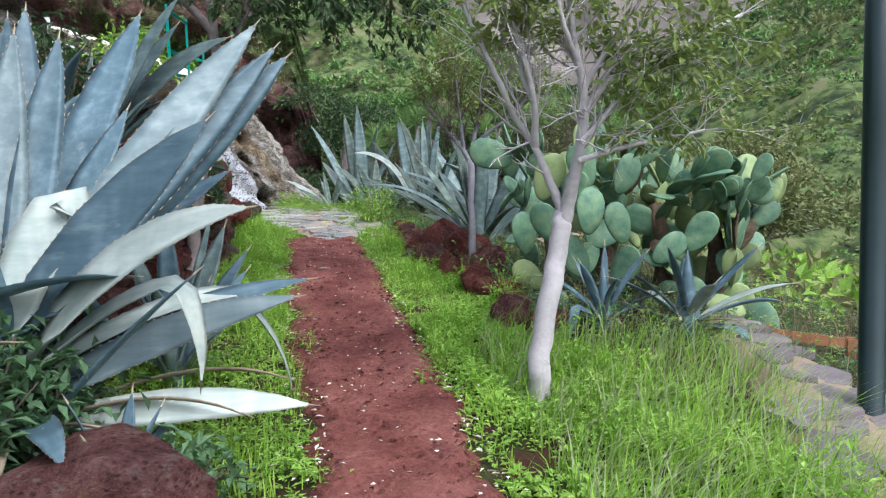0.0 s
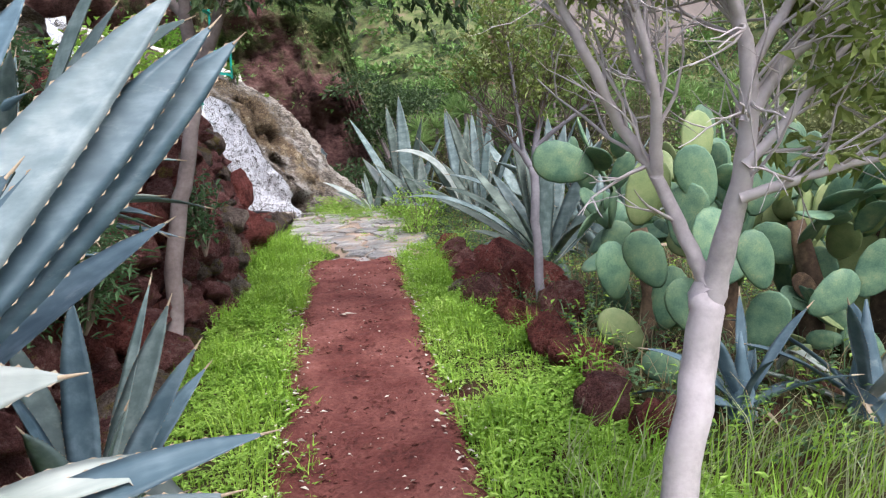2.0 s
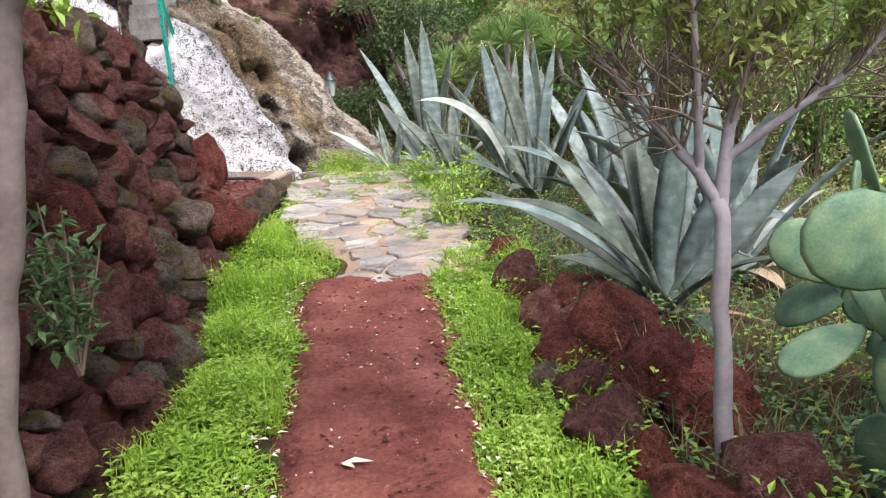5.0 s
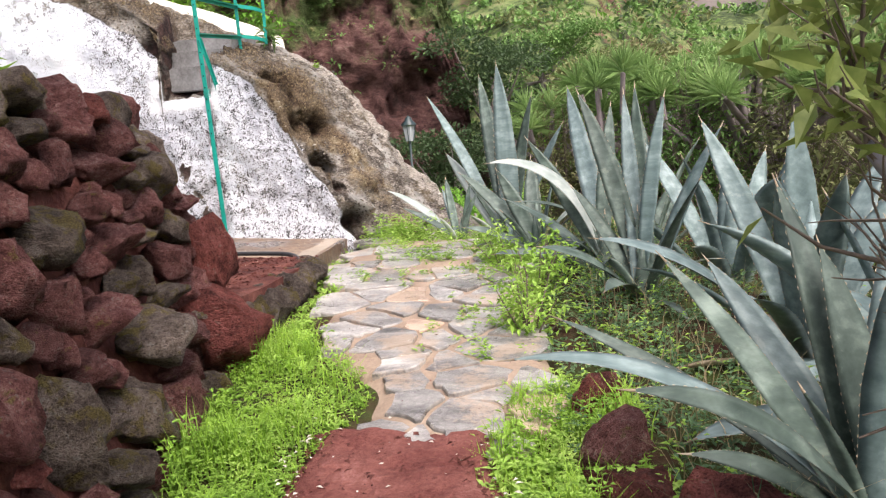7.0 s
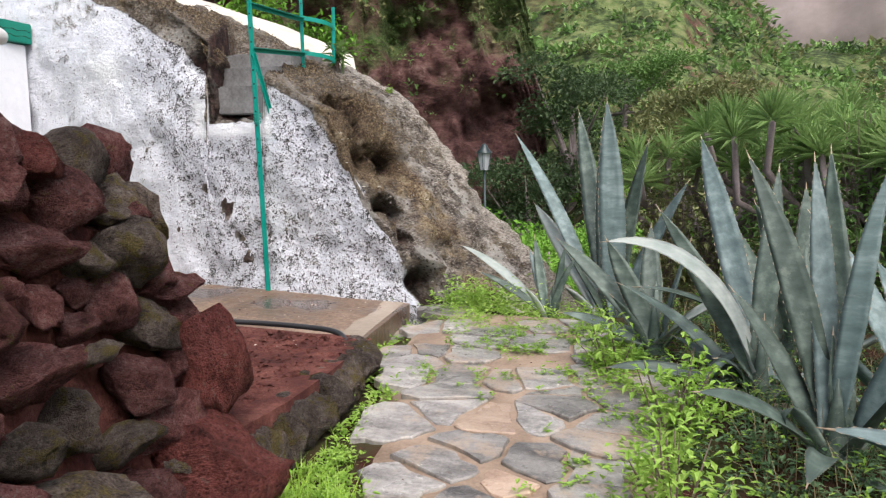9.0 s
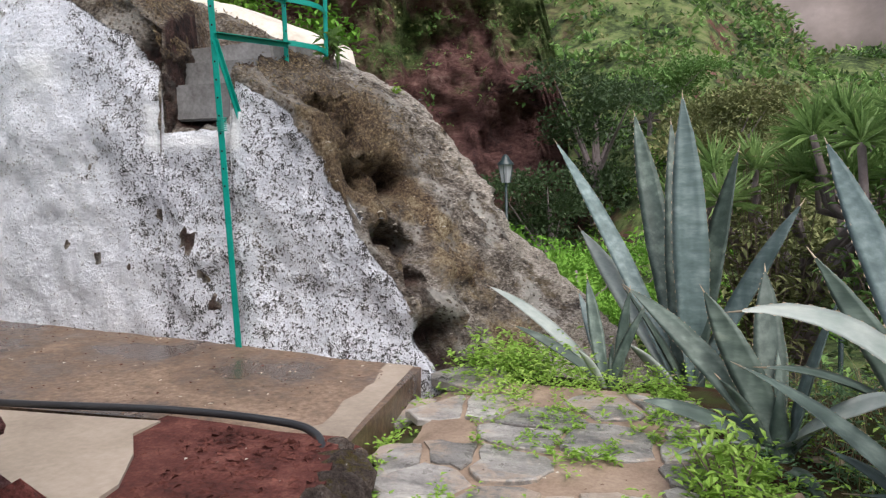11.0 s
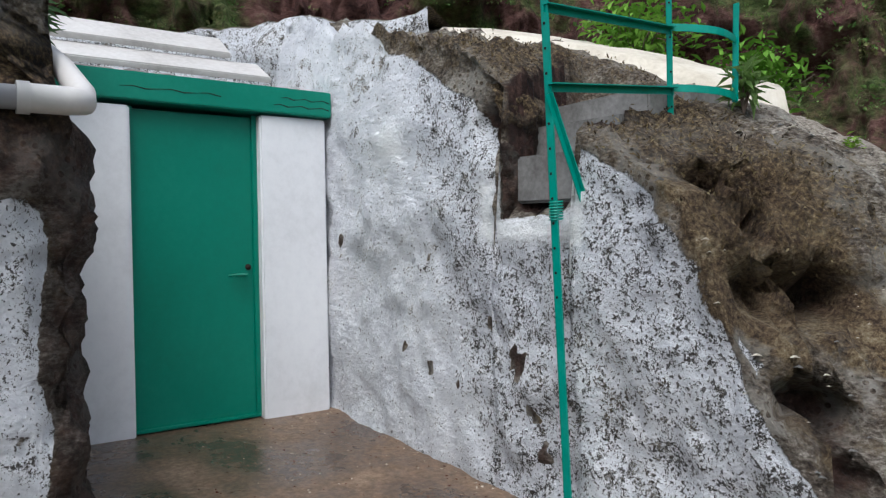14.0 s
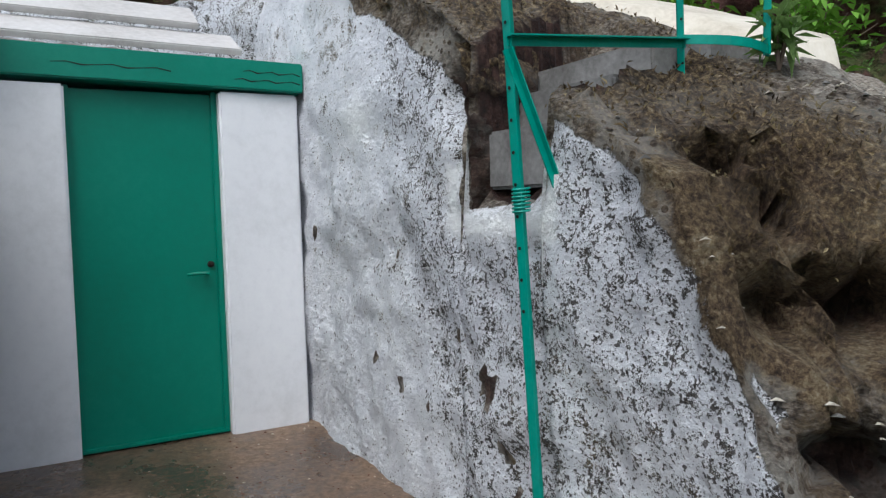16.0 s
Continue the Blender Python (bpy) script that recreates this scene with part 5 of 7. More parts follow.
def crazy_paving(name, left, right, y0, y1, gap, mats, label, zf, seed, tries=420):
    rng = random.Random(seed)
    seeds, spaced = [], []
    for _ in range(tries):
        y = rng.uniform(y0 - 0.15, y1 + 0.15)
        x = rng.uniform(float(np.interp(y, *left)) - 0.1, float(np.interp(y, *right)) + 0.1)
        own = gap * rng.uniform(0.42, 1.0)
        if all((x - a) ** 2 + (1.5 * (y - b)) ** 2 > max(own, o) ** 2 for a, b, o in spaced):
            seeds.append((x, y))
            spaced.append((x, y, own))
    weight = {p: (gap * rng.uniform(0.0, 0.85)) ** 2 for p in seeds}
    ny, verts = 50, []
    for j in range(ny + 1):
        y = lerp(y0, y1, j / ny)
        a, b = float(np.interp(y, *left)), float(np.interp(y, *right))
        for i in range(9):
            x = lerp(a, b, i / 8)
            verts.append((x, y, zf(x, y) + 0.006 * fbm(x * 6, y * 6) - (0.05 if i in (0, 8) else 0)))
    faces = [(j * 9 + i, j * 9 + i + 1, (j + 1) * 9 + i + 1, (j + 1) * 9 + i) for j in range(ny) for i in range(8)]
    base = tagged(new(name, mesh_of(name, verts, faces, M_MORTAR)), label, "pavement", kind="structure")
    for p in seeds:
        a, b = float(np.interp(p[1], *left)), float(np.interp(p[1], *right))
        if not (a + 0.03 < p[0] < b - 0.03 and y0 + 0.05 < p[1] < y1):
            continue
        cell = [(p[0] + gap * 1.35 * math.cos(k * 0.63), p[1] + gap * 1.05 * math.sin(k * 0.63)) for k in range(10)]
        cell = [(min(max(x, float(np.interp(y, *left)) - 0.04), float(np.interp(y, *right)) + 0.04), max(y, y0)) for x, y in cell]
        for q in seeds:
            if q != p and abs(q[0] - p[0]) < 1.2 and abs(q[1] - p[1]) < 1.2:
                d2 = (q[0] - p[0]) ** 2 + (q[1] - p[1]) ** 2
                cell = clip_cell(cell, p, q, min(0.8, max(0.2, 0.5 + (weight[p] - weight[q]) / (2 * d2))))
        if len(cell) < 3:
            continue
        # wobble the outline, then raise a low bevelled slab
        ring = []
        for (ax, ay), (bx, by) in zip(cell, cell[1:] + cell[:1]):
            n = 3 if math.hypot(bx - ax, by - ay) > 0.12 else 1
            ring += [(lerp(ax, bx, k / n), lerp(ay, by, k / n)) for k in range(n)]
        s = []
        for x, y in ring:
            dx, dy = p[0] - x, p[1] - y
            d = max(0.05, math.hypot(dx, dy))
            k = (0.012 + 0.03 * abs(fbm(x * 5, y * 5))) / d
            s.append((x + dx * k + 0.026 * fbm(x * 7, y * 7, 4), y + dy * k + 0.026 * fbm(x * 7, y * 7, 8)))
        h = rng.uniform(0.006, 0.02)
        tx, ty = rng.uniform(-0.05, 0.05), rng.uniform(-0.05, 0.05)
        m = len(s)
        z0 = zf(*p)
        slope = (zf(p[0], p[1] + 0.1) - zf(p[0], p[1] - 0.1)) / 0.2
        vs = []
        for inset, dz in ((0.0, -0.03), (0.0, h - 0.006), (0.035, h)):
            for x, y in s:
                xx, yy = lerp(x, p[0], inset) - p[0], lerp(y, p[1], inset) - p[1]
                vs.append((xx, yy, dz + (tx * xx + ty * yy) + slope * yy))
        fs = [(i, (i + 1) % m, m + (i + 1) % m, m + i) for i in range(m)] + [(m + i, m + (i + 1) % m, 2 * m + (i + 1) % m, 2 * m + i) for i in range(m)] + [tuple(range(2 * m, 3 * m))]
        part("flagstone", mesh_of("flagstone", vs, fs, mats[1] if rng.random() < 0.13 else mats[0], False), base, pose(p[0], p[1], z0))


FLAG_L = ([8.12, 8.3, 8.7, 9.23, 9.6, 10.2, 11.1, 11.9], [-1.22, -1.26, -1.36, -1.92, -2.1, -2.22, -2.62, -2.8])
FLAG_R = ([8.12, 8.5, 8.75, 9.4, 9.9, 10.5, 11.1, 11.9], [-0.62, -0.52, -0.5, -0.72, -0.72, -0.8, -1.0, -1.4])


def pave_z(x, y):
    return land(x, y)[0] + 0.035 - 0.02 * sstep(8.5, 8.1, y)


def low_kerb():
    """The paved ledge beyond the grass, beside the timber fence."""
    return ([1.5, 3.0, 3.5, 4.8, 5.6], [1.35, 1.42, 1.5, 1.66, 1.7]), ([1.5, 3.0, 3.5, 4.8, 5.6], [2.1, 2.1, 2.12, 2.1, 1.95])


# ---- agaves ----
def agave_leaf(length, width, rise, droop, fold=None, twist=0.0, seed=0, mat=None, rows=13, cup=0.2, roll=0.0):
    """A thick channelled leaf along +y: rise is the angle at the base, droop how far it bends over; fold bends it sharply part way."""
    rng = random.Random(seed)
    b = Build()
    p, ang = Vector((0, 0, 0)), radians(rise)
    prof = ([0, 0.08, 0.25, 0.5, 0.72, 0.88, 0.965, 1.0], [0.82, 0.74, 0.84, 1.0, 0.84, 0.47, 0.14, 0.01])
    ring = []
    wob = rng.uniform(-0.05, 0.05)
    for i in range(rows + 1):
        s = i / rows
        w = width * float(np.interp(s, *prof)) * 0.5
        th = max(0.004, width * lerp(0.16, 0.03, s ** 0.7))
        d = Vector((wob * math.sin(3 * s), math.cos(ang), math.sin(ang)))
        up = Vector((0, -math.sin(ang), math.cos(ang)))
        tw = roll * min(1.0, 4 * s) + twist * s
        sd = Vector((math.cos(tw), 0, 0)) + up * math.sin(tw)
        nn = up * math.cos(tw) - Vector((1, 0, 0)) * math.sin(tw)
        c = cup * (1 - 0.5 * s)
        pts = []
        for u in (-1, -0.55, 0, 0.55, 1):
            pts.append(p + sd * w * u + nn * (w * c * u * u * 1.6))
        for u in (0.55, 0, -0.55):
            pts.append(p + sd * w * u + nn * (w * c * u * u * 1.6 - th * (1.0 if u == 0 else 0.75)))
        ring.append(pts)
        step = length / rows
        p = p + d * step
        bend = radians(droop) / rows * (0.35 + 1.3 * s)
        if fold and abs(s - fold[0]) < 0.6 / rows:
            bend += radians(fold[1])
        ang -= bend
    for i, pts in enumerate(ring):
        b.v.extend(tuple(q) for q in pts)
    k = 8
    for i in range(rows):
        for j in range(k):
            b.f.append((i * k + j, i * k + (j + 1) % k, (i + 1) * k + (j + 1) % k, (i + 1) * k + j))
            b.s.append(0)
    # marginal teeth and the end spine
    for i in range(1, rows):
        for j, sign in ((0, -1), (4, 1)):
            for f in (0.0, 0.5):
                a = ring[i][j].lerp(ring[min(i + 1, rows)][j], f)
                q = ring[i][j].lerp(ring[min(i + 1, rows)][j], f + 0.22)
                out = (ring[i][j] - ring[i][2]).normalized()
                b.face([a, q, (a + q) / 2 + out * width * 0.026], 1)
    tip = ring[-1][2]
    b.tube([tip - (tip - ring[-2][2]) * 0.25, tip + (tip - ring[-2][2]).normalized() * 0.03], [0.004, 0.001], 5, 1)
    return b.data("leaf", [mat, M_AGAVE_DRY], True)


def agave(at_, size, leaves, seed, skin, label, spread=1.0, dead=3, pale=0.12, lean=(0, 0), rise_from=82):
    """A rosette: upright leaves at the heart, spreading and drooping ones outside."""
    rng = random.Random(seed)
    plant = new("agave", None)
    plant.matrix_basis = pose(at_[0], at_[1], at_[2], lean[0], lean[1], 0)
    tagged(plant, label, "agave", "agaves beside the path")
    heart = Build()
    heart.tube([(0, 0, -0.08), (0, 0, size * 0.12), (0, 0, size * 0.5), (0, 0, size * 0.72)], [size * 0.13, size * 0.12, size * 0.045, 0.004], 10)
    part("heart", heart.data("heart", [skin], True), plant)
    for i in range(leaves):
        f = i / max(1, leaves - 1)
        az = i * 137.5 + rng.uniform(-14, 14)
        rise = lerp(rise_from, 22, f ** 0.8 * spread) + rng.uniform(-7, 7)
        droop = lerp(4, 42, f ** 1.3) + rng.choice((rng.uniform(-6, 12), rng.uniform(0, 50)))
        fold = (rng.uniform(0.45, 0.65), rng.uniform(45, 95)) if rng.random() < 0.16 and f > 0.2 else None
        L = size * lerp(0.9, 1.0, f) * rng.uniform(0.78, 1.12)
        mat = M_AGAVE_PALE if rng.random() < pale and f > 0.3 else skin
        me = agave_leaf(L, size * rng.uniform(0.105, 0.145), rise, droop, fold, rng.uniform(-0.35, 0.35), seed * 100 + i, mat, 13, 0.2, rng.uniform(-0.7, 0.7))
        a = radians(az)
        part("leaf", me, plant, pose(-math.sin(a) * size * 0.06, math.cos(a) * size * 0.06, size * lerp(0.16, 0.03, f), 0, 0, az))
    for i in range(dead):
        az = rng.uniform(0, 360)
        me = agave_leaf(size * rng.uniform(0.5, 0.8), size * 0.1, rng.uniform(-5, 25), rng.uniform(20, 60), None, rng.uniform(-0.8, 0.8), seed * 100 + 80 + i, M_AGAVE_DRY, 9)
        part("dry_leaf", me, plant, pose(0, 0, size * 0.05, 0, 0, az), "withered brown leaf")
    return plant


def leaf_to(plant, base, tip, width, droop, mat, fold=None, twist=0.0, seed=0, roll=None):
    """One leaf laid from base to tip (world), bowed by droop degrees."""
    base, tip = Vector(base), Vector(tip)
    d = tip - base
    flat = math.hypot(d.x, d.y)
    L = d.length * (1 + 0.00006 * droop * droop)
    el = math.degrees(math.atan2(d.z, flat)) + droop * 0.42
    if roll is None:
        roll = -0.95 * d.x / max(flat, 0.05) * min(1.0, abs(d.z) / max(flat, 0.05))
    me = agave_leaf(L, width, el, droop, fold, twist, seed, mat, 16, 0.2, roll)
    az = math.degrees(math.atan2(-d.x, d.y))
    part("leaf", me, plant, plant.matrix_basis.inverted() @ pose(*base, 0, 0, az))


def big_blue_agave():
    c = Vector((-1.08, 3.45, 0.2))
    plant = new("agave", None)
    plant.matrix_basis = pose(*c)
    tagged(plant, "large blue-grey agave with broad toothed leaves by the path", "agave", "agaves beside the path")
    heart = Build()
    heart.tube([(0, 0, -0.3), (0, 0, 0.15), (0, 0, 0.45), (0, 0, 0.7)], [0.16, 0.14, 0.06, 0.005], 10)
    part("heart", heart.data("heart", [M_AGAVE], True), plant)
    b = c + Vector((0.06, -0.02, 0.16))
    # upright blue leaves: tip, width, droop, skin, roll
    rows = [((-0.345, 4.39, 1.435), 0.2, 3, M_AGAVE, -1.15), ((-0.385, 4.22, 1.54), 0.185, 5, M_AGAVE_BLOOM, -1.0), ((-0.37, 4.3, 1.46), 0.16, 3, M_AGAVE, -1.0), ((-0.335, 3.47, 1.09), 0.215, 6, M_AGAVE, -1.25), ((-1.07, 4.59, 1.69), 0.2, 4, M_AGAVE, -0.1), ((-1.02, 3.85, 1.44), 0.15, 4, M_AGAVE, -0.2), ((-1.1, 3.8, 1.45), 0.15, 4, M_AGAVE_BLOOM, -0.3), ((-1.24, 4.0, 1.58), 0.17, 5, M_AGAVE, -0.2), ((-1.5, 3.9, 1.5), 0.2, 6, M_AGAVE, 0.2), ((-1.75, 3.6, 1.35), 0.2, 8, M_AGAVE, 0.3), ((-1.7, 3.2, 1.1), 0.2, 10, M_AGAVE, 0.3), ((-0.86, 4.05, 1.2), 0.15, 4, M_AGAVE, -0.2), ((-1.5, 3.0, 0.8), 0.2, 22, M_AGAVE, 0.3), ((-0.6, 4.5, 0.95), 0.15, 12, M_AGAVE, -0.2), ((-1.9, 4.1, 0.9), 0.19, 25, M_AGAVE, 0.2), ((-1.2, 4.7, 1.1), 0.18, 20, M_AGAVE, 0.0)]
    for i, (tip, w, dr, mat, roll) in enumerate(rows):
        leaf_to(plant, b + Vector((0.02 * (i % 3) - 0.02, 0.02 * (i % 2), 0)), tip, w, dr, mat, None, 0.15 * math.sin(i * 2.3), 900 + i, roll)
    # the leaf that broke and folded over, its pale underside up
    leaf_to(plant, b, (-0.74, 3.6, 0.98), 0.19, 24, M_AGAVE_PALE, (0.68, 118), 0.1, 950, -1.1)
    # outer leaves lying out over the verge
    for i, (tip, w, dr, mat, fold, roll, dz) in enumerate((((-0.212, 3.36, 0.725), 0.16, 46, M_AGAVE_PALE, None, -1.0, -0.05), ((-0.133, 3.66, 0.476), 0.13, 22, M_AGAVE_BLOOM, None, -1.0, -0.16), ((-0.16, 3.9, 0.5), 0.13, 26, M_AGAVE, None, -0.6, -0.14), ((-0.25, 3.42, 0.455), 0.1, 70, M_AGAVE_PALE, (0.6, 40), -0.5, -0.1), ((-0.25, 3.9, 0.245), 0.1, 80, M_AGAVE_PALE, (0.55, 45), -0.5, -0.1), ((-0.09, 3.62, 0.13), 0.12, 16, M_AGAVE_PALE, None, -1.0, -0.22), ((-0.3, 3.28, 0.63), 0.05, 8, M_AGAVE, None, 0.0, -0.3), ((-0.62, 3.05, 0.12), 0.1, 60, M_AGAVE, None, -0.3, -0.25), ((-0.75, 2.9, 0.1), 0.09, 70, M_AGAVE_PALE, None, -0.3, -0.25))):
        leaf_to(plant, b + Vector((0.06, -0.02, dz)), tip, w, dr, mat, fold, 0.1, 970 + i, roll)
    for i, tip in enumerate(((-0.35, 3.5, 0.1), (-0.5, 3.25, 0.08), (-0.3, 3.8, 0.12), (-0.75, 3.0, 0.05))):
        leaf_to(plant, b + Vector((0, 0, -0.25)), tip, 0.06, 50, M_AGAVE_DRY, None, 0.6, 960 + i)


big_blue_agave()


def young_agave():
    """The offset at the foot of the bank, with short broad leaves."""
    c = Vector((-0.84, 4.3, land(-0.84, 4.3)[0]))
    plant = agave(tuple(c), 0.3, 6, 3, M_AGAVE_GREY, "young blue-grey agave at the foot of the bank", 0.95, 2, 0.0)
    for i, (tip, w, dr, roll) in enumerate((((-0.52, 4.39, 0.615), 0.085, 10, -1.0), ((-0.77, 4.6, 0.785), 0.05, 4, -0.2), ((-0.7, 4.58, 0.72), 0.1, 6, -0.5), ((-0.88, 4.42, 0.78), 0.1, 5, 0.0), ((-0.62, 4.2, 0.5), 0.08, 18, -0.9), ((-1.05, 4.3, 0.7), 0.09, 8, 0.6), ((-0.97, 4.15, 0.62), 0.09, 12, 0.4), ((-0.8, 4.0, 0.5), 0.09, 20, -0.4), ((-0.48, 4.15, 0.32), 0.08, 40, -0.7), ((-0.6, 4.6, 0.5), 0.08, 16, -0.6))):
        leaf_to(plant, c + Vector((0, 0, 0.05)), tip, w, dr, M_AGAVE_GREY if i % 3 else M_AGAVE, None, 0.1, 700 + i, roll)


young_agave()
agave((-0.62, 3.35, land(-0.62, 3.35)[0] - 0.02), 0.36, 12, 4, M_AGAVE, "small agave offset among weeds", 1.0, 3, 0.1)
agave((-1.75, 3.4, land(-1.75, 3.4)[0]), 1.25, 18, 5, M_AGAVE, "blue-grey agave behind on the bank", 0.9, 2)
agave((-2.0, 4.9, land(-2.0, 4.9)[0] + 0.1), 1.2, 18, 6, M_AGAVE, "blue-grey agave on the bank above the wall", 1.0, 2)


def tall_agave(at_, tips, size, fill, seed, skin, label):
    """An old agave: leaves that reach known places, and a looser rosette round them."""
    plant = agave(at_, size, fill, seed, skin, label, 1.0, 4, 0.1)
    for i, (tip, w, droop, mat, fold) in enumerate(tips):
        leaf_to(plant, Vector(at_) + Vector((0.03 * math.sin(i * 2), 0.03 * math.cos(i * 2), 0.06)), tip, w, droop, mat, fold, 0.55 * math.sin(i * 1.7), seed * 50 + i)


AG, AB, AP = M_AGAVE_GREEN, M_AGAVE_GREY, M_AGAVE_PALE
tall_agave((0.44, 7.86, 0.30), [((-0.42, 7.69, 0.77), 0.085, 62, AB, None), ((-0.19, 7.3, 0.9), 0.085, 40, AG, None), ((-0.12, 7.88, 1.14), 0.09, 14, AG, None), ((0.2, 8.1, 1.33), 0.125, 12, AG, None), ((-0.43, 8.16, 0.88), 0.065, 24, AG, None), ((0.46, 7.7, 1.28), 0.15, 6, AB, None), ((0.86, 7.7, 1.25), 0.15, 5, AB, None), ((0.3, 8.0, 1.16), 0.13, 10, AG, None), ((0.1, 7.35, 0.46), 0.1, 30, AP, None), ((0.66, 8.2, 1.4), 0.15, 4, AB, None), ((1.05, 7.9, 1.0), 0.14, 12, AB, None), ((0.75, 7.2, 0.7), 0.1, 30, AG, None), ((-0.05, 7.7, 0.62), 0.07, 40, AG, None), ((0.05, 8.4, 1.05), 0.11, 14, AB, None)], 0.55, 5, 21, AG, "tall grey-green agave with arching toothed leaves")
tall_agave((-0.20, 10.1, 0.50), [((-0.54, 10.37, 1.745), 0.125, 16, AG, None), ((-0.18, 10.5, 1.78), 0.12, 5, AG, None), ((-0.285, 10.45, 1.74), 0.1, 10, AB, None), ((-0.03, 10.15, 1.70), 0.095, 8, AB, None), ((0.25, 10.0, 1.5), 0.13, 8, AB, None), ((-0.7, 9.6, 0.9), 0.1, 34, AG, None), ((-0.6, 10.2, 1.2), 0.1, 14, AG, None), ((0.1, 9.5, 1.25), 0.12, 12, AG, None), ((-0.35, 9.4, 0.7), 0.1, 40, AG, None)], 0.55, 5, 23, AG, "tall grey-green agave beside the flagstones")
tall_agave((-0.45, 10.7, 0.55), [((-1.03, 10.57, 1.08), 0.12, 95, AP, None), ((-0.95, 10.8, 1.5), 0.11, 10, AG, None), ((-0.4, 11.0, 1.7), 0.12, 4, AG, None), ((-1.15, 11.0, 1.05), 0.1, 26, AG, None), ((-0.78, 12.2, 1.9), 0.15, 4, AB, None), ((-1.1, 10.4, 0.75), 0.1, 35, AG, None)], 0.5, 5, 25, AG, "agave with one leaf arched over")
tall_agave((-1.42, 12.6, 0.38), [((-1.87, 13.8, 2.2), 0.18, 5, AG, None), ((-1.48, 12.6, 2.21), 0.2, 3, AB, None), ((-1.62, 13.2, 2.1), 0.15, 4, AG, None), ((-2.38, 13.45, 1.98), 0.12, 14, AB, None), ((-2.18, 13.3, 1.4), 0.15, 8, AP, None), ((-1.15, 12.7, 1.9), 0.16, 5, AG, None), ((-0.85, 12.4, 1.6), 0.14, 8, AB, None), ((-1.75, 12.35, 1.15), 0.14, 6, AG, None)], 0.55, 4, 26, AG, "large old agave with broad upright leaves")
tall_agave((-1.0, 11.4, 0.58), [((-1.62, 11.6, 1.24), 0.11, 20, AG, None), ((-1.3, 11.5, 1.28), 0.13, 6, AG, None), ((-1.05, 11.7, 1.35), 0.13, 5, AG, None), ((-0.62, 11.0, 1.0), 0.12, 24, AP, None), ((-0.8, 11.3, 1.3), 0.12, 6, AB, None), ((-1.5, 11.2, 0.85), 0.09, 28, AG, None), ((-1.35, 10.9, 0.75), 0.09, 30, AP, None)], 0.5, 5, 34, AG, "grey-green agave at the edge of the flagstones")
tall_agave((-1.8, 12.2, 0.55), [((-2.6, 12.6, 1.06), 0.085, 26, AP, None), ((-2.3, 12.1, 0.95), 0.06, 22, AG, None), ((-1.95, 12.4, 1.2), 0.08, 4, AG, None), ((-2.05, 12.5, 1.1), 0.07, 5, AB, None), ((-1.7, 12.3, 1.15), 0.07, 5, AG, None), ((-1.6, 12.2, 1.1), 0.08, 8, AG, None)], 0.35, 4, 35, AG, "young agave growing at the foot of the rock")
tall_agave((-1.72, 5.25, 0.9), [((-1.13, 5.5, 0.85), 0.09, 20, M_AGAVE, None), ((-1.2, 5.5, 1.03), 0.09, 22, AP, None), ((-1.12, 5.2, 1.78), 0.15, 10, AB, None), ((-1.0, 5.0, 1.85), 0.15, 14, AB, None), ((-1.3, 5.4, 1.55), 0.12, 8, M_AGAVE, None), ((-1.4, 4.95, 1.6), 0.13, 8, AB, None), ((-1.2, 5.0, 1.35), 0.12, 16, AB, None), ((-0.9, 5.27, 1.60), 0.16, 46, AB, None), ((-0.92, 5.32, 1.45), 0.16, 36, AB, None), ((-0.93, 5.3, 0.95), 0.13, 34, AB, None), ((-1.08, 5.25, 1.28), 0.09, 20, M_AGAVE, None), ((-1.02, 5.28, 1.12), 0.11, 45, AB, None), ((-1.1, 5.2, 0.86), 0.1, 50, AB, None)], 0.7, 8, 33, M_AGAVE_GREY, "blue-grey agave leaning out over the stone wall")
for at_, size, n, seed, skin in (((0.9, 8.7, 0.25), 1.1, 15, 22, AB), ((0.55, 9.35, 0.32), 1.15, 14, 24, AB), ((-0.2, 11.5, 0.48), 1.1, 10, 27, AG), ((0.35, 10.7, 0.3), 1.2, 14, 29, AB)):
    agave(at_, size, n, seed, skin, "tall grey-green agave with some drooping pale leaves", 0.9, 3, 0.1)
agave((1.12, 5.2, land(1.12, 5.2)[0]), 0.42, 12, 31, M_AGAVE, "small agave under the prickly pear", 1.05, 2)
agave((1.6, 5.35, land(1.6, 5.35)[0]), 0.6, 13, 32, M_AGAVE, "low spreading agave under the prickly pear", 1.25, 4, 0.2, (0, 0), 60)


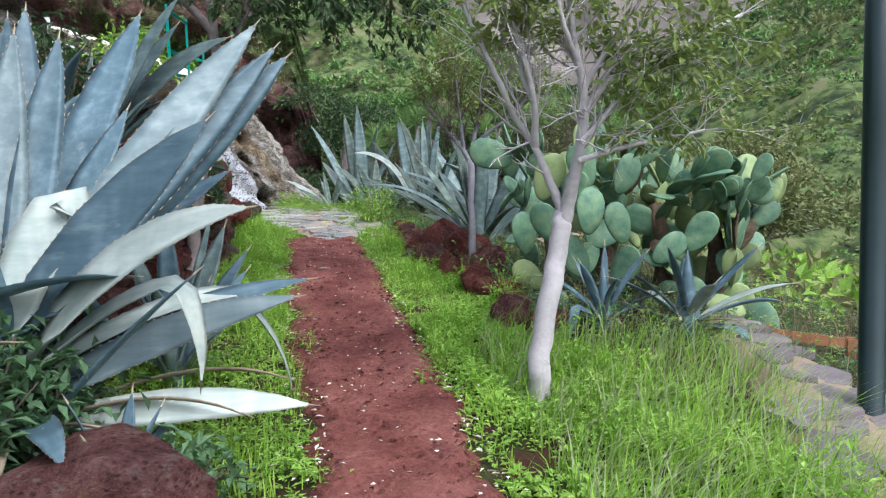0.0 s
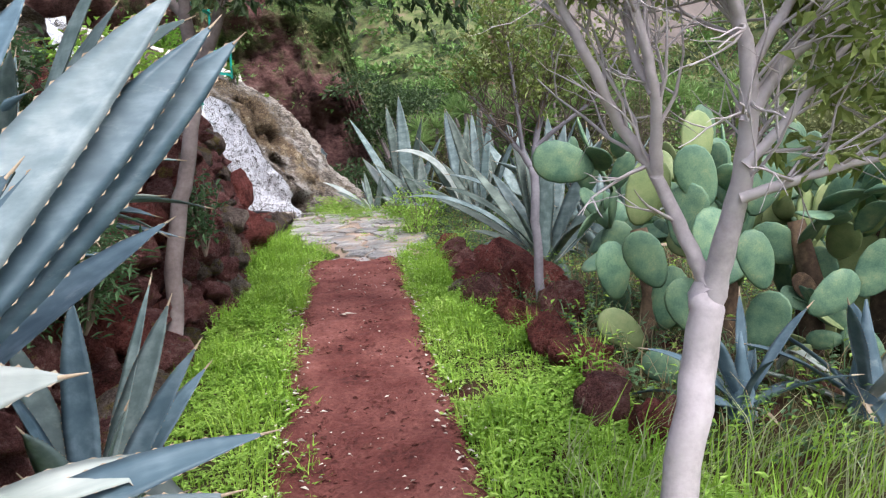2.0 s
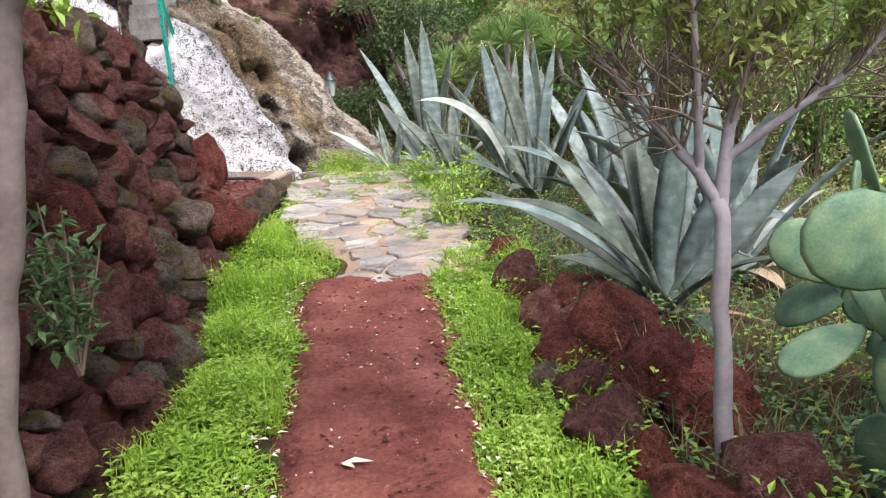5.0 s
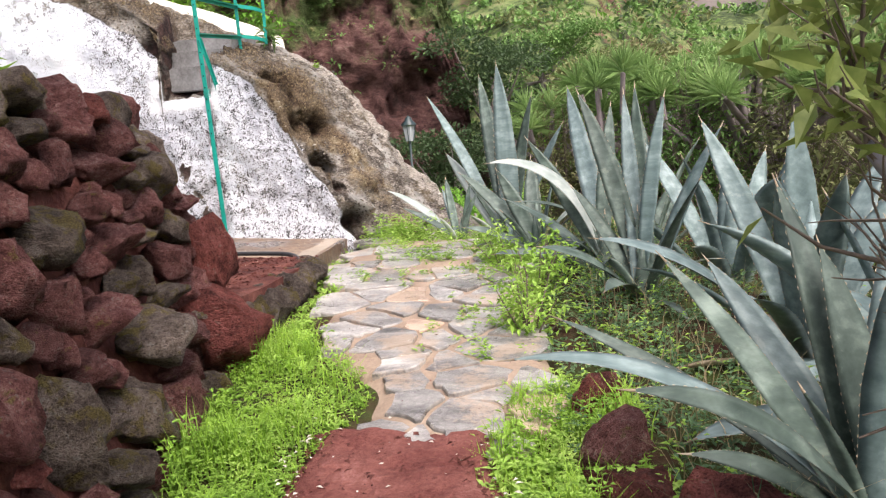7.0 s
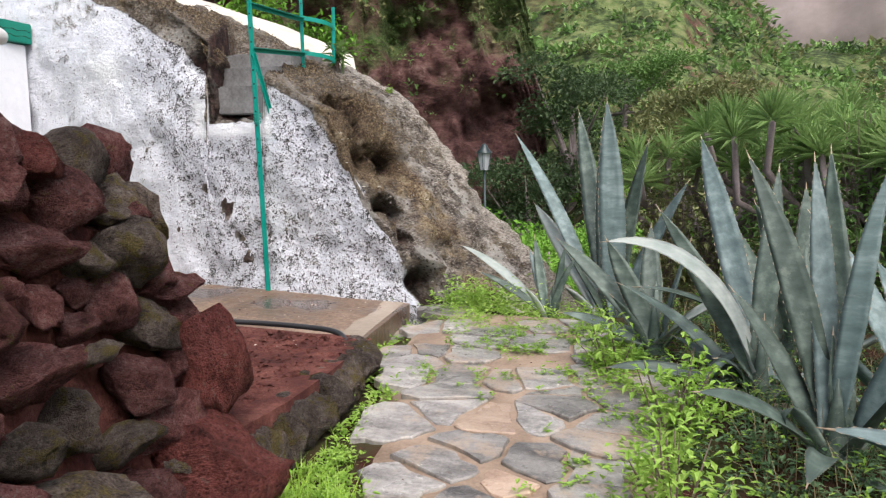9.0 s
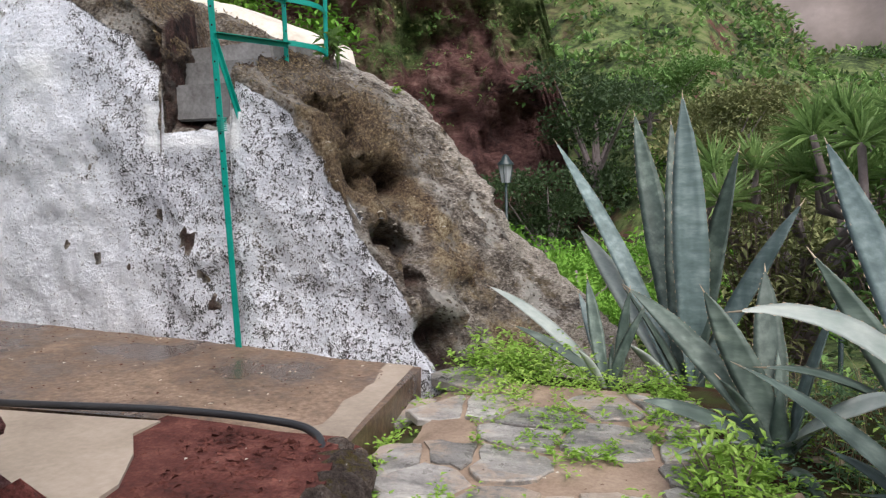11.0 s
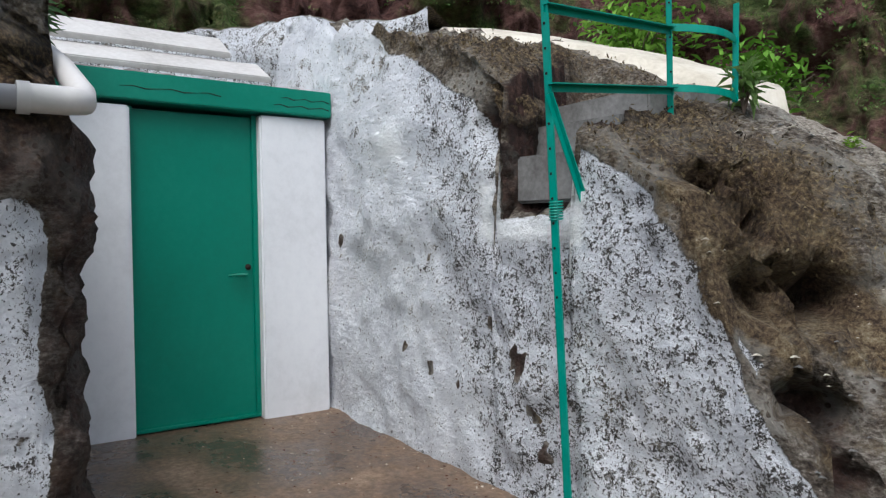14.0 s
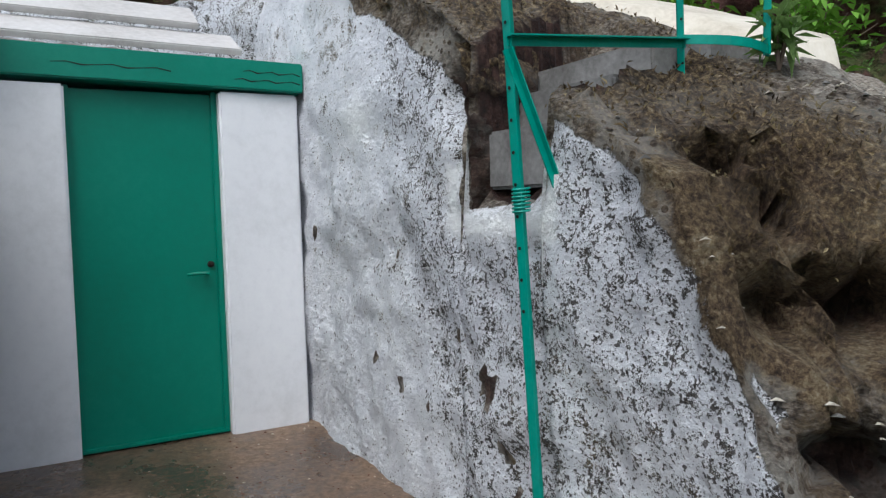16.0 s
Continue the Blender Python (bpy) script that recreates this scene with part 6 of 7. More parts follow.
# ---- prickly pear ----
def pad_data(seed, mat):
    """A flat obovate pad that stands on its narrow end, with areole bumps."""
    rng = random.Random(seed)
    n, m = 16, 5
    verts = []
    bow = rng.uniform(-0.06, 0.06)
    for k in range(m):
        u = -1 + 2 * k / (m - 1)
        sc = math.sqrt(max(0.0, 1 - (u * 0.93) ** 2)) ** 0.6
        for i in range(n):
            a = 2 * math.pi * i / n
            z = 0.5 - 0.5 * math.cos(a) * 1.0
            w = 0.33 * math.sin(a) * (0.72 + 0.42 * z)
            x, zz = w * sc, 0.5 + (z - 0.5) * sc
            verts.append((x * (1 + 0.05 * fbm(i, seed)), 0.045 * u + bow * math.cos((zz - 0.5) * 3) + 0.012 * fbm(x * 4, zz * 4, seed), zz))
    faces = [(k * n + i, k * n + (i + 1) % n, (k + 1) * n + (i + 1) % n, (k + 1) * n + i) for k in range(m - 1) for i in range(n)]
    faces += [tuple(range(n))[::-1], tuple(range((m - 1) * n, m * n))]
    return mesh_of("pad", verts, faces, mat)


def prickly_pear():
    rng = random.Random(5)
    pads = [pad_data(i, M_PEAR) for i in range(5)]
    pale = [pad_data(i + 9, M_PEAR_PALE) for i in range(3)]
    dead = [pad_data(i + 15, M_PEAR_DEAD) for i in range(2)]
    plant = new("prickly_pear", None)
    plant.matrix_basis = pose(1.1, 6.0, 0.1)
    tagged(plant, "large prickly pear cactus of flat green pads, some yellowing", "cactus")
    inv = plant.matrix_basis.inverted()
    count = 0

    def grow(m, size, depth):
        nonlocal count
        if count > 285:
            return
        top = m @ Vector((0, 0, size))
        if top.z > lerp(1.36, 1.05, sstep(1.2, 2.0, top.x)) or top.x < 0.52 or top.x > 2.5 or top.y < 5.3:
            return
        r = rng.random()
        me = rng.choice(dead) if r < 0.06 and top.x > 1.3 else rng.choice(pale) if r < 0.42 and top.x > 1.0 else rng.choice(pads)
        part("pad", me, plant, inv @ m @ Matrix.Diagonal((size, size, size, 1)))
        count += 1
        if depth <= 0:
            return
        for _ in range(rng.choice((1, 2, 2, 3))):
            side = rng.uniform(-0.6, 0.6)
            j = m @ Matrix.Translation((side * size * 0.42, 0, size * (0.95 - 0.3 * abs(side)))) @ pose(0, 0, 0, rng.uniform(-28, 28), side * 75 + rng.uniform(-15, 15), rng.uniform(-70, 70))
            grow(j, size * rng.uniform(0.78, 1.02), depth - 1)

    for i in range(64):
        x, y = rng.uniform(0.78, 2.2), rng.uniform(5.45, 6.6)
        z = land(x, y)[0] - 0.02
        grow(pose(x, y, z, rng.uniform(-22, 12), rng.uniform(-20, 20), rng.uniform(-75, 75)), rng.uniform(0.27, 0.36), 4)
    # the pads that lean out over the border stones
    for x, y, z, s, ry, rz, rx in ((0.72, 5.75, 0.22, 0.24, -50, 10, -10), (0.62, 5.8, 0.42, 0.27, -8, 25, 0), (0.70, 5.75, 0.75, 0.3, 20, 10, 5), (0.55, 5.9, 1.0, 0.3, -75, 10, 8), (0.86, 5.6, 0.66, 0.27, 12, -20, 0), (0.95, 5.55, 0.3, 0.28, -30, 15, 0), (0.85, 5.45, 0.15, 0.2, -65, 0, -20), (1.3, 5.45, 0.4, 0.24, 55, 10, 0), (1.5, 5.5, 0.45, 0.26, 35, -15, 0), (1.15, 5.45, 0.5, 0.25, -20, 20, 0), (0.95, 5.7, 0.95, 0.27, 5, 30, 0), (1.25, 5.75, 0.9, 0.27, 20, 0, 0), (0.78, 5.6, 0.5, 0.26, -25, -10, 4), (0.95, 5.5, 0.55, 0.28, 8, 15, -6), (1.1, 5.5, 0.25, 0.26, 25, -25, 0), (0.8, 5.7, 0.3, 0.28, 10, 20, 0), (0.98, 5.6, 0.82, 0.27, -20, 5, 5), (1.12, 5.55, 0.78, 0.26, 30, 25, 0)):
        part("pad", rng.choice(pads + pale[:1]), plant, inv @ pose(x + 0.13, y, z + 0.04, rx, ry, rz) @ Matrix.Diagonal((s, s, s, 1)))
    b = Build()
    for k in range(4):
        x, y = 0.9 + 0.35 * k, 6.0 + 0.1 * (k % 2)
        b.tube([(x, y, land(x, y)[0] - 0.05), (x + 0.03, y, 0.45), (x - 0.02, y + 0.05, 0.75)], [0.07, 0.055, 0.04], 8)
    part("stem", b.data("stem", [M_PEAR_DEAD], True), plant, inv, "woody brown stem")


prickly_pear()


# ---- trees ----
def tree(name, base, limbs, label, bark, leafmat, leaf_n, leaf_len, seed, twig_n, twig_len, region=None, droop=0.0, category="tree"):
    """Main limbs by hand (points, start and end radius), twigs and leaves grown from them."""
    rng = random.Random(seed)
    root = new(name, None)
    root.matrix_basis = pose(*base)
    tagged(root, label, category)
    inv = Vector(base)
    wood, twigs, leaves = Build(), Build(), Build()
    starts = []
    for pts, r0, r1, bushy in limbs:
        P = [Vector(p) - inv for p in pts]
        fine = []
        n = 5 * (len(P) - 1) + 1
        for i in range(n):
            t = i / (n - 1) * (len(P) - 1)
            k = min(int(t), len(P) - 2)
            a, b_, c, d = P[max(k - 1, 0)], P[k], P[k + 1], P[min(k + 2, len(P) - 1)]
            f = t - k
            fine.append(0.5 * (2 * b_ + (c - a) * f + (2 * a - 5 * b_ + 4 * c - d) * f * f + (3 * b_ - a - 3 * c + d) * f ** 3) + shaky(rng, r1 * 0.18))
        radii = [lerp(r0, r1, i / (n - 1)) * (1 + 0.07 * fbm(i * 0.7, seed)) for i in range(n)]
        wood.tube(fine, radii, 12 if r0 > 0.03 else 8)
        if bushy:
            for i in range(n):
                if i / n > 0.25:
                    d = (fine[min(i + 1, n - 1)] - fine[max(i - 1, 0)]).normalized()
                    starts += [(fine[i], d, radii[i])] * bushy
    tips = []

    def twig(p, d, length, r, depth):
        pts = [p]
        for k in range(4):
            d = (d + shaky(rng, 0.16) + Vector((0, 0, 0.06 - droop))).normalized()
            pts.append(pts[-1] + d * length / 4)
        if name == "young_tree" and base[1] > 5 and any(q.y + inv.y < 6.0 or q.x + inv.x < -0.02 for q in pts):
            return
        twigs.tube(pts, [r * (1 - 0.75 * k / 4) for k in range(5)], 4, cap=False)
        for q in pts[1:]:
            tips.append((q, d))
        if depth:
            for _ in range(rng.choice((1, 2, 2))):
                k = rng.choice((1, 2, 3))
                twig(pts[k], (d + shaky(rng, 0.55)).normalized(), length * rng.uniform(0.5, 0.75), r * 0.6, depth - 1)

    for _ in range(twig_n):
        if starts:
            p, d, r = rng.choice(starts)
            twig(p, (d * 0.7 + shaky(rng, 0.5) + Vector((0, 0, 0.25))).normalized(), twig_len * rng.uniform(0.6, 1.2), min(r * 0.4, 0.0055), 2)
    for _ in range(leaf_n):
        if tips:
            p, d = rng.choice(tips)
            if region and not region(p + inv):
                continue
            leaves.leaf(p + shaky(rng, 0.012), (d + shaky(rng, 0.7) - Vector((0, 0, 0.35 + droop))), Vector((0, 0, 1)) + shaky(rng, 0.5), leaf_len * rng.uniform(0.6, 1.25), leaf_len * rng.uniform(0.4, 0.6))
    part("trunk", wood.data("trunk", [bark], True), root)
    part("twigs", twigs.data("twigs", [M_TWIG if bark is not M_BARK else bark], True), root)["kind"] = "stuff"
    part("foliage", leaves.data("foliage", [leafmat]), root)["kind"] = "stuff"
    return root


g = land(0.7, 4.13)[0]
tree("young_tree", (0.7, 4.16, g - 0.03), [
    ([(0.698, 4.16, g - 0.05), (0.715, 4.17, 0.15), (0.755, 4.2, 0.42), (0.815, 4.23, 0.70), (0.832, 4.235, 0.76)], 0.047, 0.037, 0),
    ([(0.822, 4.23, 0.72), (0.85, 4.2, 0.85), (0.875, 4.17, 0.965), (0.89, 4.13, 1.1), (0.885, 4.1, 1.26), (0.85, 4.08, 1.42), (0.83, 4.08, 1.8)], 0.031, 0.01, 2),
    ([(0.825, 4.23, 0.73), (0.795, 4.235, 0.82), (0.757, 4.24, 0.91), (0.712, 4.24, 1.02), (0.635, 4.22, 1.14), (0.563, 4.14, 1.285), (0.5, 4.12, 1.42), (0.42, 4.12, 1.6)], 0.0215, 0.008, 1),
    ([(0.712, 4.24, 1.02), (0.71, 4.2, 1.1), (0.7, 4.14, 1.22), (0.665, 4.1, 1.36), (0.62, 4.08, 1.55)], 0.017, 0.008, 2),
    ([(0.7, 4.15, 1.2), (0.655, 4.16, 1.32), (0.665, 4.18, 1.5)], 0.012, 0.006, 2),
    ([(0.875, 4.15, 0.96), (0.96, 4.14, 0.985), (1.1, 4.14, 1.02), (1.36, 4.18, 1.065)], 0.014, 0.006, 3),
    ([(0.88, 4.13, 1.03), (0.95, 4.12, 1.1), (1.03, 4.12, 1.2), (1.12, 4.12, 1.3)], 0.014, 0.006, 3),
    ([(0.885, 4.12, 1.12), (0.95, 4.12, 1.22), (1.03, 4.13, 1.285), (1.25, 4.16, 1.38), (1.5, 4.18, 1.5)], 0.018, 0.007, 3),
    ([(0.885, 4.11, 1.22), (0.97, 4.08, 1.36), (1.1, 4.06, 1.55)], 0.014, 0.006, 3),
    ([(0.87, 4.09, 1.32), (0.81, 4.02, 1.45), (0.76, 3.98, 1.65)], 0.013, 0.006, 2),
], "slender young tree with pale smooth bark and sparse small leaves", M_BARK, M_FIGLEAF, 4600, 0.046, 3, 135, 0.32, lambda p: p.z > 0.98 and (p.x > 0.95 or p.z > 1.42), 0.05)

tree("young_tree", (0.405, 6.42, 0.27), [
    ([(0.405, 6.42, 0.2), (0.40, 6.44, 0.7), (0.40, 6.48, 1.07)], 0.028, 0.022, 0),
    ([(0.40, 6.48, 1.05), (0.33, 6.50, 1.17), (0.2, 6.52, 1.33), (0.07, 6.52, 1.5)], 0.02, 0.007, 3),
    ([(0.40, 6.48, 1.05), (0.43, 6.52, 1.25), (0.5, 6.54, 1.5), (0.55, 6.57, 1.8)], 0.022, 0.008, 3),
    ([(0.42, 6.50, 1.18), (0.55, 6.47, 1.28), (0.72, 6.47, 1.4), (0.85, 6.42, 1.6)], 0.015, 0.006, 3),
    ([(0.35, 6.50, 1.15), (0.33, 6.42, 1.4), (0.3, 6.37, 1.75)], 0.014, 0.006, 3),
], "small bushy tree with grey trunk and dense fine twigs", M_BARK_GREY, M_FIGLEAF, 4300, 0.038, 8, 150, 0.30, lambda p: p.z > 1.43 + 0.1 * math.sin(9 * p.x))

g0 = 0.45
tree("dark_leaved_tree", (-1.38, 5.9, g0), [
    ([(-1.4, 5.9, g0 - 0.1), (-1.34, 5.9, 0.9), (-1.25, 5.9, 1.2), (-1.17, 5.9, 1.6), (-1.2, 5.9, 1.95), (-1.25, 6.0, 2.5)], 0.045, 0.026, 0),
    ([(-1.17, 5.9, 1.62), (-1.02, 5.88, 1.85), (-0.9, 5.85, 2.2), (-0.7, 5.8, 2.5)], 0.035, 0.012, 3),
    ([(-1.2, 5.9, 1.9), (-1.45, 5.85, 2.2), (-1.7, 5.8, 2.5)], 0.028, 0.012, 3),
    ([(-0.98, 5.86, 1.95), (-0.7, 5.9, 2.12), (-0.4, 6.0, 2.2), (-0.15, 6.0, 2.2)], 0.02, 0.008, 3),
    ([(-1.2, 5.95, 2.1), (-1.0, 6.3, 2.35), (-0.7, 6.6, 2.4)], 0.022, 0.01, 3),
    ([(-1.25, 6.0, 2.4), (-1.2, 5.5, 2.5), (-1.1, 5.1, 2.45)], 0.02, 0.01, 3),
], "tree with dark evergreen crown overhanging the stone wall", M_BARK_DARK, M_DARKLEAF, 7000, 0.06, 12, 130, 0.42, lambda p: p.z > 1.78, 0.16)


def clump(b, p, r, n, rng, slot=0, leaf=0.5):
    """A ragged bush of leaf-shaped sprays, open at its edge."""
    for _ in range(n):
        q = shaky(rng).normalized()
        q.z = abs(q.z) * 0.9 - 0.1
        k = rng.random() ** 0.4
        b.leaf(p + Vector((q.x * r * k, q.y * r * k, q.z * r * 0.8 * k)), q + shaky(rng, 0.6), Vector((0, 0, 1)) + shaky(rng, 0.4), r * leaf * rng.uniform(0.5, 1.2), r * leaf * rng.uniform(0.35, 0.7), slot, 0.1)


# ---- low plants ----
def herb(b, p, h, rng, n=10, slot=0, leaf=0.04):
    for _ in range(n):
        a = rng.uniform(0, 6.28)
        t = rng.random()
        q = p + Vector((math.cos(a), math.sin(a), 0)) * h * 0.4 * rng.random() + Vector((0, 0, h * t))
        b.leaf(q, Vector((math.cos(a), math.sin(a), rng.uniform(-0.1, 0.8))), Vector((0, 0, 1)), leaf * rng.uniform(0.6, 1.4), leaf * rng.uniform(0.35, 0.65), slot)


def verge():
    """Grass and weeds along both sides of the path, thinner onto the soil."""
    rng = random.Random(21)
    b = Build()

    def cover(x, y, dense, leafy_share):
        z = land(x, y)[0]
        p = Vector((x, y, z - 0.005))
        tuft = max(0.3, 0.62 + 1.3 * fbm(x * 2.4, y * 2.4, 3)) * dense
        if rng.random() > leafy_share:
            for _ in range(3):
                h = rng.uniform(0.06, 0.19) * tuft
                b.blade(p + Vector((rng.uniform(-.03, .03), rng.uniform(-.03, .03), 0)), Vector((rng.gauss(0, 0.4), rng.gauss(0, 0.4), 0)) * h, h, rng.uniform(0.003, 0.007), 0)
        else:
            big = rng.uniform(0.6, 1.5) * (1.25 if fbm(x * 1.1, y * 1.1, 12) > 0.1 else 0.9)
            herb(b, p, rng.uniform(0.05, 0.15) * tuft, rng, 9, 1, 0.022 * big)

    for _ in range(12500):
        y = 1.6 + 8.0 * rng.random() ** 1.0
        lx, wx = float(np.interp(y, *PATH_L)), float(np.interp(y, *WALL_X))
        f = rng.random() ** 0.8
        x = lx + 0.09 - f * (lx + 0.09 - wx - 0.02)
        if y > 8.3 and x > float(np.interp(y, *FLAG_L)) + 0.03:
            continue
        if fbm(x * 2.6, y * 2.6, 6) < -0.3 - 0.5 * f:
            continue
        cover(x, y, 1.0 if f > 0.15 else 0.4, 0.66)
    for _ in range(12000):
        y = 1.8 + 6.9 * rng.random()
        rx = float(np.interp(y, *PATH_R))
        sx = float(np.interp(y, *STONE_X)) if y > 4.9 else lerp(1.55, 0.85, sstep(3.6, 4.9, y))
        f = rng.random() ** 0.85
        x = rx - 0.08 + f * (sx - rx + 0.13)
        if fbm(x * 2.6, y * 2.6, 6) < -0.3 - 0.5 * f:
            continue
        cover(x, y, 1.0 if f > 0.12 else 0.4, 0.62)
    # white petals and bleached leaves caught along the edges of the path
    for _ in range(520):
        y = rng.uniform(1.9, 8.4)
        edge, out = (PATH_L, -1) if rng.random() < 0.5 else (PATH_R, 1)
        x = float(np.interp(y, *edge)) + out * rng.gauss(0.02, 0.06)
        b.leaf(Vector((x, y, land(x, y)[0] + rng.uniform(0.035, 0.06))), Vector((rng.gauss(0, 1), rng.gauss(0, 1), 0.1)), Vector((0, 0, 1)) + shaky(rng, 0.2), rng.uniform(0.012, 0.04), rng.uniform(0.008, 0.018), 3)
    # tall feathery grass below the young tree
    for _ in range(5200):
        y, x = rng.uniform(2.0, 4.9), 0
        x = rng.uniform(float(np.interp(y, *PATH_R)) + 0.25, 1.75)
        if x > 1.5 + 0.05 * (y - 3) and y < 3.2:
            continue
        z = land(x, y)[0]
        h = rng.uniform(0.08, 0.24)
        lean = Vector((rng.gauss(0.55, 0.5), rng.gauss(-0.1, 0.5), 0)) * h
        b.blade(Vector((x, y, z)), lean, h, rng.uniform(0.003, 0.006), 0 if rng.random() < 0.6 else 2)
    ob = new("grass_verge", b.data("grass_verge", [M_GRASS, M_WEED, M_SEED, M_TARP]))
    tagged(ob, "bright green grass and low weeds along the path", "grass", kind="stuff")
    # weeds in the joints of the flagstones and at the foot of the rock
    b = Build()
    rng = random.Random(22)
    for _ in range(520):
        y = rng.uniform(9.0, 12.0)
        rx = float(np.interp(y, *FLAG_R))
        x = rx - abs(rng.gauss(0, 0.22))
        if fbm(x * 2.2, y * 2.2, 5) > -0.12:
            herb(b, Vector((x, y, land(x, y)[0] + 0.03)), rng.uniform(0.02, 0.07), rng, 9, 0, 0.03)
    for _ in range(420):
        x, y = rng.uniform(-2.3, -1.05), rng.gauss(11.05, 0.35)
        if fbm(x * 3, y * 3, 2) > -0.02:
            herb(b, Vector((x, y, land(x, y)[0] + 0.04)), rng.uniform(0.02, 0.07), rng, 8, 0, 0.028)
    for _ in range(420):
        x, y = rng.uniform(-2.85, -1.4), rng.uniform(11.55, 12.3)
        if fbm(x * 2, y * 2, 9) > -0.1:
            herb(b, Vector((x, y, land(x, y)[0])), rng.uniform(0.04, 0.13), rng, 9, 0, 0.03)
    for _ in range(200):
        f = rng.random()
        y = lerp(8.9, 11.5, f)
        x = float(np.interp(y, *FLAG_L)) - 0.02 + rng.gauss(0, 0.05)
        herb(b, Vector((x, y, land(x, y)[0])), rng.uniform(0.03, 0.08), rng, 8, 0, 0.03)
    for _ in range(420):
        y = rng.uniform(8.2, 11.4)
        x = float(np.interp(y, *FLAG_R)) - 0.03 + 0.75 * rng.random() ** 1.3
        herb(b, Vector((x, y, land(x, y)[0])), rng.uniform(0.03, 0.13), rng, 9, 0 if rng.random() < 0.4 else 1, 0.03)
    for _ in range(150):
        x, y = rng.gauss(-2.35, 0.2), rng.gauss(12.25, 0.18)
        herb(b, Vector((x, y, land(x, y)[0])), rng.uniform(0.1, 0.28), rng, 12, 0, 0.042)
    tagged(new("weeds", b.data("weeds", [M_WEED, M_FERN])), "leafy weeds growing between flagstones and rock", "weeds", kind="stuff")


verge()


def undergrowth():
    """Tangled straw, weeds and low leaves under the agaves and down the slope."""
    rng = random.Random(91)
    b = Build()
    for _ in range(9000):
        y = rng.uniform(4.8, 13.5)
        edge = float(np.interp(y, *STONE_X)) if y < 8.6 else float(np.interp(y, *FLAG_R)) + 0.12
        x = edge + 0.12 + rng.random() ** 1.4 * 3.2
        z = land(x, y)[0]
        p = Vector((x, y, z - 0.01))
        if rng.random() < 0.62:
            h = rng.uniform(0.08, 0.28)
            b.blade(p, Vector((rng.gauss(0, 0.7), rng.gauss(0, 0.7), 0)) * h, h, rng.uniform(0.003, 0.006), 0 if rng.random() < 0.62 else 4)
        else:
            herb(b, p, rng.uniform(0.05, 0.2), rng, 7, 4 if rng.random() < 0.72 else 2, 0.035)
    for _ in range(5000):
        a, r = radians(rng.uniform(-95, 5)), 3 + 22 * rng.random() ** 0.8
        x, y = 0.6 - r * math.sin(a), 4.5 + r * math.cos(a)
        if x < 2.4:
            continue
        z = land(x, y)[0]
        s = rng.uniform(0.1, 0.35) * (0.6 + r / 14)
        clump(b, Vector((x, y, z)), s, 8, rng, rng.choice((1, 2, 3, 3)), 0.6)
    tagged(new("undergrowth", b.data("undergrowth", [M_STRAW, M_GRASS, M_WEED, M_SHRUB_OLIVE, M_FERN])), "tangle of dry straw and green weeds under the agaves", "undergrowth", kind="stuff")


def bush(name, at_, r, h, n, mat, leaf, label, seed, category="bush", feather=False):
    rng = random.Random(seed)
    b = Build()
    at_ = Vector(at_)
    root = new(name, None)
    root.matrix_basis = pose(*at_)
    tagged(root, label, category)
    stems = Build()
    for _ in range(max(6, n // 40)):
        a, e = rng.uniform(0, 6.28), rng.uniform(0.5, 1.0)
        d = Vector((math.cos(a) * r * (1.2 - e), math.sin(a) * r * (1.2 - e), h * e))
        pts = [Vector((0, 0, -0.03)), d * 0.5 + shaky(rng, 0.03 * r), d]
        stems.tube(pts, [0.007, 0.005, 0.002], 4, cap=False)
        for _ in range(n // max(6, n // 40)):
            t = rng.uniform(0.25, 1.0)
            p = d * t + shaky(rng, 0.14 * r)
            q = Vector((rng.gauss(0, 1), rng.gauss(0, 1), rng.gauss(0.1, 0.6)))
            b.leaf(p, q, Vector((0, 0, 1)), leaf * rng.uniform(0.6, 1.3), leaf * (0.22 if feather else 0.45) * rng.uniform(0.8, 1.2))
    part("stems", stems.data("stems", [M_TWIG]), root)["kind"] = "stuff"
    part("foliage", b.data("foliage", [mat]), root)["kind"] = "stuff"
    return root


bush("climber", (-1.32, 6.15, 0.75), 0.2, 0.45, 420, M_FERN, 0.05, "small-leaved shrub growing out of the stone wall", 41)
bush("fern_bush", (-1.42, 5.15, 0.55), 0.4, 0.5, 1300, M_FERN, 0.06, "feathery green shrub on the bank", 42, feather=True)
bush("fern_bush", (-1.9, 3.9, 0.6), 0.6, 1.0, 1500, M_FERN, 0.07, "feathery green shrub on the bank", 43, feather=True)
bush("fern_bush", (-1.6, 2.9, 0.4), 0.5, 0.5, 900, M_FERN, 0.06, "feathery green shrub on the bank", 44, feather=True)
bush("fern_bush", (-1.2, 4.9, 0.6), 0.3, 0.45, 1100, M_FERN, 0.06, "feathery green fronds hanging over the stones", 151, feather=True)
bush("bank_shrub", (-1.95, 5.4, 0.95), 0.5, 0.95, 1600, M_DARKLEAF, 0.07, "dark green shrub over the wall", 146)
bush("bank_shrub", (-2.5, 7.3, 1.65), 0.6, 0.5, 1400, M_WEED, 0.08, "bright green shrub on top of the wall", 147)
bush("leafy_weed", (-0.95, 3.25, 0.1), 0.35, 0.4, 700, M_FERN, 0.07, "green leafy weed at the base of the agave", 148)
bush("leafy_weed", (-0.42, 3.25, -0.1), 0.3, 0.25, 450, M_FERN, 0.06, "green leafy weed beside the boulder", 149)
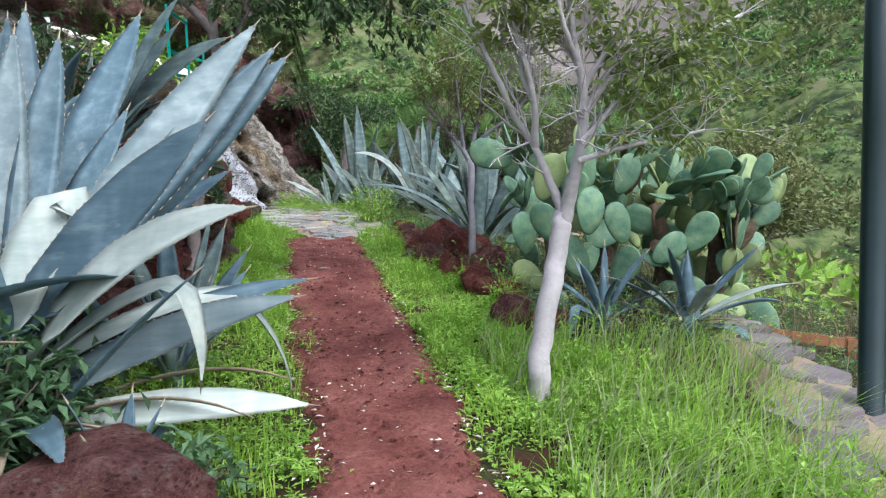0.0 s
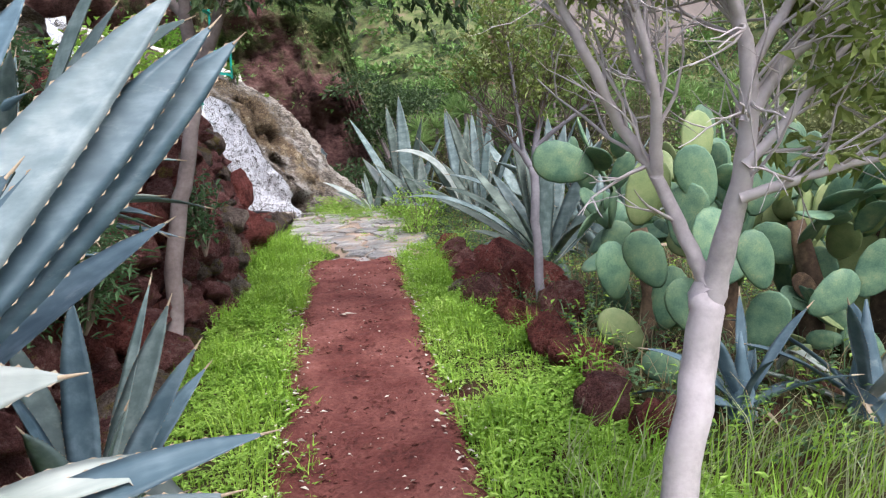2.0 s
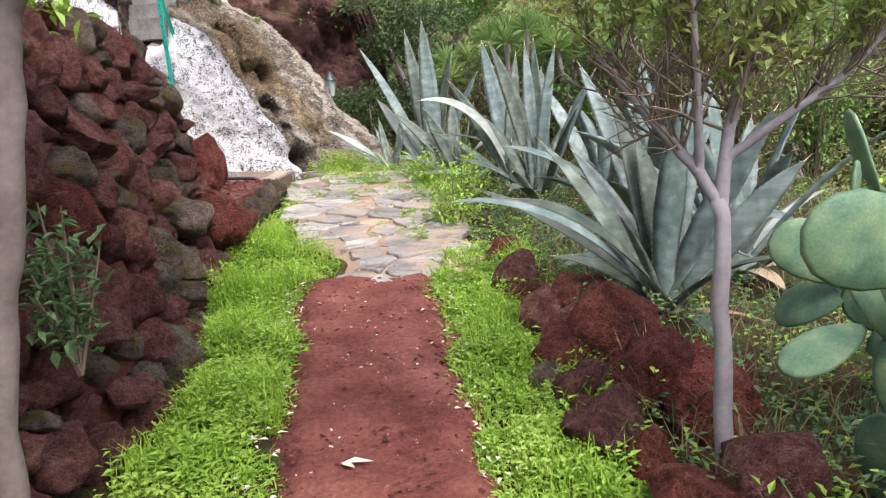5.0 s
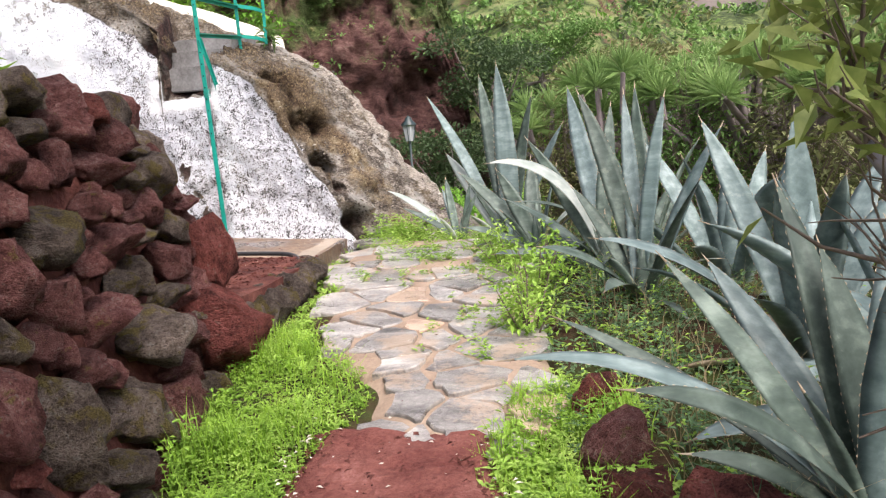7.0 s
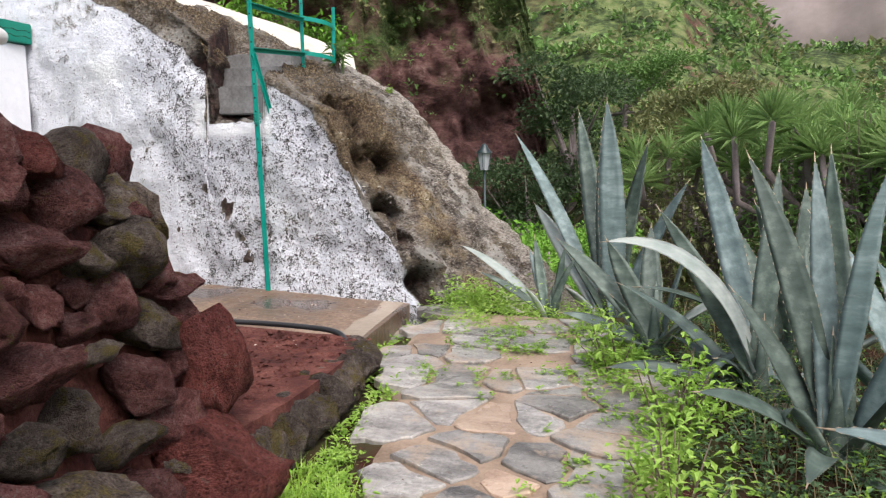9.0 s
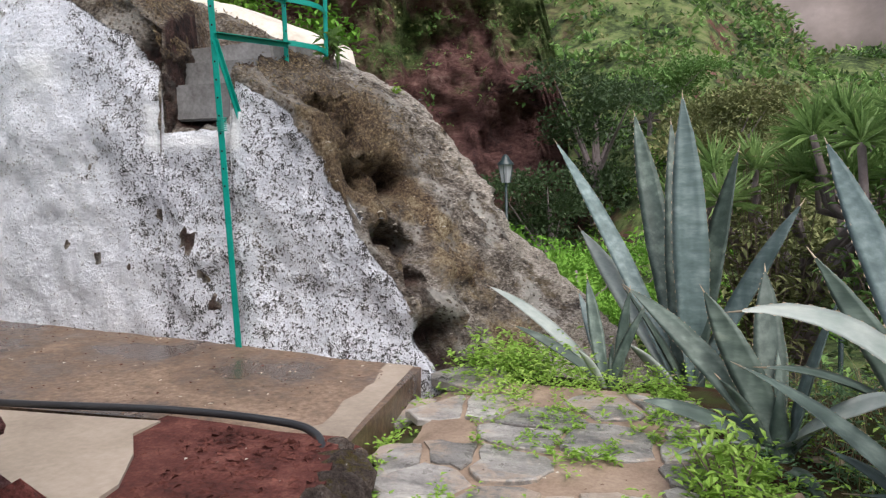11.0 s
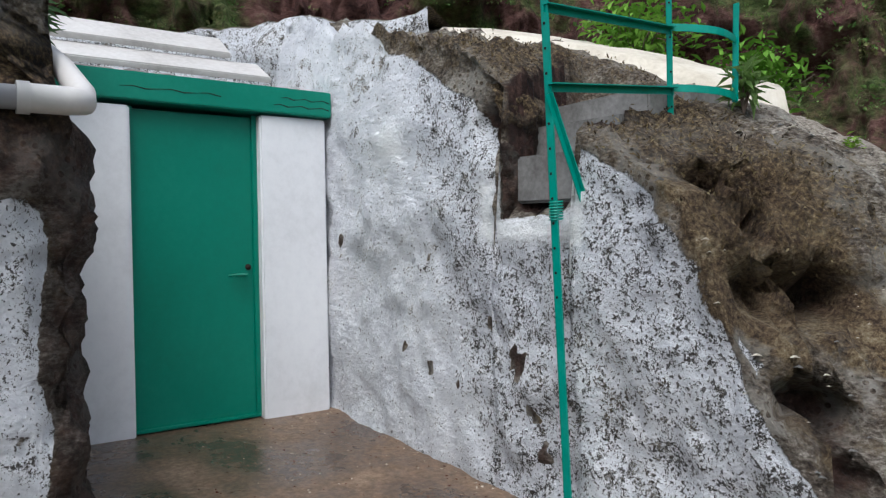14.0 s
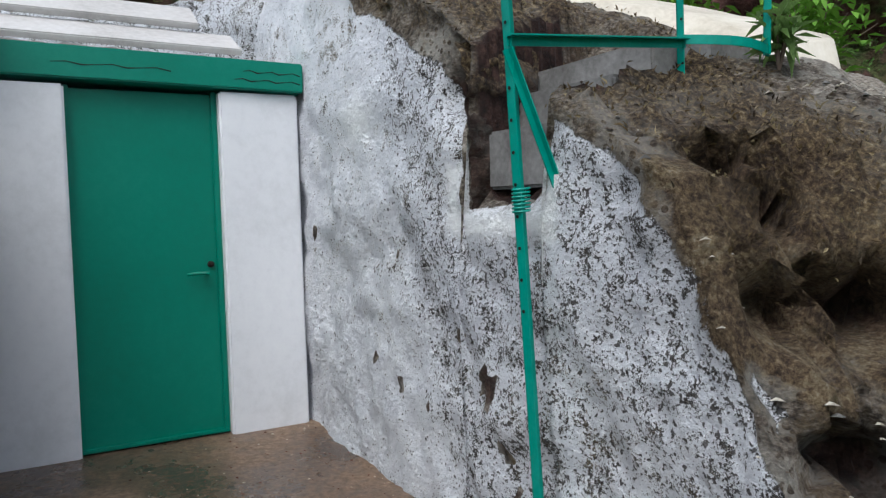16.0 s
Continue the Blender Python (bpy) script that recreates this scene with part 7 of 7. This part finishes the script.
bush("bank_shrub", (-2.3, 6.1, 1.1), 0.6, 0.8, 1800, M_FERN, 0.07, "feathery green shrub on the bank above the wall", 141, feather=True)
bush("bank_shrub", (-2.5, 5.0, 0.85), 0.7, 1.0, 2000, M_DARKLEAF, 0.08, "dark green shrub on the bank", 142)
bush("bank_shrub", (-2.1, 4.3, 0.6), 0.5, 0.8, 1500, M_FERN, 0.07, "feathery green shrub on the bank", 143, feather=True)
bush("bank_shrub", (-2.9, 6.8, 1.5), 0.6, 0.6, 1500, M_FERN, 0.09, "green shrub on the bank behind the wall", 144)
bush("bank_shrub", (-1.5, 4.7, 0.45), 0.4, 0.55, 1200, M_FERN, 0.06, "feathery green shrub among the agaves", 145, feather=True)
bush("leafy_weed", (-0.9, 3.45, 0.05), 0.4, 0.36, 900, M_FERN, 0.07, "dull green leafy weed under the agave", 45)
bush("leafy_weed", (-0.8, 10.1, 0.5), 0.35, 0.5, 500, M_WEED, 0.05, "pale green leafy weed beside the flagstones", 46)
bush("leafy_weed", (-0.75, 9.4, 0.45), 0.35, 0.45, 450, M_WEED, 0.05, "pale green leafy weed beside the flagstones", 47)
bush("leafy_weed", (-1.15, 10.9, 0.55), 0.3, 0.4, 350, M_WEED, 0.05, "pale green leafy weed beside the flagstones", 48)
bush("grass_tussock", (-2.75, 7.9, 1.7), 0.5, 0.35, 900, M_WEED, 0.12, "bright green grass on top of the wall", 49, feather=True)
bush("grass_tussock", (-2.9, 7.0, 1.6), 0.5, 0.35, 900, M_WEED, 0.12, "bright green grass on top of the wall", 50, feather=True)
bush("crest_plant", (-4.02, 13.2, 2.68), 0.14, 0.22, 60, M_YUCCA, 0.16, "spiky green tuft growing on the rock crest", 51, feather=True)
bush("crest_plant", (-3.72, 13.65, 2.42), 0.08, 0.1, 60, M_WEED, 0.05, "small green weed on the rock crest", 52)
bush("pine_seedling", (-6.3, 10.1, 3.1), 0.25, 0.3, 400, M_FERN, 0.14, "feathery green plant hanging over the roof", 53, feather=True)
bush("crest_bush", (-5.6, 14.2, 3.3), 0.7, 0.5, 900, M_SHRUB_LUSH, 0.1, "green shrub behind the rock crest", 54)
bush("crest_bush", (-5.0, 14.8, 2.9), 0.6, 0.5, 700, M_SHRUB_LUSH, 0.1, "green shrub behind the rock crest", 55)


undergrowth()


def litter():
    """Pale pebbles, chips and petals on the soil, the bed and the terrace."""
    rng = random.Random(31)
    b = Build()

    def chip(x, y, z, s, pale=True):
        c = [Vector((x, y, z)) + Vector((rng.uniform(-s, s), rng.uniform(-s, s), rng.uniform(0, s * 0.4))) for _ in range(4)]
        top = Vector((x, y, z + s * 0.6))
        slot = rng.choice((0, 1, 1)) if pale else 1
        for i in range(4):
            b.face([c[i], c[(i + 1) % 4], top], slot)

    for _ in range(1100):
        y = rng.uniform(2.0, 8.3)
        x = lerp(float(np.interp(y, *PATH_L)), float(np.interp(y, *PATH_R)), rng.random())
        chip(x, y, land(x, y)[0] + 0.036, rng.uniform(0.003, 0.013))
    for _ in range(1500):
        y = rng.uniform(2.0, 8.3)
        f = rng.random()
        f = f if rng.random() < 0.4 else 0.5 + 0.5 * math.copysign(abs(2 * f - 1) ** 0.35, f - 0.5)
        x = lerp(float(np.interp(y, *PATH_L)), float(np.interp(y, *PATH_R)), f)
        chip(x, y, land(x, y)[0] + 0.034, rng.uniform(0.006, 0.024), False)
    for _ in range(700):
        y = rng.uniform(9.2, 10.65)
        chip(rng.uniform(-3.0, -2.45) - 0.35 * (y > 10.3) * rng.random(), y, 0.78, rng.uniform(0.008, 0.034), False)
    for _ in range(60):
        chip(rng.uniform(-3.2, -2.4), rng.uniform(9.3, 10.6), 0.785, rng.uniform(0.004, 0.014))
    for _ in range(420):
        x, y = rng.uniform(-6.4, -2.9), 11.95 - 1.2 * rng.random() ** 1.5
        chip(x, y, terrace_z(x, y) + 0.001, rng.uniform(0.003, 0.012))
    for _ in range(120):
        y = rng.uniform(8.2, 11.8)
        x = lerp(float(np.interp(y, *FLAG_L)), float(np.interp(y, *FLAG_R)), rng.random())
        chip(x, y, pave_z(x, y) + 0.02, rng.uniform(0.004, 0.01))
    tagged(new("pebble_litter", b.data("pebble_litter", [M_TARP, M_GRAVEL])), "pale chips and petals scattered on the ground", "pebbles", kind="stuff")
    lf = Build()
    lf.leaf(Vector((-0.70, 6.40, 0.338)), Vector((1, 0.15, 0.02)), Vector((0, 0, 1)), 0.10, 0.035, 0, 0.02)
    lf.leaf(Vector((-0.70, 6.40, 0.338)), Vector((0.9, -0.5, 0.03)), Vector((0, 0, 1)), 0.06, 0.03, 0, 0.02)
    tagged(new("fallen_leaf", lf.data("fallen_leaf", [M_TARP])), "dry pale leaf lying on the red path", "leaf")


litter()


# ---- lamps, fence ----
def lamp_post():
    post = new("street_lamp", None)
    x, y = 1.98, 4.13
    post.matrix_basis = pose(x, y, land(x, y)[0] - 0.02)
    tagged(post, "dark green cylindrical lamp post at the path edge", "lamp post")
    b = Build()
    b.tube([(0, 0, -0.1), (0, 0, 0.03), (0, 0, 0.05), (0, 0, 1.2), (0, 0, 3.2)], [0.065, 0.065, 0.048, 0.047, 0.043], 20)
    part("pole", b.data("pole", [M_POST], True), post)
    b = Build()
    b.tube([(0, 0, 3.15), (0, 0, 3.22), (0, 0, 3.6), (0, 0, 3.66), (0, 0, 3.8)], [0.06, 0.14, 0.2, 0.22, 0.02], 6)
    part("lantern", b.data("lantern", [M_POST]), post)


lamp_post()


def garden_lantern(az, r, el, label):
    """A small lantern on a thin pole in the valley garden."""
    a = radians(az)
    x, y = -1.13 - r * math.sin(a), 8.2 + r * math.cos(a)
    z = 1.78 + r * math.tan(radians(el))
    ob = new("garden_lantern", None)
    gz = land(x, y)[0]
    ob.matrix_basis = pose(x, y, gz - 0.1)
    h = z - gz + 0.1
    b = Build()
    b.tube([(0, 0, 0), (0, 0, 0.2), (0, 0, h - 0.25)], [0.07, 0.045, 0.035], 10)
    part("pole", b.data("pole", [M_POST], True), ob)
    b = Build()
    b.tube([(0, 0, h - 0.25), (0, 0, h + 0.22)], [0.11, 0.19], 4, cap=True)
    part("glass", b.data("glass", [M_LAMP_GLASS]), ob, None, "pale frosted glass")
    b = Build()
    b.tube([(0, 0, h + 0.221), (0, 0, h + 0.25), (0, 0, h + 0.36), (0, 0, h + 0.44), (0, 0, h + 0.5)], [0.235, 0.23, 0.12, 0.09, 0.02], 8)
    for k in range(4):
        q = math.pi / 2 * k
        b.tube([(0.115 * math.cos(q), 0.115 * math.sin(q), h - 0.25), (0.198 * math.cos(q), 0.198 * math.sin(q), h + 0.22)], [0.014, 0.014], 5)
    part("cap", b.data("cap", [M_POST], True), ob)
    tagged(ob, label, "lamp", "lanterns in the valley")


garden_lantern(17.2, 20, 0.3, "black lantern with white glass on a thin post")
garden_lantern(-6.1, 13, -1.4, "black lantern with white glass behind the agaves")


def timber_fence():
    fence = new("fence", None)
    fence.matrix_basis = pose(2.13, 5.6, -0.2)
    tagged(fence, "low brown timber post-and-rail fence along the ledge", "fence")
    o = Vector((2.13, 5.6, -0.2))
    spots = [(1.72, 5.75), (2.13, 5.62), (2.62, 5.68), (3.15, 5.75), (3.7, 5.8)]
    tops = []
    for x, y in spots:
        z = float(np.interp(x, [1.72, 2.13, 2.62, 3.7], [-0.18, -0.205, -0.29, -0.49]))
        part("post", box_data(0.06, 0.06, 0.62, M_FENCE, 0.008), fence, pose(x - o.x, y - o.y, z - o.z - 0.38))
        tops.append(Vector((x, y, z + 0.2)))
    for a, c in zip(tops, tops[1:]):
        for dz in (0.0, -0.14):
            b = Build()
            d = c - a
            n = Vector((-d.y, d.x, 0)).normalized() * 0.015
            u = Vector((0, 0, 0.03))
            A, C = a - o + Vector((0, 0, dz)), c - o + Vector((0, 0, dz))
            q0, q1 = [A - n - u, A + n - u, A + n + u, A - n + u], [C - n - u, C + n - u, C + n + u, C - n + u]
            for k in range(4):
                b.face([q0[k], q0[(k + 1) % 4], q1[(k + 1) % 4], q1[k]])
            b.face(q0[::-1])
            b.face(q1)
            part("rail", b.data("rail", [M_FENCE]), fence)


timber_fence()


# ---- dragon trees ----
def dragon_tree(at_, h, heads, seed, label, spread=0.9):
    rng = random.Random(seed)
    root = new("dragon_tree", None)
    root.matrix_basis = pose(*at_)
    tagged(root, label, "tree", "spiky trees behind the agaves")
    b, lf = Build(), Build()
    for i in range(heads):
        a = i / heads * 6.28 + rng.uniform(-0.3, 0.3)
        d = rng.uniform(0.1, 1.0) ** 0.6 * spread * 1.15
        tip = Vector((math.cos(a) * d, math.sin(a) * d, h * rng.uniform(0.8, 1.0)))
        mid = Vector((tip.x * 0.5, tip.y * 0.5, h * 0.6)) + shaky(rng, 0.06)
        elbow = Vector((tip.x * 0.95, tip.y * 0.95, h * 0.74)) + shaky(rng, 0.05)
        b.tube([Vector((tip.x * 0.05, tip.y * 0.05, h * 0.42)), mid, elbow, tip], [0.034, 0.03, 0.026, 0.022], 7)
        for k in range(64):
            az, el = rng.uniform(0, 6.28), rng.uniform(-0.25, 1.45)
            q = Vector((math.cos(az) * math.cos(el), math.sin(az) * math.cos(el), math.sin(el)))
            lf.leaf(tip + q * 0.02, q, Vector((0, 0, 1)) + shaky(rng, 0.2), rng.uniform(0.19, 0.3), 0.026, 0, 0.12)
    b.tube([Vector((0, 0, -0.2)), Vector((0.02, 0, h * 0.2)), Vector((0, 0, h * 0.46))], [0.13, 0.1, 0.07], 9)
    part("trunk", b.data("trunk", [M_BARK_DARK], True), root)
    part("foliage", lf.data("foliage", [M_YUCCA]), root)["kind"] = "stuff"


for k, (x, y, hd, top) in enumerate([(0.05, 13.3, 24, 2.2), (0.85, 12.8, 24, 2.15), (1.6, 13.6, 22, 2.3), (-0.75, 14.0, 19, 2.1), (0.4, 14.8, 22, 2.4), (2.4, 12.9, 20, 2.2), (1.3, 15.5, 20, 2.45)]):
    z = land(x, y)[0]
    dragon_tree((x, y, z), top - 0.15 - z, hd, 60 + k, "branching dragon tree with spiky green rosettes")


for k, (x, y, r) in enumerate([(0.3, 12.6, 0.5), (1.0, 12.2, 0.55), (-0.2, 13.0, 0.5), (1.7, 12.6, 0.6), (0.6, 13.8, 0.7), (-1.0, 13.4, 0.5), (2.2, 11.6, 0.6), (1.5, 10.9, 0.5)]):
    bush("shrub", (x, y, land(x, y)[0]), r * 1.35, 1.6, 1900, M_SHRUB_OLIVE if k % 2 else M_SHRUB, 0.075, "low olive-green shrub between agaves and dragon trees", 120 + k)


# ---- hillside ----
def hillside_scrub():
    rng = random.Random(77)
    b = Build()
    n = 0
    while n < 10500:
        az = rng.uniform(-42, 75)
        r = 15 + 110 * rng.random() ** 0.9
        a = radians(az)
        x, y = -1 - r * math.sin(a), 9 + r * math.cos(a)
        if x < -3 and y < 22 and az > 12:
            continue
        if fbm(x * 0.06, y * 0.06, 4) < -0.4 * rng.random() - 0.15:
            continue
        z = land(x, y)[0]
        size = rng.uniform(0.3, 0.9) * (0.45 + r / 85)
        lush = 1 if (fbm(x * 0.05, y * 0.05, 8) > 0.02 and az > -4) else 0
        slot = 2 if rng.random() < (0.6 if az < -8 else 0.2) else lush if r < 60 else 0
        slot = 3 if rng.random() < 0.14 else slot
        clump(b, Vector((x, y, z)), size, 24 if r < 45 else 10, rng, slot, 0.5 if r < 45 else 0.75)
        n += 1
    tagged(new("hillside_scrub", b.data("hillside_scrub", [M_SHRUB, M_SHRUB_LUSH, M_SHRUB_OLIVE, M_DARKLEAF])), "green scrub scattered over the far hillside", "scrub", kind="stuff")


hillside_scrub()


def far_tree(az, r, h, w, mat, seed, n=5600, label="dense dark green tree in the valley"):
    rng = random.Random(seed)
    a = radians(az)
    x, y = -1 - r * math.sin(a), 9 + r * math.cos(a)
    z = land(x, y)[0]
    root = new("valley_tree", None)
    root.matrix_basis = pose(x, y, z)
    tagged(root, label, "tree", "trees in the valley")
    wood, lf = Build(), Build()
    wood.tube([(0, 0, -0.3), (0.1, 0, h * 0.3), (0, 0.1, h * 0.7)], [h * 0.04, h * 0.03, h * 0.012], 8)
    for k in range(14):
        q = Vector((rng.gauss(0, 0.42) * w, rng.gauss(0, 0.42) * w, h * rng.uniform(0.08, 0.9)))
        wood.tube([Vector((0, 0, h * 0.25)), q * 0.6 + Vector((0, 0, h * 0.1)), q], [h * 0.018, h * 0.01, 0.01], 5)
        clump(lf, q, w * rng.uniform(0.34, 0.56), n // 14, rng, 0, 0.17)
    part("trunk", wood.data("trunk", [M_BARK_DARK], True), root)
    part("foliage", lf.data("foliage", [mat]), root)["kind"] = "stuff"


for k, (az, r, h, w, mat) in enumerate([(11, 36, 7.5, 4.0, M_DARKLEAF), (14.5, 33, 5.5, 3.0, M_DARKLEAF), (7, 42, 4.0, 3.0, M_SHRUB), (-12, 26, 5.5, 4, M_SHRUB_OLIVE), (-18, 24, 5.5, 4, M_SHRUB_OLIVE), (-23, 26, 6.5, 4.5, M_SHRUB_OLIVE), (-7, 30, 5, 4, M_SHRUB_OLIVE), (-29, 24, 6, 4, M_SHRUB_OLIVE), (17, 22, 3.0, 2.5, M_SHRUB_LUSH), (13, 19, 2.6, 2.4, M_SHRUB_LUSH), (9, 22, 2.6, 2.4, M_SHRUB_LUSH), (2, 36, 5, 4, M_SHRUB_OLIVE), (-3, 40, 5.5, 4, M_SHRUB_OLIVE)]):
    far_tree(az, r, h, w, mat, 300 + k)


def cliff(name, az0, az1, r, top, slope, seed, label, green=0.25):
    """A red crag that stands out of the hillside; top(f) gives its height along the way."""
    nu, nv = 240, 84
    verts, gr = [], []
    for i in range(nu):
        f = i / (nu - 1)
        a = radians(lerp(az0, az1, f))
        for j in range(nv):
            g_ = j / (nv - 1)
            z = lerp(-5, top(f), g_)
            rr = r(f) + slope * (z + 5) + 1.8 * fbm(f * 9 + seed, z * 0.12) + 1.6 * fbm(f * 26, z * 0.35, seed) + 0.9 * abs(fbm(f * 80, z * 1.1, seed)) - 1.3 * sstep(0.1, 0.45, fbm(f * 34, z * 0.16, seed + 4)) + 0.9 * abs(math.sin(z * 0.55 + 2 * fbm(f * 5, 3.0)))
            verts.append((-1 - rr * math.sin(a), 9 + rr * math.cos(a), z))
            gr.append(green + 0.35 * fbm(f * 6, z * 0.15, 5 + seed) + 0.25 * sstep(0.8, 1.0, g_) + 0.3 * sstep(0.35, 0.1, g_))
    faces = [(i * nv + j, (i + 1) * nv + j, (i + 1) * nv + j + 1, i * nv + j + 1) for i in range(nu - 1) for j in range(nv - 1)]
    me = mesh_of(name, verts, faces, M_CLIFF)
    attribute(me, "green", gr)
    tagged(new(name, me), label, "cliff", kind="structure")
    rng = random.Random(seed)
    tuft = Build()
    for q, gn in zip(verts, gr):
        if rng.random() < 0.5 * max(0.0, gn - 0.25) and q[2] > -3:
            clump(tuft, Vector(q), rng.uniform(0.15, 0.6), 10, rng, rng.choice((0, 0, 1)), 0.6)
    tagged(new("cliff_scrub", tuft.data("cliff_scrub", [M_SHRUB, M_SHRUB_OLIVE])), "green tufts growing on the red cliff", "scrub", kind="stuff")


cliff("cliff", 12.5, 100, lambda f: 36 - 14 * f, lambda f: float(np.interp(f, [0, 0.008, 0.03, 0.1, 0.2, 0.4, 1], [-2, 6, 12.5, 15, 17, 19, 20])), 0.28, 1, "dark red volcanic cliff with green patches", 0.42)


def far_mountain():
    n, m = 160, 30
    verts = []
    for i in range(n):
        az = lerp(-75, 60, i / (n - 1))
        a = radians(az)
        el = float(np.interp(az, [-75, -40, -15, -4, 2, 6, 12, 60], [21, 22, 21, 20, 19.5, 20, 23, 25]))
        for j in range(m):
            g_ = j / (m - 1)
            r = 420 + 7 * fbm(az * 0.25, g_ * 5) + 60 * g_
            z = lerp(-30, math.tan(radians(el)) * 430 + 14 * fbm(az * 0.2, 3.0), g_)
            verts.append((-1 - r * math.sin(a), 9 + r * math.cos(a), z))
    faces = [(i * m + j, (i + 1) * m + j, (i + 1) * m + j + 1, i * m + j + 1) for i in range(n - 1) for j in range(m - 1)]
    tagged(new("backdrop", mesh_of("backdrop", verts, faces, M_FAR)), "distant mountain wall with haze in its colour", "mountain", kind="structure")


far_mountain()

# ---- paving, piece by piece ----
crazy_paving("pavement", FLAG_L, FLAG_R, 8.12, 11.95, 0.2, (M_FLAG, M_FLAG_WARM), "crazy paving of wet grey and ochre flagstones", pave_z, 3, 110)
KL, KR = low_kerb()
crazy_paving("ledge_paving", KL, KR, 1.5, 5.6, 0.26, (M_PAVE, M_PAVE), "low ledge paved with grey-pink stones", lambda x, y: land(x, y)[0] + 0.06, 9)
